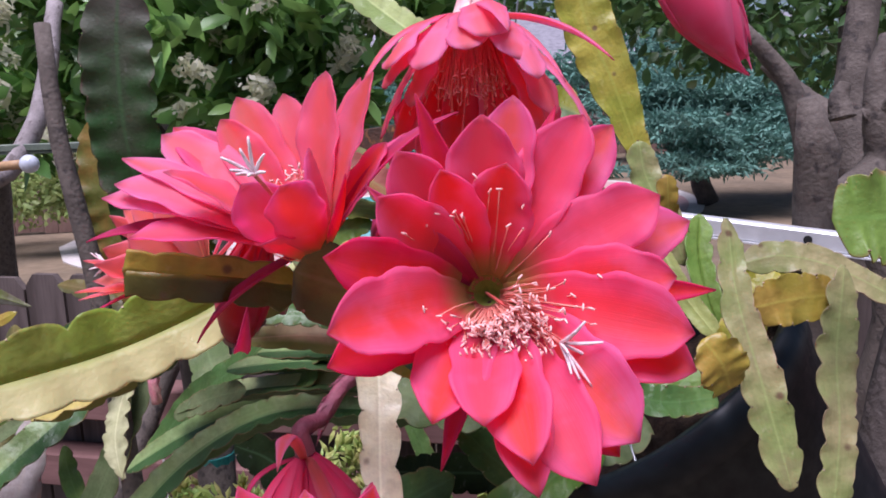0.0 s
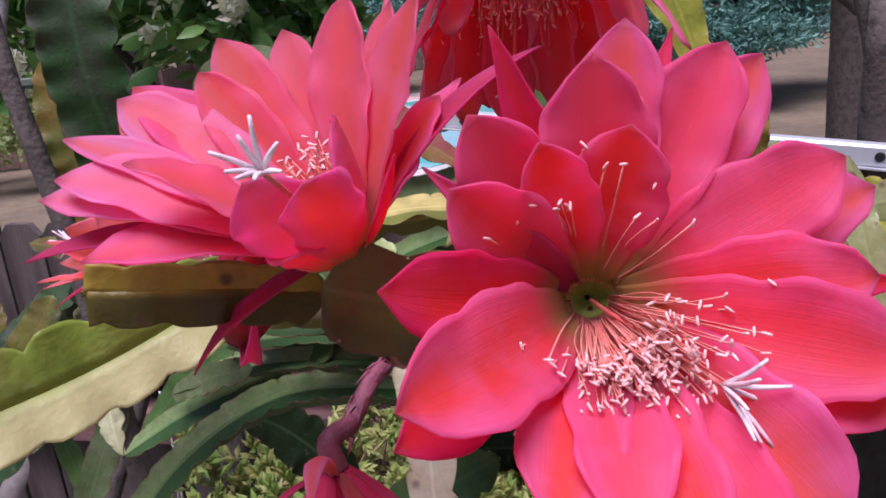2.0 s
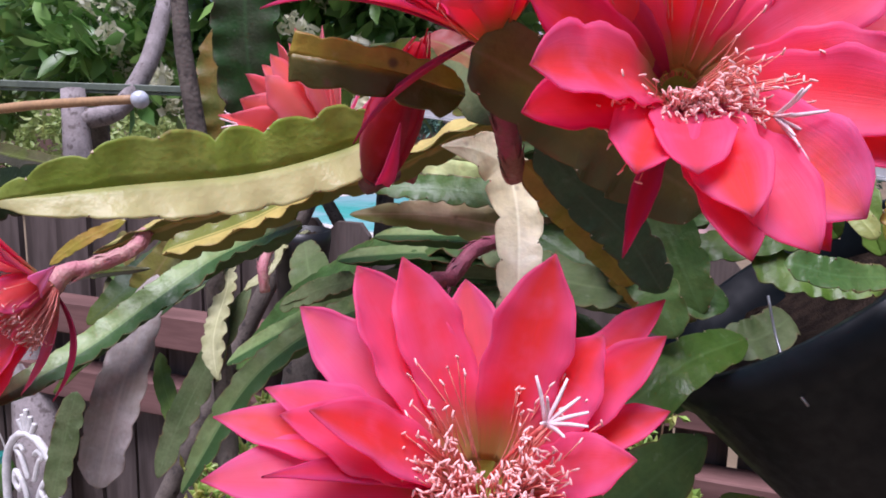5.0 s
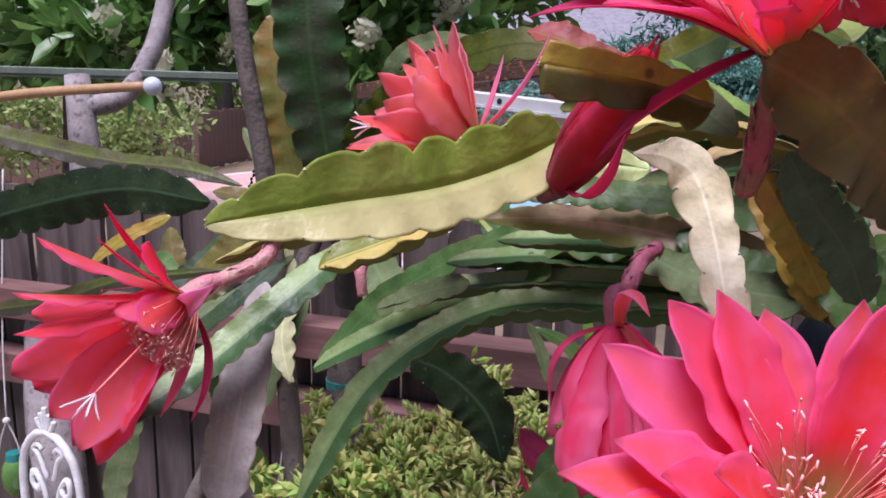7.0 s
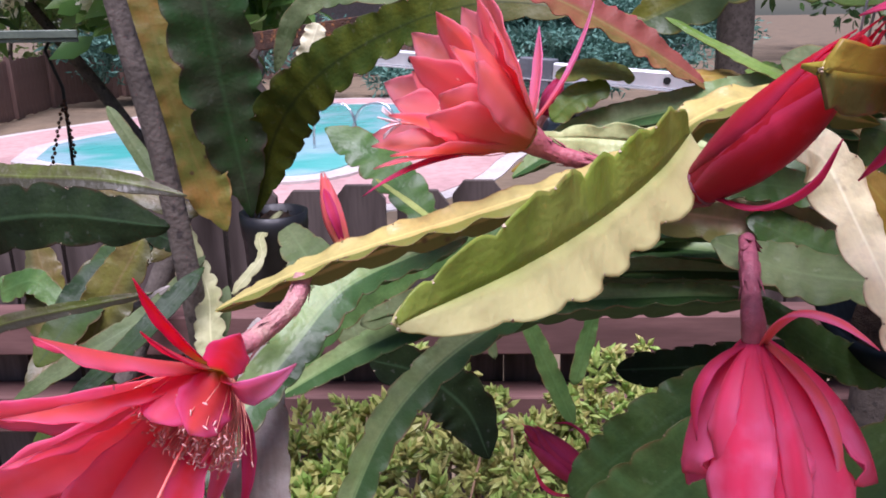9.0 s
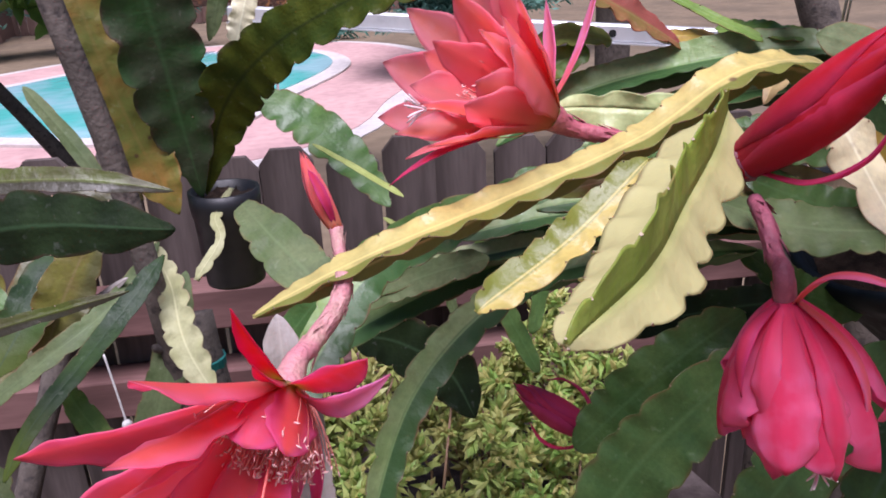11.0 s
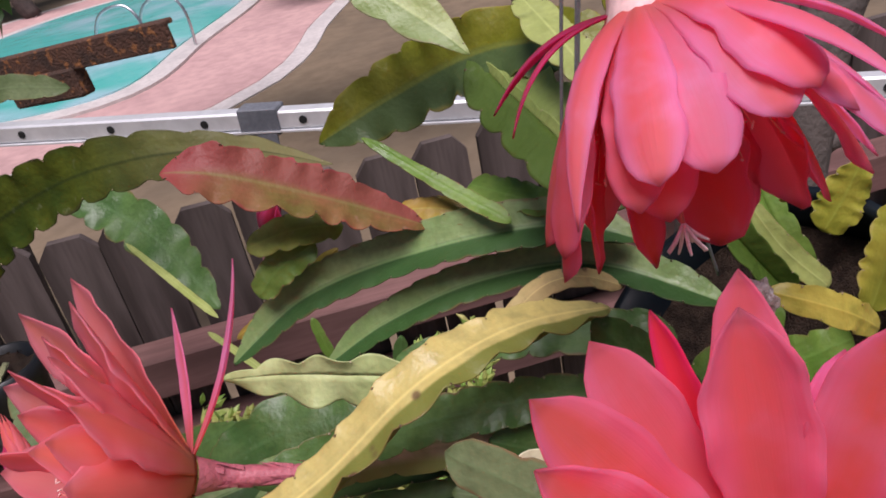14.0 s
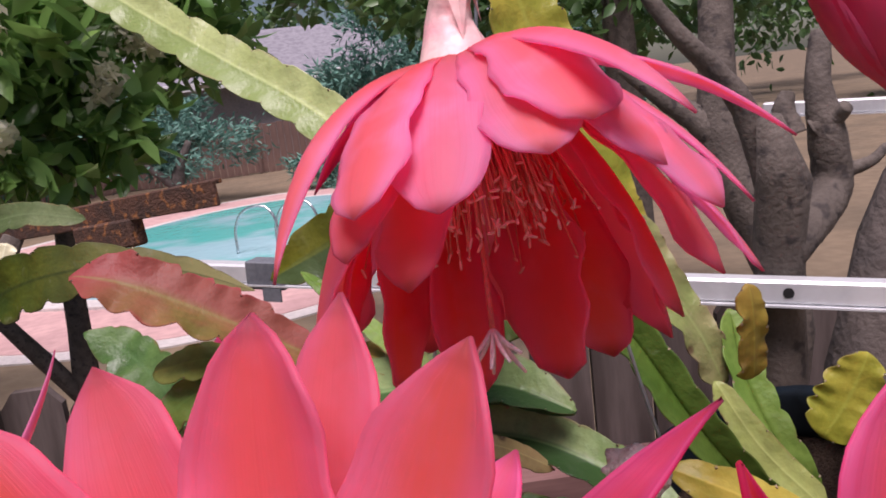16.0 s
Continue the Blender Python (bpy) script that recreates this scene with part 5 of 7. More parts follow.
# ---- hanging wires and a dried bloom ----
for wx, wy in ((0.025, 0.530), (0.040, 0.540), (0.050, 0.552)):
    cord([(wx - 0.010, wy, 1.535), (wx, wy, 1.625), (wx + 0.010, wy, 1.705), (wx + 0.034, wy, 1.90)], 0.0008, "thin galvanised wire holding a hanging pot", "pot_wire", WIRE, "wire")
cord([(0.110, 0.549, 1.549), (0.118, 0.545, 1.511), (0.127, 0.543, 1.477)], 0.0009, "bent galvanised wire over the pot", "pot_wire", WIRE, "wire")
cord([(0.114, 0.481, 1.419), (0.119, 0.472, 1.394), (0.123, 0.449, 1.374), (0.131, 0.443, 1.363)], 0.0009, "galvanised wire hooked over the pot rim", "pot_wire", WIRE, "wire")
bm = bmesh.new()
bmesh.ops.create_icosphere(bm, subdivisions=4, radius=0.0075)
for v in bm.verts:
    n3 = noise.noise(v.co * 170) * 0.55 + noise.noise(v.co * 420) * 0.3
    v.co *= 1 + n3
    v.co.x *= 1.25
ob = part("dried_bloom", bm, worn("dried_petal", (0.62, 0.55, 0.52), (0.32, 0.22, 0.19), (0.82, 0.78, 0.75), 0.85, 90.0, 0.8, 0.003), None, smooth=True)
ob.location = (0.060, 0.453, 1.538)
tagged(ob, "crumpled dry brown flower scrap on the stems", "dried flower")


# ---- the flowers ----
flower(
    (0.018, 0.321, 1.539), (-0.12, -0.93, 0.30), (0, 0, 1), [
        ((0.053, 0.351, 1.617), 0.012, 8, "point"), ((0.115, 0.315, 1.538), 0.016, 10, "point"), ((0.065, 0.274, 1.484), 0.020, 10, "scarlet"),
        ((-0.043, 0.263, 1.528), 0.023, 10, "scarlet"), ((0.105, 0.321, 1.567), 0.0264, 12, "pink"), ((0.095, 0.278, 1.516), 0.0264, 14, "coral"),
        ((0.032, 0.328, 1.622), 0.0264, 10, "pink"), ((0.075, 0.334, 1.608), 0.0253, 10, "pink"), ((-0.009, 0.311, 1.624), 0.014, 8, "point"),
        ((0.030, 0.244, 1.485), 0.0231, 14, "coral"), ((-0.017, 0.302, 1.602), 0.0275, 10, "coral"),
        ((0.061, 0.326, 1.613), 0.0286, 12, "coral"), ((0.017, 0.304, 1.615), 0.0308, 14, "coral"), ((0.089, 0.310, 1.580), 0.0308, 18, "coral"),
        ((0.091, 0.292, 1.550), 0.0297, 16, "coral"), ((0.093, 0.275, 1.532), 0.0330, 20, "coral"), ((0.068, 0.257, 1.498), 0.0374, 22, "pink"),
        ((0.050, 0.245, 1.488), 0.0297, 22, "coral"), ((0.028, 0.240, 1.499), 0.0264, 22, "coral"), ((0.012, 0.246, 1.511), 0.0275, 20, "coral"),
        ((-0.006, 0.252, 1.510), 0.0275, 20, "coral"), ((-0.041, 0.255, 1.543), 0.0330, 20, "coral"), ((-0.043, 0.270, 1.567), 0.025, 14, "scarlet"),
        ((-0.024, 0.287, 1.586), 0.0264, 10, "coral"), ((-0.000, 0.292, 1.595), 0.0231, 6, "coral"), ((0.026, 0.301, 1.596), 0.0275, 8, "coral"),
        ((-0.004, 0.279, 1.479), 0.010, -20, "strap"), ((-0.028, 0.299, 1.588), 0.012, 30, "strap"),
    ],
    "large open coral-red cactus flower with a fan of stamens", [(0.018, 0.355, 1.533), (0.012, 0.395, 1.50)], 0.0048, TUBE_DARK,
    520, 0.046, 160.0, 84.0, (0.043, 0.279, 1.529), 1.12, 0.0078, 3, tilts=(12, 42))

flower(
    (-0.056, 0.334, 1.559), (-0.42, -0.38, 0.82), (0, 1, 0), [
        ((-0.139, 0.338, 1.601), 0.016, 14, "blush"), ((-0.127, 0.356, 1.610), 0.026, 12, "blush"), ((-0.101, 0.361, 1.616), 0.020, 8, "skirt"),
        ((-0.095, 0.370, 1.626), 0.022, 10, "skirt"), ((-0.050, 0.356, 1.636), 0.024, 8, "skirt"), ((-0.074, 0.377, 1.627), 0.021, 8, "skirt"),
        ((-0.027, 0.334, 1.634), 0.021, 8, "skirt"), ((-0.036, 0.370, 1.633), 0.018, 6, "skirt"), ((-0.051, 0.384, 1.621), 0.009, 6, "scarlet"), ((-0.138, 0.325, 1.591), 0.024, 16, "blush"),
        ((-0.145, 0.327, 1.585), 0.020, 18, "blush"), ((-0.110, 0.306, 1.597), 0.026, 12, "skirt"), ((-0.128, 0.308, 1.570), 0.020, 20, "pink"),
        ((-0.074, 0.285, 1.593), 0.027, -14, "pink"), ((-0.059, 0.282, 1.592), 0.024, -10, "pink"), ((-0.053, 0.312, 1.604), 0.026, -10, "pink"), ((-0.023, 0.338, 1.604), 0.018, 6, "pink"),
        ((-0.015, 0.356, 1.607), 0.014, 8, "pink"), ((-0.151, 0.322, 1.574), 0.013, 16, "strap"), ((-0.122, 0.354, 1.513), 0.013, 10, "strap"),
        ((-0.037, 0.300, 1.594), 0.014, -10, "point"), ((0.005, 0.336, 1.620), 0.011, 14, "strap"), ((-0.071, 0.295, 1.568), 0.016, 20, "rose"),
        ((-0.123, 0.361, 1.613), 0.022, 10, "pink"),
    ],
    "coral-pink cactus flower opening upwards, white stigma star inside", [(-0.051, 0.351, 1.532), (-0.047, 0.372, 1.506), (-0.045, 0.386, 1.496)], 0.0056, TUBE_BROWN,
    60, 0.034, 20.0, 120.0, (-0.066, 0.274, 1.597), 0.8, 0.0075, 5, tilts=(6, 24))

flower(
    (-0.178, 0.553, 1.500), (-0.82, 0.0, 0.5), (0, 0, 1), [
        ((-0.195, 0.590, 1.585), 0.0282, 2, "salmon"), ((-0.214, 0.607, 1.566), 0.0309, 2, "salmon"), ((-0.237, 0.601, 1.536), 0.0309, 2, "salmon"),
        ((-0.251, 0.587, 1.520), 0.0323, 2, "salmon"), ((-0.267, 0.571, 1.496), 0.0242, 6, "salmon"), ((-0.269, 0.548, 1.487), 0.0175, 10, "salmon"),
        ((-0.226, 0.542, 1.553), 0.0323, -8, "salmon"), ((-0.243, 0.524, 1.518), 0.0323, -6, "salmon"), ((-0.217, 0.533, 1.560), 0.0296, -6, "salmon"),
        ((-0.207, 0.559, 1.580), 0.0269, -2, "salmon"), ((-0.226, 0.578, 1.571), 0.0282, 2, "salmon"), ((-0.245, 0.562, 1.547), 0.0282, 2, "salmon"), ((-0.260, 0.545, 1.517), 0.0282, 2, "salmon"), ((-0.262, 0.530, 1.497), 0.0228, 4, "salmon"),
        ((-0.196, 0.639, 1.574), 0.0269, 0, "salmon"), ((-0.248, 0.650, 1.526), 0.0323, 0, "salmon"), ((-0.259, 0.632, 1.494), 0.0296, 0, "salmon"),
        ((-0.227, 0.657, 1.558), 0.0296, 0, "salmon"), ((-0.275, 0.566, 1.472), 0.009, 14, "strap"), ((-0.125, 0.587, 1.578), 0.010, -16, "rosestrap"),
        ((-0.158, 0.594, 1.562), 0.010, -8, "rosestrap"), ((-0.236, 0.525, 1.529), 0.0336, -8, "salmon"), ((-0.217, 0.522, 1.545), 0.0325, -8, "salmon"), ((-0.205, 0.537, 1.568), 0.0291, -6, "salmon"),
    ],
    "half-open coral cactus flower seen from its side", [(-0.150, 0.548, 1.487), (-0.115, 0.535, 1.478)], 0.0044, TUBE_PINK,
    110, 0.052, 180.0, 200.0, (-0.250, 0.563, 1.510), 0.9, 0.009, 7, tilts=(3, 20))

flower(
    (-0.050, 0.262, 1.395), (0.0, -0.62, 0.78), (0, 0, 1), [
        ((-0.085, 0.283, 1.473), 0.026, 4, "coral"), ((-0.102, 0.281, 1.469), 0.034, 4, "coral"), ((-0.124, 0.281, 1.452), 0.028, 8, "pink"),
        ((-0.062, 0.299, 1.462), 0.026, 4, "pink"), ((-0.029, 0.266, 1.480), 0.030, 6, "coral"), ((-0.032, 0.288, 1.470), 0.022, 4, "pink"),
        ((0.014, 0.290, 1.460), 0.020, 6, "coral"), ((-0.011, 0.263, 1.453), 0.030, 8, "coral"), ((0.015, 0.269, 1.424), 0.018, 12, "coral"),
        ((-0.125, 0.242, 1.434), 0.026, 10, "pink"), ((-0.142, 0.238, 1.424), 0.022, 12, "pink"), ((-0.114, 0.223, 1.433), 0.026, 10, "coral"),
        ((-0.141, 0.224, 1.408), 0.026, 14, "pink"), ((-0.102, 0.214, 1.439), 0.024, 8, "coral"), ((-0.114, 0.213, 1.420), 0.012, 16, "strap"),
        ((-0.001, 0.238, 1.419), 0.024, 12, "coral"), ((0.012, 0.272, 1.451), 0.022, 8, "coral"),
        ((-0.035, 0.175, 1.385), 0.030, 22, "coral"), ((-0.085, 0.180, 1.382), 0.028, 22, "coral"), ((0.010, 0.190, 1.385), 0.028, 20, "coral"),
    ],
    "open coral-red cactus flower low among the stems", [(-0.045, 0.30, 1.365), (-0.03, 0.36, 1.36)], 0.0046, TUBE_DARK,
    430, 0.040, 178.0, 170.0, (-0.031, 0.238, 1.429), 1.1, 0.009, 9, tilts=(6, 40), shape=acute)

flower(
    (-0.357, 0.482, 1.401), (-0.50, -0.65, -0.50), (0, 0, 1), [
        ((-0.434, 0.424, 1.419), 0.0302, 8, "skirt"), ((-0.445, 0.438, 1.389), 0.0336, 8, "skirt"), ((-0.484, 0.490, 1.341), 0.0336, 8, "skirt"),
        ((-0.440, 0.458, 1.327), 0.0336, 8, "skirt"), ((-0.416, 0.446, 1.311), 0.0319, 10, "skirt"), ((-0.414, 0.463, 1.293), 0.0286, 10, "coral"), ((-0.385, 0.441, 1.326), 0.0235, 10, "coral"),
        ((-0.485, 0.522, 1.373), 0.0336, 8, "skirt"), ((-0.491, 0.525, 1.316), 0.0336, 8, "coral"), ((-0.451, 0.500, 1.286), 0.0319, 8, "coral"),
        ((-0.419, 0.428, 1.451), 0.028, 6, "skirt"), ((-0.382, 0.439, 1.403), 0.030, -14, "pink"), ((-0.3665, 0.435, 1.397), 0.026, -22, "pink"), ((-0.366, 0.450, 1.372), 0.0168, -18, "skirt"),
        ((-0.3795, 0.430, 1.471), 0.0125, 6, "point"), ((-0.376, 0.413, 1.455), 0.009, 6, "point"), ((-0.338, 0.392, 1.459), 0.017, 8, "coral"),
        ((-0.319, 0.431, 1.427), 0.014, 40, "rosestrap"), ((-0.370, 0.463, 1.329), 0.012, -24, "rosestrap"), ((-0.357, 0.472, 1.321), 0.010, -44, "strap"),
    ],
    "scarlet cactus flower hanging sideways with a white stigma", [(-0.340, 0.503, 1.410), (-0.318, 0.526, 1.420), (-0.312, 0.535, 1.432)], 0.0050, TUBE,
    420, 0.040, 160.0, 210.0, (-0.388, 0.420, 1.362), 1.2, 0.009, 11, tilts=(6, 34))

flower(
    (0.021, 0.471, 1.668), (-0.02, -0.30, -0.95), (0, -1, 0), [
        ((0.037, 0.449, 1.575), 0.042, -14, "skirt"), ((0.060, 0.464, 1.572), 0.032, -12, "skirt"), ((0.012, 0.457, 1.572), 0.030, -12, "skirt"),
        ((-0.009, 0.465, 1.575), 0.026, -12, "skirt"), ((-0.030, 0.456, 1.585), 0.021, -14, "skirt"), ((-0.034, 0.448, 1.600), 0.020, -18, "skirt"),
        ((0.063, 0.435, 1.586), 0.042, -16, "skirt"), ((0.045, 0.487, 1.580), 0.036, -12, "skirt"), ((0.075, 0.474, 1.592), 0.034, -14, "skirt"),
        ((0.005, 0.482, 1.580), 0.036, -12, "skirt"), ((-0.025, 0.474, 1.590), 0.032, -14, "skirt"),
        ((0.060, 0.406, 1.611), 0.024, -20, "skirt"), ((0.056, 0.418, 1.598), 0.026, -18, "skirt"), ((0.051, 0.393, 1.630), 0.017, -22, "blush"), ((0.084, 0.422, 1.604), 0.015, -18, "blush"),
        ((0.026, 0.401, 1.652), 0.027, -34, "blush"), ((0.016, 0.402, 1.646), 0.024, -30, "blush"), ((0.042, 0.400, 1.640), 0.022, -26, "blush"),
        ((-0.009, 0.404, 1.637), 0.0225, -26, "blush"), ((-0.026, 0.408, 1.638), 0.020, -24, "blush"), ((-0.028, 0.414, 1.628), 0.019, -20, "skirt"), ((-0.014, 0.418, 1.618), 0.022, -20, "skirt"),
        ((-0.043, 0.424, 1.624), 0.011, -34, "rosestrap"), ((-0.027, 0.478, 1.631), 0.006, -44, "strap"), ((0.095, 0.421, 1.639), 0.011, -26, "rosestrap"),
        ((0.035, 0.378, 1.652), 0.013, -26, "rosestrap"), ((0.066, 0.402, 1.628), 0.010, -22, "rosestrap"), ((-0.02, 0.505, 1.63), 0.009, -36, "strap"), ((0.075, 0.50, 1.63), 0.009, -36, "strap"),
    ],
    "hanging coral-pink cactus flower with reflexed sepals", [(0.022, 0.472, 1.690), (0.014, 0.476, 1.74), (0.012, 0.49, 1.80)], 0.0056, TUBE_PALE,
    150, 0.056, 0.0, 260.0, (0.013, 0.443, 1.597), 0.9, 0.0092, 13, tilts=(3, 26), shape=spoon, collar=0.005)


def limp(turn, reach, drop):
    """Tip of a limp petal round the drooping axis."""
    a = radians(turn)
    return (-0.080 + reach * math.cos(a), 0.436 + reach * math.sin(a), 1.408 - drop)


flower(
    (-0.090, 0.445, 1.408), (0.13, -0.12, -1.0), (0, -1, 0), [
        *[(limp(k * 40 + 12 + 9 * (k % 2), 0.040 + 0.006 * (k % 3), 0.070 + 0.007 * (k * 5 % 4)), 0.032, -22, "wilt") for k in range(9)],
        *[(limp(k * 60 + 30, 0.027 + 0.005 * (k % 2), 0.096 - 0.007 * (k * 2 % 3)), 0.028, -18, "wilt") for k in range(6)],
        *[(limp(k * 72 + 200, 0.017, 0.104 - 0.006 * (k % 2)), 0.024, -12, "crimson") for k in range(5)],
        (limp(205, 0.036, 0.068), 0.018, -48, "wilt"), (limp(262, 0.037, 0.090), 0.013, -40, "wilt"), (limp(300, 0.034, 0.076), 0.012, -44, "rosestrap"),
        ((-0.124, 0.432, 1.362), 0.010, -62, "strap"), ((-0.089, 0.366, 1.437), 0.010, -46, "rosestrap"),
    ],
    "wilting magenta-pink cactus flower hanging limp", [(-0.082, 0.463, 1.424), (-0.070, 0.486, 1.437), (-0.055, 0.512, 1.440)], 0.0048, TUBE_ROSE,
    0, 0.03, 0.0, 200.0, (-0.084, 0.412, 1.318), 0.8, 0.0064, 22, shape=spoon)


def closed_bud(points, radius, label, name_material, tip_open=0.0, straps=3, stem_material=None, stem=None, stem_radius=0.005, seed=1, count=9):
    """An unopened or wilting bloom: overlapping petals wrapped round a spindle, with loose sepals and a scaly tube."""
    rng = np.random.default_rng(seed)
    pts = [np.asarray(p, float) for p in points]
    root = empty("flower_bud", tuple(pts[0]), label, "flower bud", "buds of the hanging cactus")
    line = spline(pts, 18)
    t = unit(np.gradient(line, axis=0))
    a0 = unit(np.cross(t[0], (0.21, 0.97, 0.1)))
    s = np.linspace(0, 1, 19)
    girth = radius * (0.55 + 0.45 * np.sin(np.minimum(s / 0.42, 1) * math.pi / 2)) * np.where(s > 0.42, np.maximum(1 - (np.maximum(s - 0.42, 0) / 0.585) ** 1.7, 0.04) * (1 - tip_open) + tip_open, 1.0)
    v, f, uv = tube(line[:17], girth[:17] * 0.86, 12, 16)
    hang(mesh_object("bud_core", v, f, name_material, uvs=[(p[0] * 6, p[1]) for p in uv]), root)
    for i in range(count):
        w0 = 2 * math.pi * i / count + rng.uniform(-0.2, 0.2)
        end = 0.82 + 0.18 * rng.random()
        verts, uvs = [], []
        layer = 0.94 + 0.05 * (i % 3)
        for j in range(19):
            k = j / 18 * end
            g = np.interp(k, s, girth) * layer + 0.0004
            c = np.array([np.interp(k, s, line[:, q]) for q in range(3)])
            tt = unit(np.array([np.interp(k, s, t[:, q]) for q in range(3)]))
            a = unit(a0 - tt * (a0 @ tt))
            b = np.cross(tt, a)
            wide = (0.30 + 0.62 * math.sin(math.pi * min(j / 18 * 0.9 + 0.12, 1.0))) * (1 - (j / 18) ** 5)
            for q in (-1, -0.5, 0, 0.5, 1):
                w = w0 + q * wide * 1.1 + 0.5 * k
                verts.append(c + g * (1 + 0.06 * (1 - abs(q)) + 0.03 * rng.random() * (abs(q) > 0.9)) * (math.cos(w) * a + math.sin(w) * b))
                uvs.append((j / 18, (q + 1) / 2))
        faces = [(j * 5 + q, j * 5 + q + 1, j * 5 + q + 6, j * 5 + q + 5) for j in range(18) for q in range(4)]
        ob = hang(mesh_object("petal", verts, faces, name_material, uvs=uvs), root)
        sol = ob.modifiers.new("thickness", "SOLIDIFY")
        sol.thickness, sol.offset = 0.0006, 1.0
    for i in range(straps):
        w = 2 * math.pi * (i + 0.3) / max(straps, 1) + rng.uniform(-0.4, 0.4)
        a = a0
        b = np.cross(t[0], a)
        d = math.cos(w) * a + math.sin(w) * b
        p0 = line[1] + d * radius * 0.6
        ln = np.linalg.norm(line[-1] - line[0])
        pts2 = [p0, p0 + t[0] * ln * 0.18 + d * ln * 0.16, p0 + t[0] * ln * 0.42 + d * ln * 0.20, p0 + t[0] * ln * 0.60 + d * ln * 0.13]
        sp = spline(pts2, 18)
        tn = unit(np.gradient(sp, axis=0))
        sd = unit(np.cross(tn, d))
        nr = np.cross(sd, tn)
        v, f, uv = petal_mesh(lance, sp, nr, sd, 0.008, 0.4, 0.02, rng)
        ob = hang(mesh_object("sepal", v, f, SEPAL, uvs=uv), root)
        sol = ob.modifiers.new("thickness", "SOLIDIFY")
        sol.thickness, sol.offset = 0.0008, 0.0
    if stem:
        v, f, uv = tube([line[0] + t[0] * radius * 0.3, *[np.asarray(p, float) for p in stem]], [radius * 0.75, *[stem_radius] * len(stem)], 10, 14, 0.08, seed)
        tb = hang(mesh_object("flower_tube", v, f, stem_material or TUBE, uvs=uv), root)
        scales = []
        path = spline([line[0], *[np.asarray(p, float) for p in stem]], 12)
        for i in range(1, 12):
            d = unit(path[i - 1] - path[i])
            a = unit(np.cross(d, rng.normal(size=3)))
            bb = path[i] + a * stem_radius * 0.8
            e = bb + d * rng.uniform(0.007, 0.013) + a * rng.uniform(0.002, 0.005)
            ww = np.cross(d, a) * 0.0024
            scales.append(([bb - ww, bb + ww, e, bb + a * 0.0012], [(0, 1, 2), (0, 2, 3), (1, 3, 2)], [(0, 0), (0, 1), (1, 0.5), (0.3, 0.5)]))
        v, f, uv = join(scales)
        mesh_object("tube_scale", v, f, TUBESCALE if stem_material is None else stem_material, tb, uvs=uv, smooth=False)
    return root


closed_bud([(-0.126, 0.449, 1.488), (-0.111, 0.416, 1.522), (-0.090, 0.385, 1.567)], 0.0140, "closed scarlet cactus bud with curved magenta sepals", BUDRED, 0, 1, TUBE_DARK, [(-0.133, 0.463, 1.480), (-0.122, 0.487, 1.486)], 0.006, 21)
closed_bud([(-0.276, 0.712, 1.394), (-0.282, 0.738, 1.415), (-0.287, 0.770, 1.446)], 0.0074, "small closed pink cactus bud", SALMON, 0, 1, TUBE, [(-0.279, 0.693, 1.373), (-0.277, 0.692, 1.349)], 0.005, 23)
closed_bud([(-0.098, 0.616, 1.214), (-0.112, 0.662, 1.214), (-0.127, 0.716, 1.217)], 0.012, "small closed red cactus bud", SEPAL, 0, 2, TUBE, [(-0.085, 0.606, 1.205)], 0.005, 24)
closed_bud([(0.125, 0.443, 1.698), (0.146, 0.437, 1.669), (0.172, 0.429, 1.629)], 0.0165, "large closed rose-pink cactus bud hanging down", WILT, 0, 0, TUBE_PALE, [(0.123, 0.457, 1.719), (0.117, 0.474, 1.757)], 0.007, 25)

closed_bud([(-0.073, 0.824, 1.479), (-0.066, 0.820, 1.496), (-0.058, 0.817, 1.515)], 0.008, "slim closed magenta cactus bud behind a reddened stem", SEPAL, 0, 1, TUBE, [(-0.077, 0.829, 1.465), (-0.080, 0.825, 1.439)], 0.004, 26)

# ---- the flat stems ----
PLANT[0] = empty("hanging_cactus", (0.1, 0.5, 1.40), "large hanging orchid cactus with many flat scalloped stems", "cactus")
winged([(-0.288, 0.339, 1.479), (-0.239, 0.367, 1.485), (-0.189, 0.412, 1.489), (-0.150, 0.443, 1.500), (-0.124, 0.466, 1.512)],
       [((-0.02, -0.05, 1.0), 0.027, 0.47, 0.03, 0.10), ((0.22, -0.58, -0.78), 0.023, 0.60, 0.97, 0.14), ((-0.45, 0.80, -0.22), 0.031, 0.60, 0.97, 0.17)],
       TWOTONE, "broad pale-green three-winged cactus stem with scalloped edges", 7, 0.22, seed=1, ends=(0.34, 0.10))
pad([(-0.362, 0.548, 1.411), (-0.297, 0.536, 1.438), (-0.210, 0.530, 1.462), (-0.128, 0.525, 1.487), (-0.072, 0.522, 1.516), (-0.020, 0.526, 1.519), (0.04, 0.530, 1.502)], [0.020, 0.025, 0.026, 0.027, 0.030, 0.028, 0.03], (-0.05, -0.22, 1.0), YELLOW, "yellow spotted flat cactus stem bearing a flower", 14, 0.26, 14.0, seed=2, keel=1)
pad([(-0.154, 0.486, 1.486), (-0.207, 0.474, 1.454), (-0.266, 0.461, 1.431)], [0.018, 0.024, 0.020], (-0.2, -0.5, 0.8), HALFYELLOW, "short yellow-green cactus stem with dark spots", 6, 0.26, 18.0, seed=3, keel=1.1)
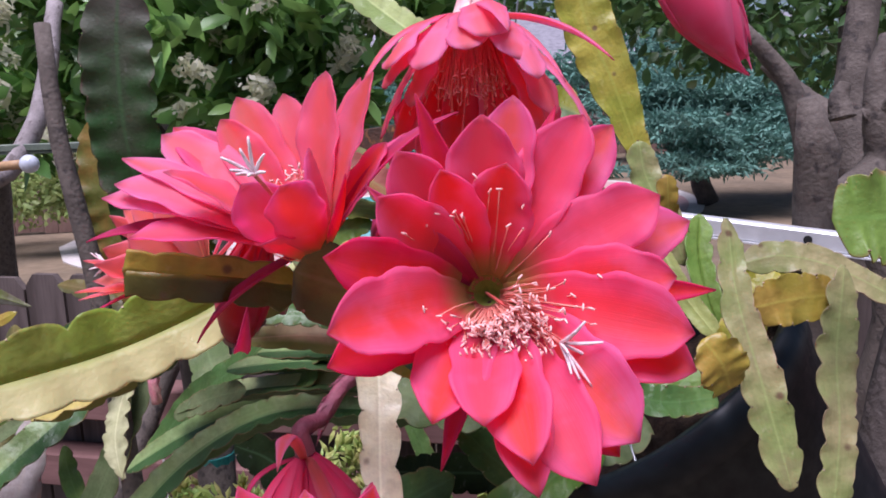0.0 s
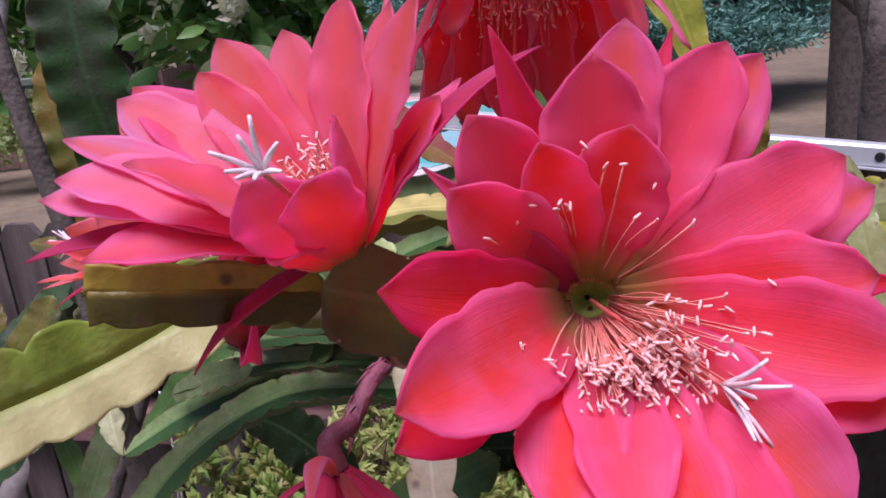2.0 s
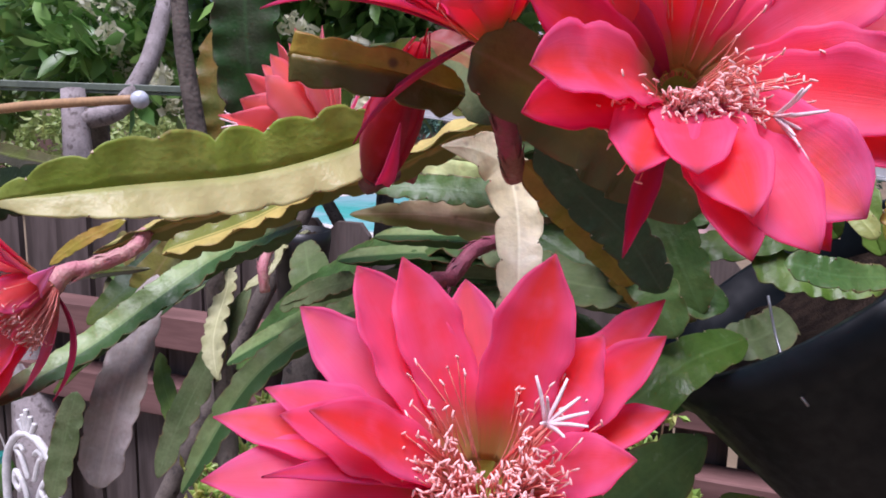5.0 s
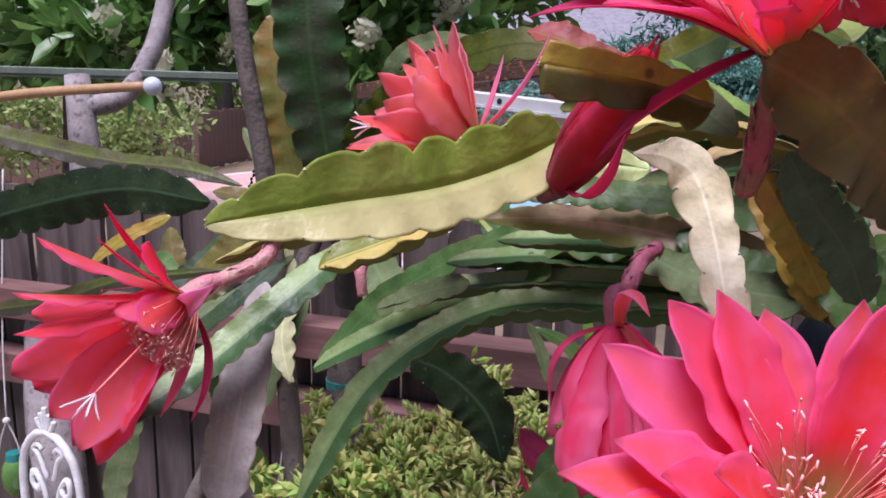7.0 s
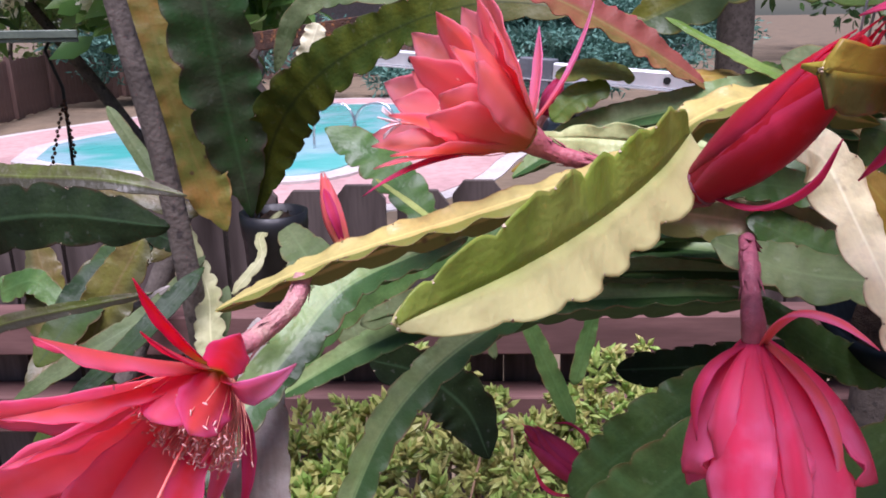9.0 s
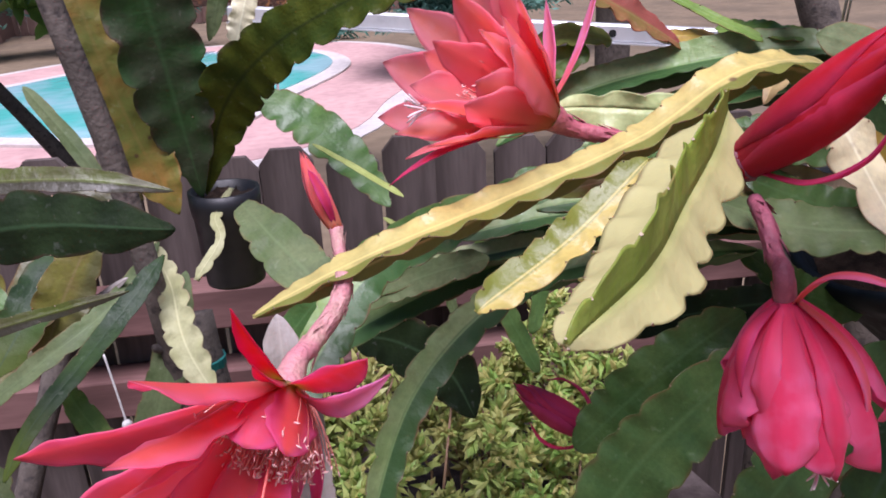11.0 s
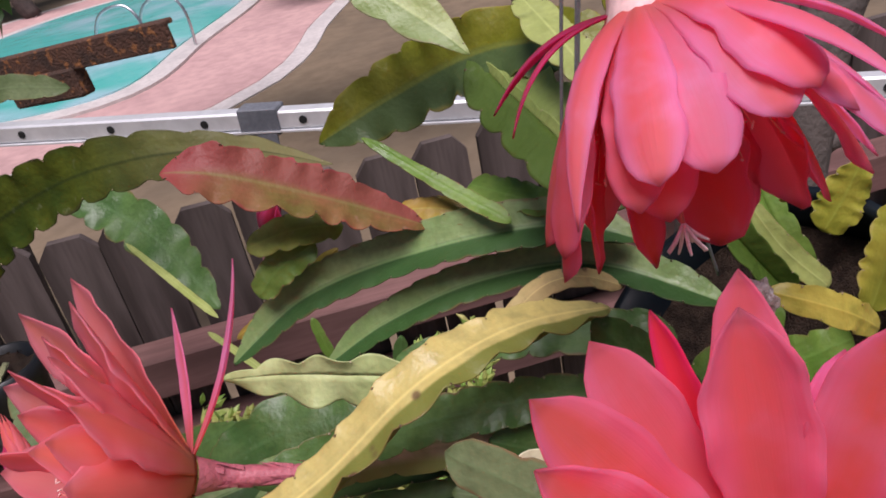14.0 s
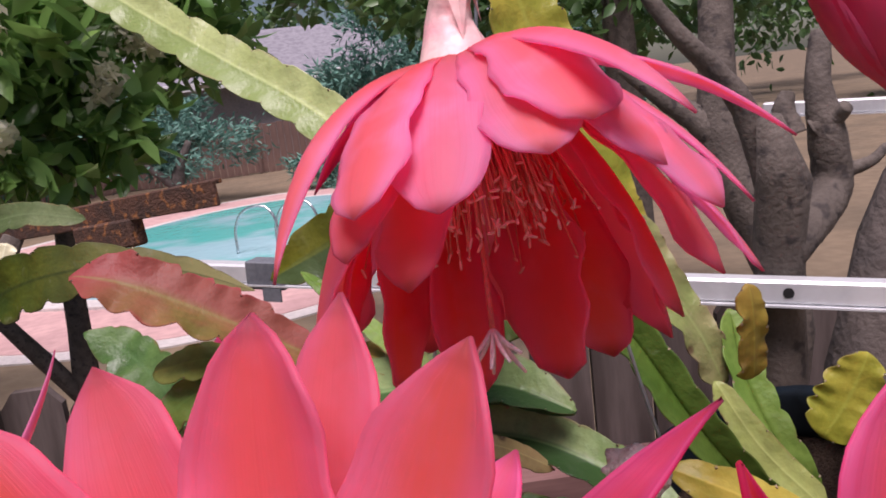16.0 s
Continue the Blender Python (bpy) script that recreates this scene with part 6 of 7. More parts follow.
pad([(-0.088, 0.444, 1.506), (-0.066, 0.456, 1.503), (-0.050, 0.460, 1.493), (-0.042, 0.445, 1.467), (-0.040, 0.418, 1.437), (-0.039, 0.394, 1.408), (-0.035, 0.372, 1.375), (-0.031, 0.356, 1.345)], [0.008, 0.024, 0.033, 0.029, 0.025, 0.024, 0.022, 0.018], (-0.1, -0.9, 0.3), BEIGE, "bleached beige cactus stem with reddish spots", 9, 0.24, 6.0, seed=4)
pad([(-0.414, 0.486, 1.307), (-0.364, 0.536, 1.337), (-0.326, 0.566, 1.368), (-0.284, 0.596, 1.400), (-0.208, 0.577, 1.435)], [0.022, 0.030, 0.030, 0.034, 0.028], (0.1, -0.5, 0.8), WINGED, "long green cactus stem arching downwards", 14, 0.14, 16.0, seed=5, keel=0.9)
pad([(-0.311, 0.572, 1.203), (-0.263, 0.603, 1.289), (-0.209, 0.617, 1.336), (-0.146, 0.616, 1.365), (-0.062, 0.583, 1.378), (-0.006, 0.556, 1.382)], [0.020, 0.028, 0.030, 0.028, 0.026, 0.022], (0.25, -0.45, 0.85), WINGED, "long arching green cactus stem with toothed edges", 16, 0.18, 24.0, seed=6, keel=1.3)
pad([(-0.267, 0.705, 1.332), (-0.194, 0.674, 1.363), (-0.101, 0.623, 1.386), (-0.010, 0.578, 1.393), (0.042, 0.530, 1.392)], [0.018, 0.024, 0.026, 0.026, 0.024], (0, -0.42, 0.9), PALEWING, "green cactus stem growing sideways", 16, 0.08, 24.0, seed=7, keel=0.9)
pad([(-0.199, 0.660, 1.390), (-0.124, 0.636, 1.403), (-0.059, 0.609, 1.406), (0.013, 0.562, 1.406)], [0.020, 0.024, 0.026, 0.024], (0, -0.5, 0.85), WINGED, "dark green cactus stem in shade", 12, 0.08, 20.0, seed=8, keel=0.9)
pad([(-0.169, 0.571, 1.445), (-0.109, 0.574, 1.446), (-0.051, 0.556, 1.442), (0.018, 0.526, 1.426), (0.077, 0.501, 1.395)], [0.012, 0.024, 0.034, 0.036, 0.028], (0.1, -0.9, 0.35), PINKISH, "pinkish-brown weathered cactus stem", 12, 0.13, 6.0, seed=9)
pad([(-0.155, 0.566, 1.468), (-0.092, 0.559, 1.467), (-0.025, 0.542, 1.464), (0.032, 0.522, 1.455)], [0.020, 0.024, 0.026, 0.024], (0, -0.75, 0.55), GREEN, "green cactus stem behind the flowers", 12, 0.16, 14.0, seed=10, keel=0.9)
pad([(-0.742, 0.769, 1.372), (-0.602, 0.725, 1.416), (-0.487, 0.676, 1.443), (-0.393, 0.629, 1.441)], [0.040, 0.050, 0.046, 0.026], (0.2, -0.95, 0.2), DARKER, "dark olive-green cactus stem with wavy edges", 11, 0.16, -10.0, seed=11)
pad([(-0.787, 0.834, 1.493), (-0.639, 0.796, 1.469), (-0.537, 0.758, 1.458), (-0.448, 0.722, 1.456), (-0.389, 0.702, 1.445)], [0.025, 0.025, 0.022, 0.018, 0.010], (0.1, -0.8, 0.5), OLIVEGREEN, "narrow olive-green cactus stem", 12, 0.12, 10.0, seed=12)

pad([(-0.157, 0.607, 1.422), (-0.098, 0.591, 1.427), (-0.034, 0.574, 1.427), (0.022, 0.543, 1.412)], [0.014, 0.022, 0.024, 0.020], (0, -0.5, 0.85), WINGED, "green winged stem in the tangle", 12, 0.08, 20.0, seed=120, keel=1.0)
pad([(0.002, 0.585, 1.373), (0.030, 0.560, 1.348), (0.064, 0.548, 1.328), (0.092, 0.538, 1.325)], [0.016, 0.030, 0.032, 0.02], (0, -0.8, 0.5), GREEN, "green stem in the shade of the flowers", 7, 0.12, 10.0, seed=121)
pad([(-0.005, 0.496, 1.484), (0.016, 0.481, 1.456), (0.033, 0.475, 1.426), (0.035, 0.471, 1.407)], [0.014, 0.030, 0.032, 0.012], (-0.2, -0.95, 0.1), OCHRE, "olive-yellow stem hanging beside the bleached one", 6, 0.12, 8.0, seed=122)
pad([(0.030, 0.532, 1.499), (0.049, 0.515, 1.465), (0.064, 0.499, 1.432), (0.079, 0.493, 1.401)], [0.018, 0.034, 0.036, 0.02], (-0.2, -0.95, 0.1), GREEN, "blue-green stem hanging beside the flowers", 6, 0.12, 8.0, seed=123)

# the potted plant on the post
PLANT[0] = empty("potted_cactus", (-0.318, 1.075, 1.31), "dark green orchid cactus in a small black pot", "cactus")
pad([(-0.358, 1.002, 1.351), (-0.372, 0.979, 1.471), (-0.384, 0.956, 1.585), (-0.382, 0.953, 1.702), (-0.367, 0.956, 1.802)], [0.020, 0.080, 0.086, 0.084, 0.05], (0.15, -1, 0.1), MAUVE, "broad upright dark green cactus stem", 12, 0.16, 8.0, seed=13)
pad([(-0.353, 1.012, 1.351), (-0.325, 0.985, 1.447), (-0.277, 0.905, 1.515), (-0.205, 0.835, 1.560), (-0.143, 0.778, 1.578), (-0.085, 0.745, 1.573), (-0.041, 0.690, 1.564)], [0.016, 0.064, 0.058, 0.046, 0.036, 0.022, 0.010], (0.1, -0.9, 0.35), OLIVEDARK, "long dark olive-edged stem bending over to one side", 17, 0.18, 8.0, seed=14)
pad([(-0.385, 0.980, 1.343), (-0.410, 0.988, 1.416), (-0.433, 0.995, 1.509), (-0.444, 1.006, 1.574), (-0.449, 1.017, 1.620)], [0.020, 0.064, 0.062, 0.054, 0.03], (0.1, -1, 0.1), RUST, "orange-rusted upright cactus stem", 10, 0.16, 8.0, seed=15)
pad([(-0.252, 1.335, 1.405), (-0.205, 1.310, 1.378), (-0.150, 1.220, 1.332), (-0.116, 1.105, 1.272)], [0.030, 0.064, 0.066, 0.024], (-0.2, -0.8, 0.6), GREEN, "dark green drooping cactus stem", 7, 0.2, 8.0, seed=16)
pad([(-0.324, 0.993, 1.347), (-0.296, 0.919, 1.316), (-0.270, 0.870, 1.285), (-0.253, 0.840, 1.237)], [0.022, 0.056, 0.054, 0.018], (-0.1, -0.8, 0.6), SAGE, "grey-green hanging cactus stem", 6, 0.14, 6.0, seed=17)
pad([(-0.429, 1.036, 1.326), (-0.507, 1.022, 1.307), (-0.547, 0.968, 1.261), (-0.592, 0.909, 1.202)], [0.020, 0.056, 0.056, 0.03], (-0.1, -0.8, 0.5), OLIVE, "olive cactus stem hanging down", 8, 0.15, 8.0, seed=20)
pad([(-0.410, 0.967, 1.321), (-0.458, 0.919, 1.282), (-0.529, 0.884, 1.249), (-0.593, 0.869, 1.215)], [0.012, 0.022, 0.022, 0.014], (-0.1, -0.7, 0.6), SAGE, "narrow grey-green hanging stem", 8, 0.15, 20.0, seed=21)
pad([(-0.389, 0.964, 1.285), (-0.422, 0.914, 1.202), (-0.454, 0.890, 1.128), (-0.479, 0.863, 1.054)], [0.02, 0.040, 0.042, 0.03], (-0.2, -0.9, 0.3), SAGE, "olive green hanging cactus stem", 8, 0.15, 8.0, seed=22)
pad([(-0.320, 1.090, 1.507), (-0.291, 1.084, 1.572), (-0.234, 1.056, 1.594), (-0.171, 1.022, 1.585)], [0.014, 0.026, 0.026, 0.02], (0, -0.9, 0.4), SAGE, "arching grey-green cactus stem", 8, 0.15, 15.0, seed=23)
pad([(-0.289, 1.107, 1.499), (-0.278, 1.114, 1.528), (-0.264, 1.122, 1.563)], [0.026, 0.030, 0.026], (0, -1, 0.2), BEIGE, "short bleached upright stem", 5, 0.2, 4.0, seed=24)
pad([(-0.447, 1.054, 1.346), (-0.481, 1.091, 1.407), (-0.523, 1.128, 1.471)], [0.016, 0.020, 0.014], (0, -1, 0.2), SAGE, "slim grey-green upright stem", 5, 0.1, 4.0, seed=25)
pad([(-0.550, 1.067, 1.385), (-0.487, 1.043, 1.378), (-0.418, 1.015, 1.355)], [0.014, 0.032, 0.02], (0, -0.8, 0.6), OLIVE, "small olive cactus stem", 5, 0.15, 8.0, seed=26)

pad([(-0.432, 1.022, 1.343), (-0.419, 0.975, 1.316), (-0.405, 0.928, 1.287), (-0.403, 0.887, 1.254), (-0.397, 0.860, 1.234), (-0.381, 0.829, 1.203)], [0.014, 0.018, 0.028, 0.036, 0.034, 0.016], (-0.3, -0.8, 0.5), BONE, "gnarled pale woody old cactus stem", 11, 0.30, 18.0, seed=18, keel=0.7, thick=0.006)
pad([(-0.325, 1.019, 1.353), (-0.349, 0.977, 1.334), (-0.349, 0.949, 1.319), (-0.381, 0.921, 1.289)], [0.008, 0.013, 0.012, 0.014], (-0.3, -0.8, 0.5), BONE, "gnarled pale woody old cactus stem", 6, 0.30, 18.0, seed=19, keel=0.7, thick=0.005)
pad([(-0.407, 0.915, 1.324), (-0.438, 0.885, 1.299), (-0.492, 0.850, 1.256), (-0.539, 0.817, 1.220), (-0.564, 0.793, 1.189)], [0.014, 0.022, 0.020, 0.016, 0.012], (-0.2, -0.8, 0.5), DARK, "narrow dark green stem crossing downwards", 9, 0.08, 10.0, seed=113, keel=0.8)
pad([(-0.528, 0.942, 1.247), (-0.487, 0.935, 1.275), (-0.444, 0.926, 1.303)], [0.006, 0.010, 0.006], (-0.2, -0.8, 0.5), GREY, "thin dead tan stem", 5, 0.08, 10.0, seed=114)
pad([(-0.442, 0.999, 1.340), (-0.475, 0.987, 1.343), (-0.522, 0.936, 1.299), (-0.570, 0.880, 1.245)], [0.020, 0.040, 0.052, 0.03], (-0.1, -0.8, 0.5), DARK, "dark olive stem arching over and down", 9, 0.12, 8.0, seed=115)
pad([(-0.471, 0.988, 1.348), (-0.447, 0.965, 1.343), (-0.427, 0.954, 1.337)], [0.020, 0.028, 0.020], (-0.1, -0.8, 0.5), DARKER, "stubby dark green stem", 4, 0.12, 8.0, seed=116)
pad([(-0.598, 1.029, 1.339), (-0.586, 1.002, 1.293), (-0.591, 0.975, 1.237)], [0.02, 0.045, 0.03], (-0.1, -1, 0.2), OLIVE, "olive stem hanging in the shade", 6, 0.1, 8.0, seed=117)
pad([(-0.536, 0.919, 1.230), (-0.507, 0.920, 1.289), (-0.465, 0.932, 1.356)], [0.02, 0.052, 0.03], (-0.1, -1, 0.2), OLIVE, "broad olive-brown stem leaning behind the flower", 7, 0.1, 8.0, seed=118)

# stems reaching over from the pot behind
PLANT[0] = empty("hanging_cactus", (0.2, 0.56, 1.39), "orchid cactus with glossy green stems in the large pot", "cactus")
pad([(0.002, 0.664, 1.512), (-0.035, 0.675, 1.536), (-0.075, 0.688, 1.560), (-0.110, 0.700, 1.578), (-0.137, 0.711, 1.586)], [0.012, 0.032, 0.041, 0.039, 0.022], (-0.1, -0.55, 0.8), REDLEAF, "reddish flat cactus stem with scalloped edges", 8, 0.2, 18.0, seed=30)
pad([(-0.028, 0.762, 1.553), (0.017, 0.735, 1.576), (0.062, 0.673, 1.607), (0.091, 0.617, 1.614), (0.112, 0.590, 1.604)], [0.020, 0.050, 0.050, 0.040, 0.02], (-0.25, -0.8, 0.5), OLIVEFACE, "broad olive-green cactus stem with a paler lower half", 8, 0.2, 10.0, seed=31)
pad([(-0.150, 0.868, 1.796), (-0.107, 0.826, 1.758), (-0.065, 0.783, 1.721), (-0.031, 0.743, 1.692), (0.005, 0.703, 1.662), (0.032, 0.664, 1.631), (0.042, 0.646, 1.616)], [0.022, 0.028, 0.030, 0.031, 0.031, 0.026, 0.012], (-0.2, -0.9, 0.35), LIMEWING, "pale yellow-green cactus stem pointing upwards", 11, 0.15, 14.0, seed=32)
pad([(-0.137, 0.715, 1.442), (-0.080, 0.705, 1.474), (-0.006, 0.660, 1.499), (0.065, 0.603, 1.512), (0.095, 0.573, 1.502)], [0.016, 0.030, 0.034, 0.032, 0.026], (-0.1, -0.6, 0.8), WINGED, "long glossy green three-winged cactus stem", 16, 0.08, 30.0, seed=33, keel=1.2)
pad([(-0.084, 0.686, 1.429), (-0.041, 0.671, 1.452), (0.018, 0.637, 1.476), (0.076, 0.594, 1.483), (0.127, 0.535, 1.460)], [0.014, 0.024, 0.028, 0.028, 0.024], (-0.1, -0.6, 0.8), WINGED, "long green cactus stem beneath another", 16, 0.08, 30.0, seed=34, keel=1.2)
winged([(-0.148, 0.637, 1.486), (-0.115, 0.612, 1.488), (-0.085, 0.588, 1.487), (-0.053, 0.562, 1.485)], [((-0.2, 0.3, 1.0), 0.012, 0.45, 0.03, 0.3), ((0.3, -0.5, -0.6), 0.019, 0.55, 0.97, 0.3)],
       CREAM, "pale folded cactus stem", 4, 0.35, seed=35, ends=(0.5, 0.2))
pad([(-0.183, 0.679, 1.392), (-0.128, 0.658, 1.415), (-0.078, 0.630, 1.421), (-0.032, 0.601, 1.425)], [0.030, 0.050, 0.052, 0.03], (-0.1, -0.6, 0.8), GREEN, "broad green cactus stem", 6, 0.2, 6.0, seed=36)
winged([(0.062, 0.680, 1.606), (0.058, 0.645, 1.594), (0.051, 0.600, 1.588), (0.044, 0.552, 1.582), (0.050, 0.510, 1.570)],
       [((-0.75, -0.30, -0.45), 0.024, 0.62, 0.97, 0.10), ((0.75, -0.1, 0.45), 0.026, 0.40, 0.05, 0.12), ((0.1, -0.6, 0.6), 0.007, 0.40, 0.20, 0.05)],
       RIBBED, "green winged cactus stem with a pale raised rib", 5, 0.22, seed=47, ends=(0.2, 0.1))
pad([(0.075, 0.640, 1.640), (0.066, 0.595, 1.628), (0.058, 0.550, 1.612)], [0.016, 0.026, 0.018], (-0.2, -0.8, 0.5), LIME, "pale lime stem tip behind the hanging flower", 4, 0.2, 10.0, seed=48)
pad([(-0.012, 0.714, 1.565), (0.013, 0.665, 1.540), (0.037, 0.618, 1.519)], [0.006, 0.011, 0.014], (-0.1, -0.6, 0.8), BRIGHT, "slender young cactus stem", 7, 0.1, 20.0, seed=37)
pad([(-0.105, 0.708, 1.522), (-0.075, 0.700, 1.526), (-0.044, 0.694, 1.520)], [0.018, 0.027, 0.018], (-0.1, -0.5, 0.8), YOUNG, "short rounded lime-green stem", 4, 0.15, 8.0, seed=38)
pad([(-0.108, 0.706, 1.488), (-0.090, 0.702, 1.504), (-0.064, 0.696, 1.515)], [0.016, 0.024, 0.018], (-0.1, -0.8, 0.5), BRIGHT, "short green cactus stem", 4, 0.15, 8.0, seed=39)
pad([(-0.128, 0.747, 1.440), (-0.083, 0.723, 1.471), (-0.047, 0.712, 1.497)], [0.008, 0.014, 0.01], (-0.1, -0.6, 0.8), OCHRE, "thin ochre cactus stem", 6, 0.15, 8.0, seed=40)
pad([(-0.022, 0.548, 1.490), (-0.010, 0.555, 1.499), (0.023, 0.568, 1.503), (0.050, 0.572, 1.496), (0.080, 0.572, 1.476)], [0.007, 0.011, 0.013, 0.013, 0.010], (-0.1, -0.6, 0.8), TAN, "curved tan-yellow cactus stem", 8, 0.10, 8.0, seed=41)
pad([(-0.050, 0.635, 1.448), (-0.003, 0.607, 1.454), (0.039, 0.576, 1.460), (0.088, 0.535, 1.455)], [0.016, 0.026, 0.030, 0.03], (-0.1, -0.6, 0.8), GREEN, "green cactus stem in the tangle", 8, 0.15, 16.0, seed=42, keel=0.9)
pad([(-0.010, 0.686, 1.520), (0.013, 0.665, 1.520), (0.029, 0.643, 1.514)], [0.012, 0.020, 0.012], (-0.1, -0.6, 0.8), OCHRE, "small yellow cactus stem", 4, 0.15, 8.0, seed=43)
pad([(0.038, 0.671, 1.526), (0.050, 0.640, 1.524), (0.068, 0.607, 1.520)], [0.022, 0.026, 0.020], (-0.1, -0.6, 0.8), BRIGHT, "short bright green cactus stem", 5, 0.15, 12.0, seed=44)

pad([(-0.189, 1.231, 1.342), (-0.160, 1.130, 1.330), (-0.125, 1.013, 1.313)], [0.006, 0.009, 0.009], (-0.1, -0.6, 0.8), LIME, "thin young green sprout", 6, 0.06, 20.0, seed=45)
pad([(-0.140, 1.060, 1.275), (-0.118, 1.010, 1.262), (-0.098, 0.960, 1.250)], [0.006, 0.009, 0.008], (-0.1, -0.6, 0.8), LIME, "thin young green sprout", 5, 0.06, 20.0, seed=46)

# round the large hanging pot
PLANT[0] = empty("hanging_cactus", (0.25, 0.54, 1.39), "weathered yellow-green orchid cactus hanging over the pot", "cactus")
pad([(0.113, 0.658, 1.761), (0.119, 0.644, 1.689), (0.142, 0.633, 1.629), (0.157, 0.624, 1.584), (0.173, 0.615, 1.534)], [0.046, 0.046, 0.040, 0.024, 0.02], (0.1, -1, 0.15), SPINY, "tall yellow-green cactus stem standing upright", 9, 0.14, 12.0, seed=50)
pad([(0.158, 0.614, 1.585), (0.162, 0.609, 1.558), (0.178, 0.592, 1.519), (0.188, 0.586, 1.488)], [0.024, 0.026, 0.024, 0.02], (0.1, -1, 0.15), PALEGREEN, "knobbly pale stem base", 5, 0.2, 14.0, seed=51)
pad([(0.153, 0.519, 1.567), (0.153, 0.517, 1.553), (0.155, 0.521, 1.523)], [0.014, 0.016, 0.016], (0.1, -1, 0.15), OCHRE, "short yellow-green stem tip", 4, 0.25, 10.0, seed=52)
pad([(0.170, 0.454, 1.546), (0.166, 0.426, 1.507), (0.175, 0.407, 1.459), (0.186, 0.387, 1.404)], [0.014, 0.020, 0.026, 0.022], (0.1, -1, 0.1), PALEGREEN, "long pale hanging cactus stem with worn edges", 8, 0.20, 14.0, seed=53, keel=0.8)
pad([(0.239, 0.448, 1.516), (0.227, 0.429, 1.469), (0.222, 0.411, 1.428), (0.211, 0.392, 1.380)], [0.018, 0.026, 0.022, 0.022], (0.1, -1, 0.1), PALEGREEN, "pale hanging cactus stem with worn margins", 8, 0.22, 14.0, seed=54, keel=0.8)
pad([(0.184, 0.444, 1.493), (0.207, 0.445, 1.497), (0.235, 0.445, 1.499)], [0.024, 0.032, 0.022], (0.1, -1, 0.2), OCHRE, "yellowed cactus stem with brown scars", 5, 0.14, 10.0, seed=55)
pad([(0.185, 0.468, 1.514), (0.210, 0.469, 1.518), (0.242, 0.468, 1.510), (0.287, 0.463, 1.486)], [0.018, 0.022, 0.022, 0.016], (0.1, -0.8, 0.5), PALEGREEN, "worn pale cactus stem", 7, 0.14, 10.0, seed=56)
pad([(0.203, 0.394, 1.553), (0.223, 0.395, 1.553), (0.258, 0.394, 1.551)], [0.034, 0.050, 0.046], (0.0, -0.9, 0.3), BRIGHT, "broad glossy green cactus stem with red margin", 5, 0.14, 10.0, seed=57)
pad([(0.133, 0.383, 1.494), (0.142, 0.381, 1.482), (0.150, 0.388, 1.464)], [0.020, 0.030, 0.02], (0.0, -0.9, 0.3), OCHRE, "small olive stem by the pot", 4, 0.2, 10.0, seed=58)
pad([(0.099, 0.416, 1.452), (0.125, 0.415, 1.446), (0.158, 0.425, 1.444)], [0.018, 0.020, 0.014], (0.0, -0.7, 0.6), GREEN, "green stem above the pot rim", 6, 0.12, 20.0, seed=59)
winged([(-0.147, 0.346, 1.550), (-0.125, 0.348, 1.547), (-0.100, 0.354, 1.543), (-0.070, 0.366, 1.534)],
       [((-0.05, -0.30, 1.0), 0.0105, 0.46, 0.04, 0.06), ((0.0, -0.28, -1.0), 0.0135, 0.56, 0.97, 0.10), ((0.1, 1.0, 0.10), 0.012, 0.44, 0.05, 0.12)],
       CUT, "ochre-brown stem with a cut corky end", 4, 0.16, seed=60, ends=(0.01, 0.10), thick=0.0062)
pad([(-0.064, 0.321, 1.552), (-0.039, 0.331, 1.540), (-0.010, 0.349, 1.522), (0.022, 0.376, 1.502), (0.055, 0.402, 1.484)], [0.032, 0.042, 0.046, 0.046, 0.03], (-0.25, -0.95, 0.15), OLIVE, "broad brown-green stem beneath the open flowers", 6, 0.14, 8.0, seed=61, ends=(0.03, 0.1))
pad([(-0.035, 0.366, 1.515), (-0.010, 0.392, 1.488), (0.019, 0.416, 1.460), (0.042, 0.436, 1.428)], [0.020, 0.026, 0.028, 0.02], (-0.3, -0.9, 0.2), SHADEGREEN, "blue-green cactus stem hanging behind the flowers, shade in its colour", 7, 0.16, 8.0, seed=62)
pad([(-0.041, 0.376, 1.504), (-0.016, 0.406, 1.478), (0.009, 0.438, 1.451), (0.030, 0.458, 1.424)], [0.016, 0.022, 0.022, 0.012], (-0.3, -0.9, 0.2), OCHRE, "narrow yellow-brown stem", 7, 0.15, 10.0, seed=63)
pad([(-0.092, 0.446, 1.548), (-0.073, 0.418, 1.539), (-0.055, 0.374, 1.521)], [0.016, 0.022, 0.018], (-0.3, -0.8, 0.4), SAGE, "grey-green blunt stem tip", 3, 0.12, 10.0, seed=76, ends=(0.1, 0.2))
pad([(0.018, 0.469, 1.463), (0.035, 0.456, 1.435), (0.053, 0.442, 1.400)], [0.024, 0.030, 0.022], (-0.2, -0.9, 0.2), GREEN, "blue-green cactus stem", 5, 0.14, 12.0, seed=64)
pad([(-0.036, 0.543, 1.444), (0.003, 0.523, 1.426), (0.039, 0.504, 1.417), (0.096, 0.498, 1.407)], [0.024, 0.030, 0.032, 0.026], (-0.1, -0.8, 0.4), GREEN, "broad green cactus stem towards the pot", 9, 0.14, 10.0, seed=65)
pad([(0.004, 0.408, 1.350), (0.026, 0.423, 1.365), (0.064, 0.450, 1.384), (0.102, 0.475, 1.392)], [0.030, 0.038, 0.030, 0.020], (-0.1, -0.8, 0.5), MIDGREEN, "broad green cactus stem over the pot edge", 6, 0.10, 8.0, seed=66)
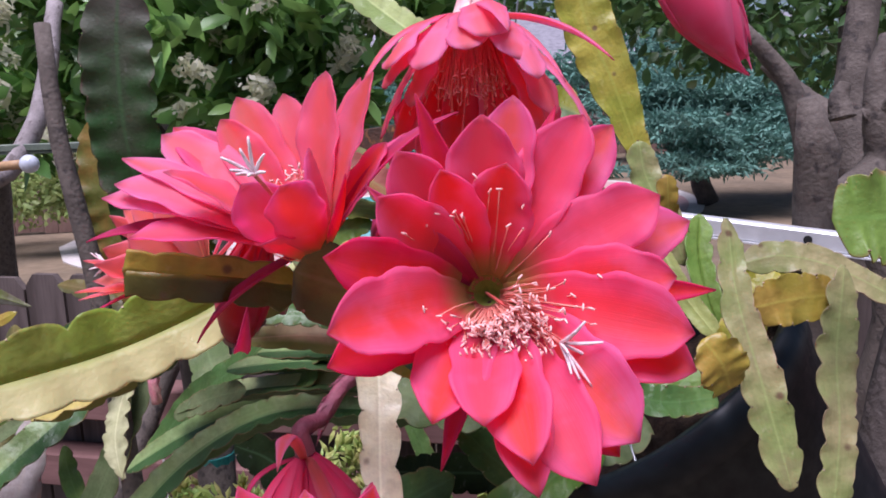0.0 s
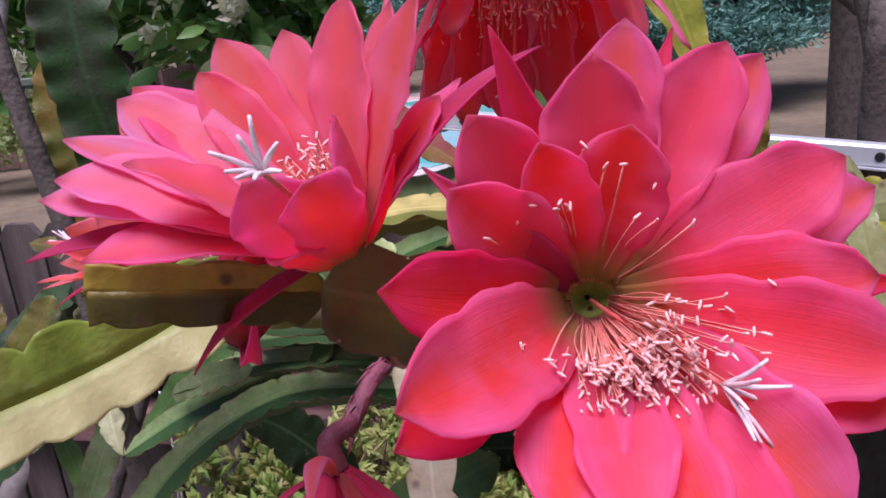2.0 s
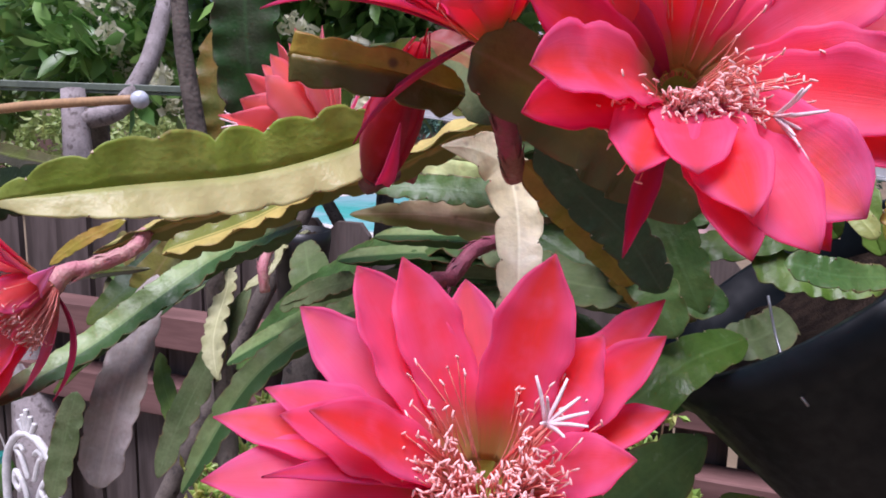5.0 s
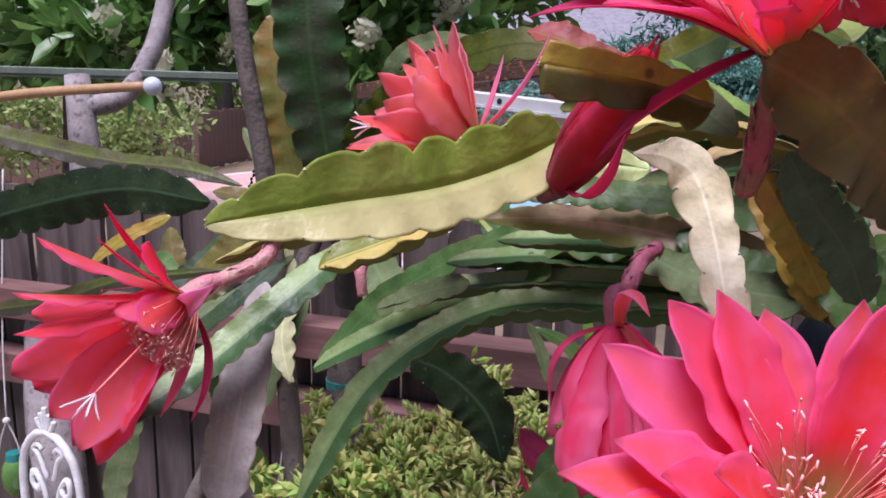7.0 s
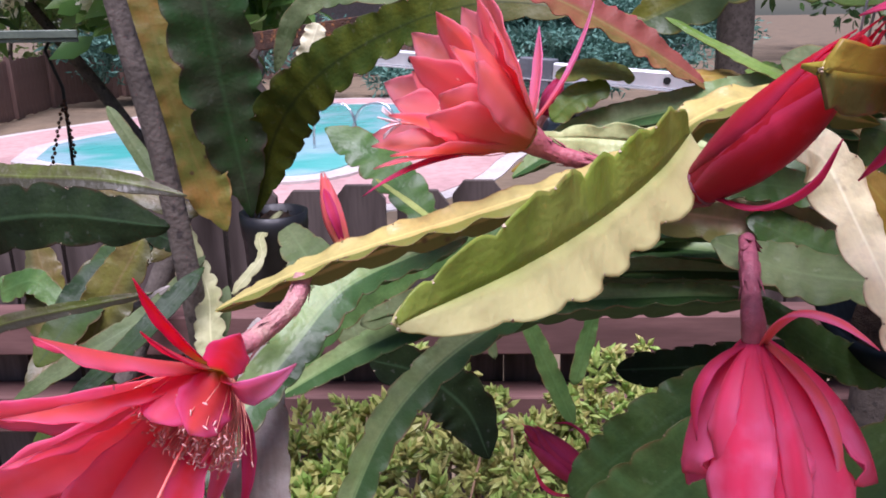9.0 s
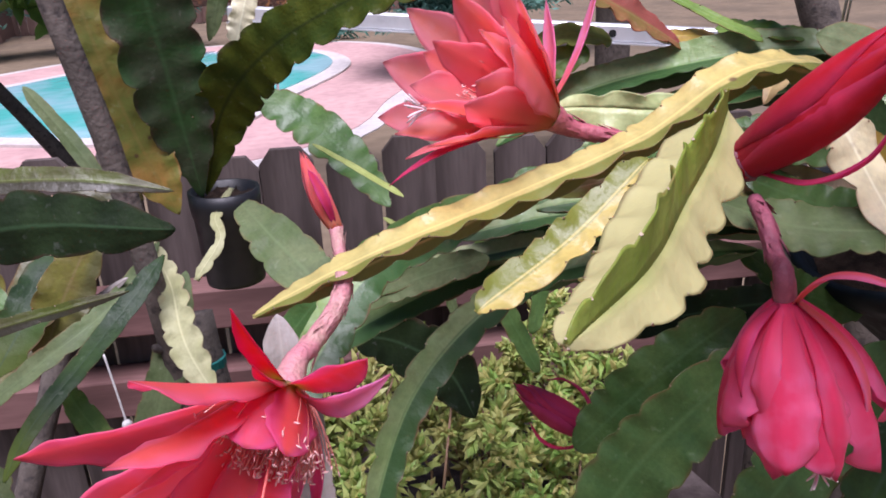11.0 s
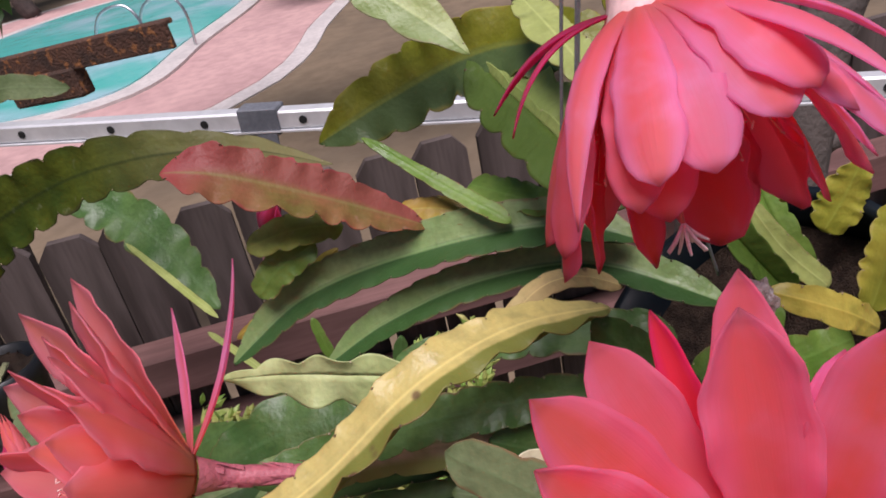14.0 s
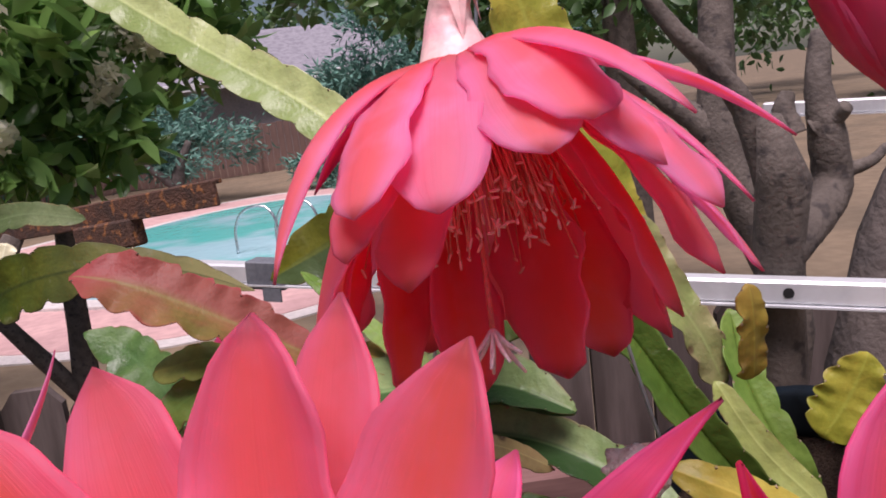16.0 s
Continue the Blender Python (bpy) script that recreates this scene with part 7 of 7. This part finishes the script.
pad([(0.090, 0.484, 1.388), (0.112, 0.486, 1.389), (0.136, 0.500, 1.401)], [0.02, 0.030, 0.024], (-0.1, -0.8, 0.5), SAGE, "short green stem at the pot rim", 4, 0.16, 10.0, seed=67)
pad([(0.112, 0.514, 1.434), (0.145, 0.506, 1.426), (0.191, 0.500, 1.424)], [0.026, 0.030, 0.02], (-0.1, -0.7, 0.6), BRIGHT, "green stem inside the pot", 6, 0.14, 10.0, seed=68)
pad([(0.056, 0.510, 1.439), (0.104, 0.515, 1.444), (0.155, 0.521, 1.453)], [0.018, 0.024, 0.018], (-0.1, -0.7, 0.6), MIDGREEN, "green stem behind the large flower", 6, 0.14, 10.0, seed=69)
winged([(0.112, 0.574, 1.556), (0.125, 0.560, 1.532), (0.141, 0.543, 1.496), (0.171, 0.530, 1.449)],
       [((-0.75, -0.55, -0.1), 0.015, 0.42, 0.05, 0.05), ((0.55, -0.70, 0.25), 0.013, 0.42, 0.05, 0.05), ((0.2, 0.9, 0.2), 0.014, 0.60, 0.95, 0.05)],
       MIDGREEN, "thick green three-winged stem", 7, 0.10, seed=70)
pad([(0.162, 0.557, 1.508), (0.173, 0.539, 1.478), (0.191, 0.519, 1.451)], [0.010, 0.016, 0.014], (-0.4, -0.8, 0.4), LIME, "narrow pale yellow-green stem", 6, 0.05, 16.0, seed=71)
winged([(0.203, 0.599, 1.526), (0.197, 0.580, 1.494), (0.200, 0.557, 1.460), (0.208, 0.547, 1.435)],
       [((-0.85, -0.45, -0.1), 0.012, 0.42, 0.05, 0.06), ((0.75, -0.60, 0.2), 0.012, 0.42, 0.05, 0.06)],
       BRIGHT, "pale green stem with spines", 6, 0.16, seed=72)
pad([(0.186, 0.489, 1.452), (0.205, 0.496, 1.474), (0.226, 0.508, 1.500)], [0.022, 0.030, 0.016], (-0.4, -0.9, 0.2), SPINY, "yellow-green flat cactus stem with spines", 6, 0.12, 8.0, seed=73)
pad([(0.214, 0.545, 1.470), (0.230, 0.545, 1.488), (0.241, 0.543, 1.510)], [0.026, 0.034, 0.016], (-0.4, -0.9, 0.2), SPINY, "brownish-green cactus stem with spines", 5, 0.14, 8.0, seed=74)
pad([(0.075, 0.462, 1.530), (0.093, 0.450, 1.521), (0.112, 0.445, 1.508), (0.132, 0.446, 1.490)], [0.010, 0.016, 0.016, 0.012], (-0.4, -0.7, 0.6), FLATYELLOW, "short yellow stem beside a dry scrap", 4, 0.16, 8.0, seed=75)

# lower stems
PLANT[0] = empty("hanging_cactus", (0.12, 0.56, 1.38), "shaded lower stems of a large orchid cactus", "cactus")
pad([(-0.342, 0.609, 1.381), (-0.346, 0.578, 1.334), (-0.349, 0.548, 1.290), (-0.356, 0.524, 1.229)], [0.018, 0.036, 0.040, 0.036], (0.1, -1, 0.1), GREY, "dry silvery-grey cactus stem", 8, 0.1, 20.0, seed=80)
# This stem's blackish colour stands in for the shade down here.
pad([(-0.249, 0.829, 1.241), (-0.204, 0.809, 1.231), (-0.159, 0.793, 1.194), (-0.139, 0.774, 1.145)], [0.03, 0.056, 0.06, 0.02], (0, -1, 0.2), DARKER, "green cactus stem hanging low, shade painted into its colour", 7, 0.14, 8.0, seed=81)
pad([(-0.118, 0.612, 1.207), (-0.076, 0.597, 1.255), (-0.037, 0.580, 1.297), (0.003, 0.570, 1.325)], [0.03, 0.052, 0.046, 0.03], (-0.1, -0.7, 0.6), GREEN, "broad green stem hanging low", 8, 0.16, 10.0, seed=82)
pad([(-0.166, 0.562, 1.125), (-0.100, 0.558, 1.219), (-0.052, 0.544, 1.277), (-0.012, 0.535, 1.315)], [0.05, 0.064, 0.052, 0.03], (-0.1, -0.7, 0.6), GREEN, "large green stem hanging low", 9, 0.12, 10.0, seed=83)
# Deep shade again put into the stem's colour.
pad([(-0.068, 0.649, 1.293), (-0.020, 0.621, 1.303), (0.025, 0.594, 1.315), (0.074, 0.565, 1.323)], [0.024, 0.034, 0.034, 0.03], (-0.1, -0.8, 0.5), DARKER, "green cactus stem with deep shade painted into its colour", 10, 0.14, 10.0, seed=84)
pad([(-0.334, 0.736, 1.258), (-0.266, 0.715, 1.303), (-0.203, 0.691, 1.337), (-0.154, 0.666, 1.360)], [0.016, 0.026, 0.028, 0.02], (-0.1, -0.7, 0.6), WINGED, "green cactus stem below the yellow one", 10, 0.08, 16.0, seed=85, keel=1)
pad([(-0.346, 0.794, 1.231), (-0.279, 0.783, 1.308), (-0.211, 0.744, 1.364), (-0.149, 0.701, 1.406)], [0.020, 0.034, 0.034, 0.02], (-0.1, -0.7, 0.6), GREEN, "green cactus stem behind the yellow one", 9, 0.14, 12.0, seed=86, keel=0.9)
pad([(-0.066, 0.532, 1.434), (-0.025, 0.508, 1.418), (0.027, 0.475, 1.416)], [0.02, 0.040, 0.034], (-0.1, -0.6, 0.8), SAGE, "sage-green stem behind the bud", 6, 0.14, 8.0, seed=89)
pad([(-0.267, 0.703, 1.331), (-0.218, 0.673, 1.358), (-0.178, 0.642, 1.377)], [0.016, 0.026, 0.02], (-0.1, -0.7, 0.6), SAGE, "pale green stem", 6, 0.14, 12.0, seed=90)
pad([(-0.166, 0.680, 1.366), (-0.134, 0.652, 1.383), (-0.111, 0.624, 1.393)], [0.02, 0.026, 0.02], (-0.1, -0.7, 0.6), GREEN, "short dark green stem", 5, 0.14, 12.0, seed=91)

pad([(-0.076, 0.978, 1.155), (-0.087, 0.988, 1.197), (-0.105, 0.997, 1.232)], [0.012, 0.016, 0.01], (0, -1, 0.2), SAGE, "slim upright green stem", 5, 0.1, 10.0, seed=101)
pad([(0.001, 0.900, 1.095), (-0.026, 0.916, 1.160), (-0.053, 0.931, 1.220), (-0.101, 0.939, 1.246)], [0.02, 0.026, 0.02, 0.01], (0, -1, 0.2), GREEN, "slim upright green stem", 7, 0.1, 10.0, seed=102)
pad([(0.025, 0.965, 1.113), (0.043, 0.977, 1.162), (0.061, 0.988, 1.211)], [0.02, 0.024, 0.016], (0, -1, 0.2), GREEN, "slim upright green stem", 5, 0.1, 10.0, seed=103)
pad([(-0.017, 1.005, 1.190), (-0.024, 1.014, 1.225), (-0.028, 1.023, 1.261)], [0.012, 0.014, 0.01], (0, -1, 0.2), BRIGHT, "slim upright green stem", 5, 0.1, 10.0, seed=104)
pad([(-0.722, 0.820, 1.278), (-0.631, 0.802, 1.299), (-0.560, 0.795, 1.324), (-0.436, 0.786, 1.344)], [0.02, 0.022, 0.016, 0.008], (0, -0.9, 0.4), OLIVEGREEN, "bronze-green stem reaching sideways", 7, 0.15, 10.0, seed=105)
pad([(-0.723, 1.046, 1.280), (-0.675, 1.054, 1.316), (-0.609, 1.060, 1.349)], [0.012, 0.022, 0.014], (0, -0.9, 0.4), OCHRE, "short yellow-green stem", 5, 0.15, 10.0, seed=106)
pad([(-0.650, 1.045, 1.284), (-0.617, 1.043, 1.277), (-0.595, 1.040, 1.270)], [0.018, 0.022, 0.016], (0, -0.9, 0.4), GREEN, "stubby green cactus stem", 4, 0.15, 10.0, seed=107)
pad([(-0.550, 0.986, 1.261), (-0.501, 0.997, 1.316), (-0.466, 1.003, 1.343)], [0.03, 0.05, 0.02], (0, -0.9, 0.4), SAGE, "broad sage cactus stem behind the flower", 5, 0.15, 10.0, seed=108)
pad([(-0.057, 0.518, 1.131), (-0.001, 0.514, 1.200), (0.046, 0.510, 1.261), (0.091, 0.501, 1.315)], [0.04, 0.060, 0.056, 0.03], (-0.1, -0.7, 0.6), GREEN, "long green stem crossing low in the shade", 10, 0.14, 10.0, seed=131)
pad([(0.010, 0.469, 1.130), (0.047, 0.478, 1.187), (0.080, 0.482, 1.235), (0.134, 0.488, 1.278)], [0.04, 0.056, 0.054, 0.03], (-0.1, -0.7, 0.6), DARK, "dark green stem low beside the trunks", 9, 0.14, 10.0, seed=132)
pad([(-0.615, 0.853, 1.017), (-0.603, 0.870, 1.093), (-0.592, 0.884, 1.154)], [0.03, 0.04, 0.03], (0, -1, 0.2), SAGE, "sage stem hanging below the flower", 5, 0.15, 8.0, seed=109)
pad([(-0.538, 1.003, 1.170), (-0.518, 0.975, 1.129), (-0.477, 0.932, 1.076)], [0.016, 0.03, 0.02], (0, -0.9, 0.4), BRIGHT, "bright green short stem", 5, 0.15, 8.0, seed=110)
pad([(-0.432, 0.909, 0.994), (-0.449, 0.919, 1.044), (-0.454, 0.925, 1.073)], [0.02, 0.03, 0.012], (0, -1, 0.3), BRIGHT, "bright green pointed stem", 4, 0.12, 8.0, seed=111)
pad([(-0.636, 1.009, 1.282), (-0.592, 0.984, 1.300), (-0.561, 0.961, 1.279)], [0.03, 0.03, 0.02], (0, -0.8, 0.5), GREEN, "rounded green stem", 5, 0.12, 8.0, seed=112)
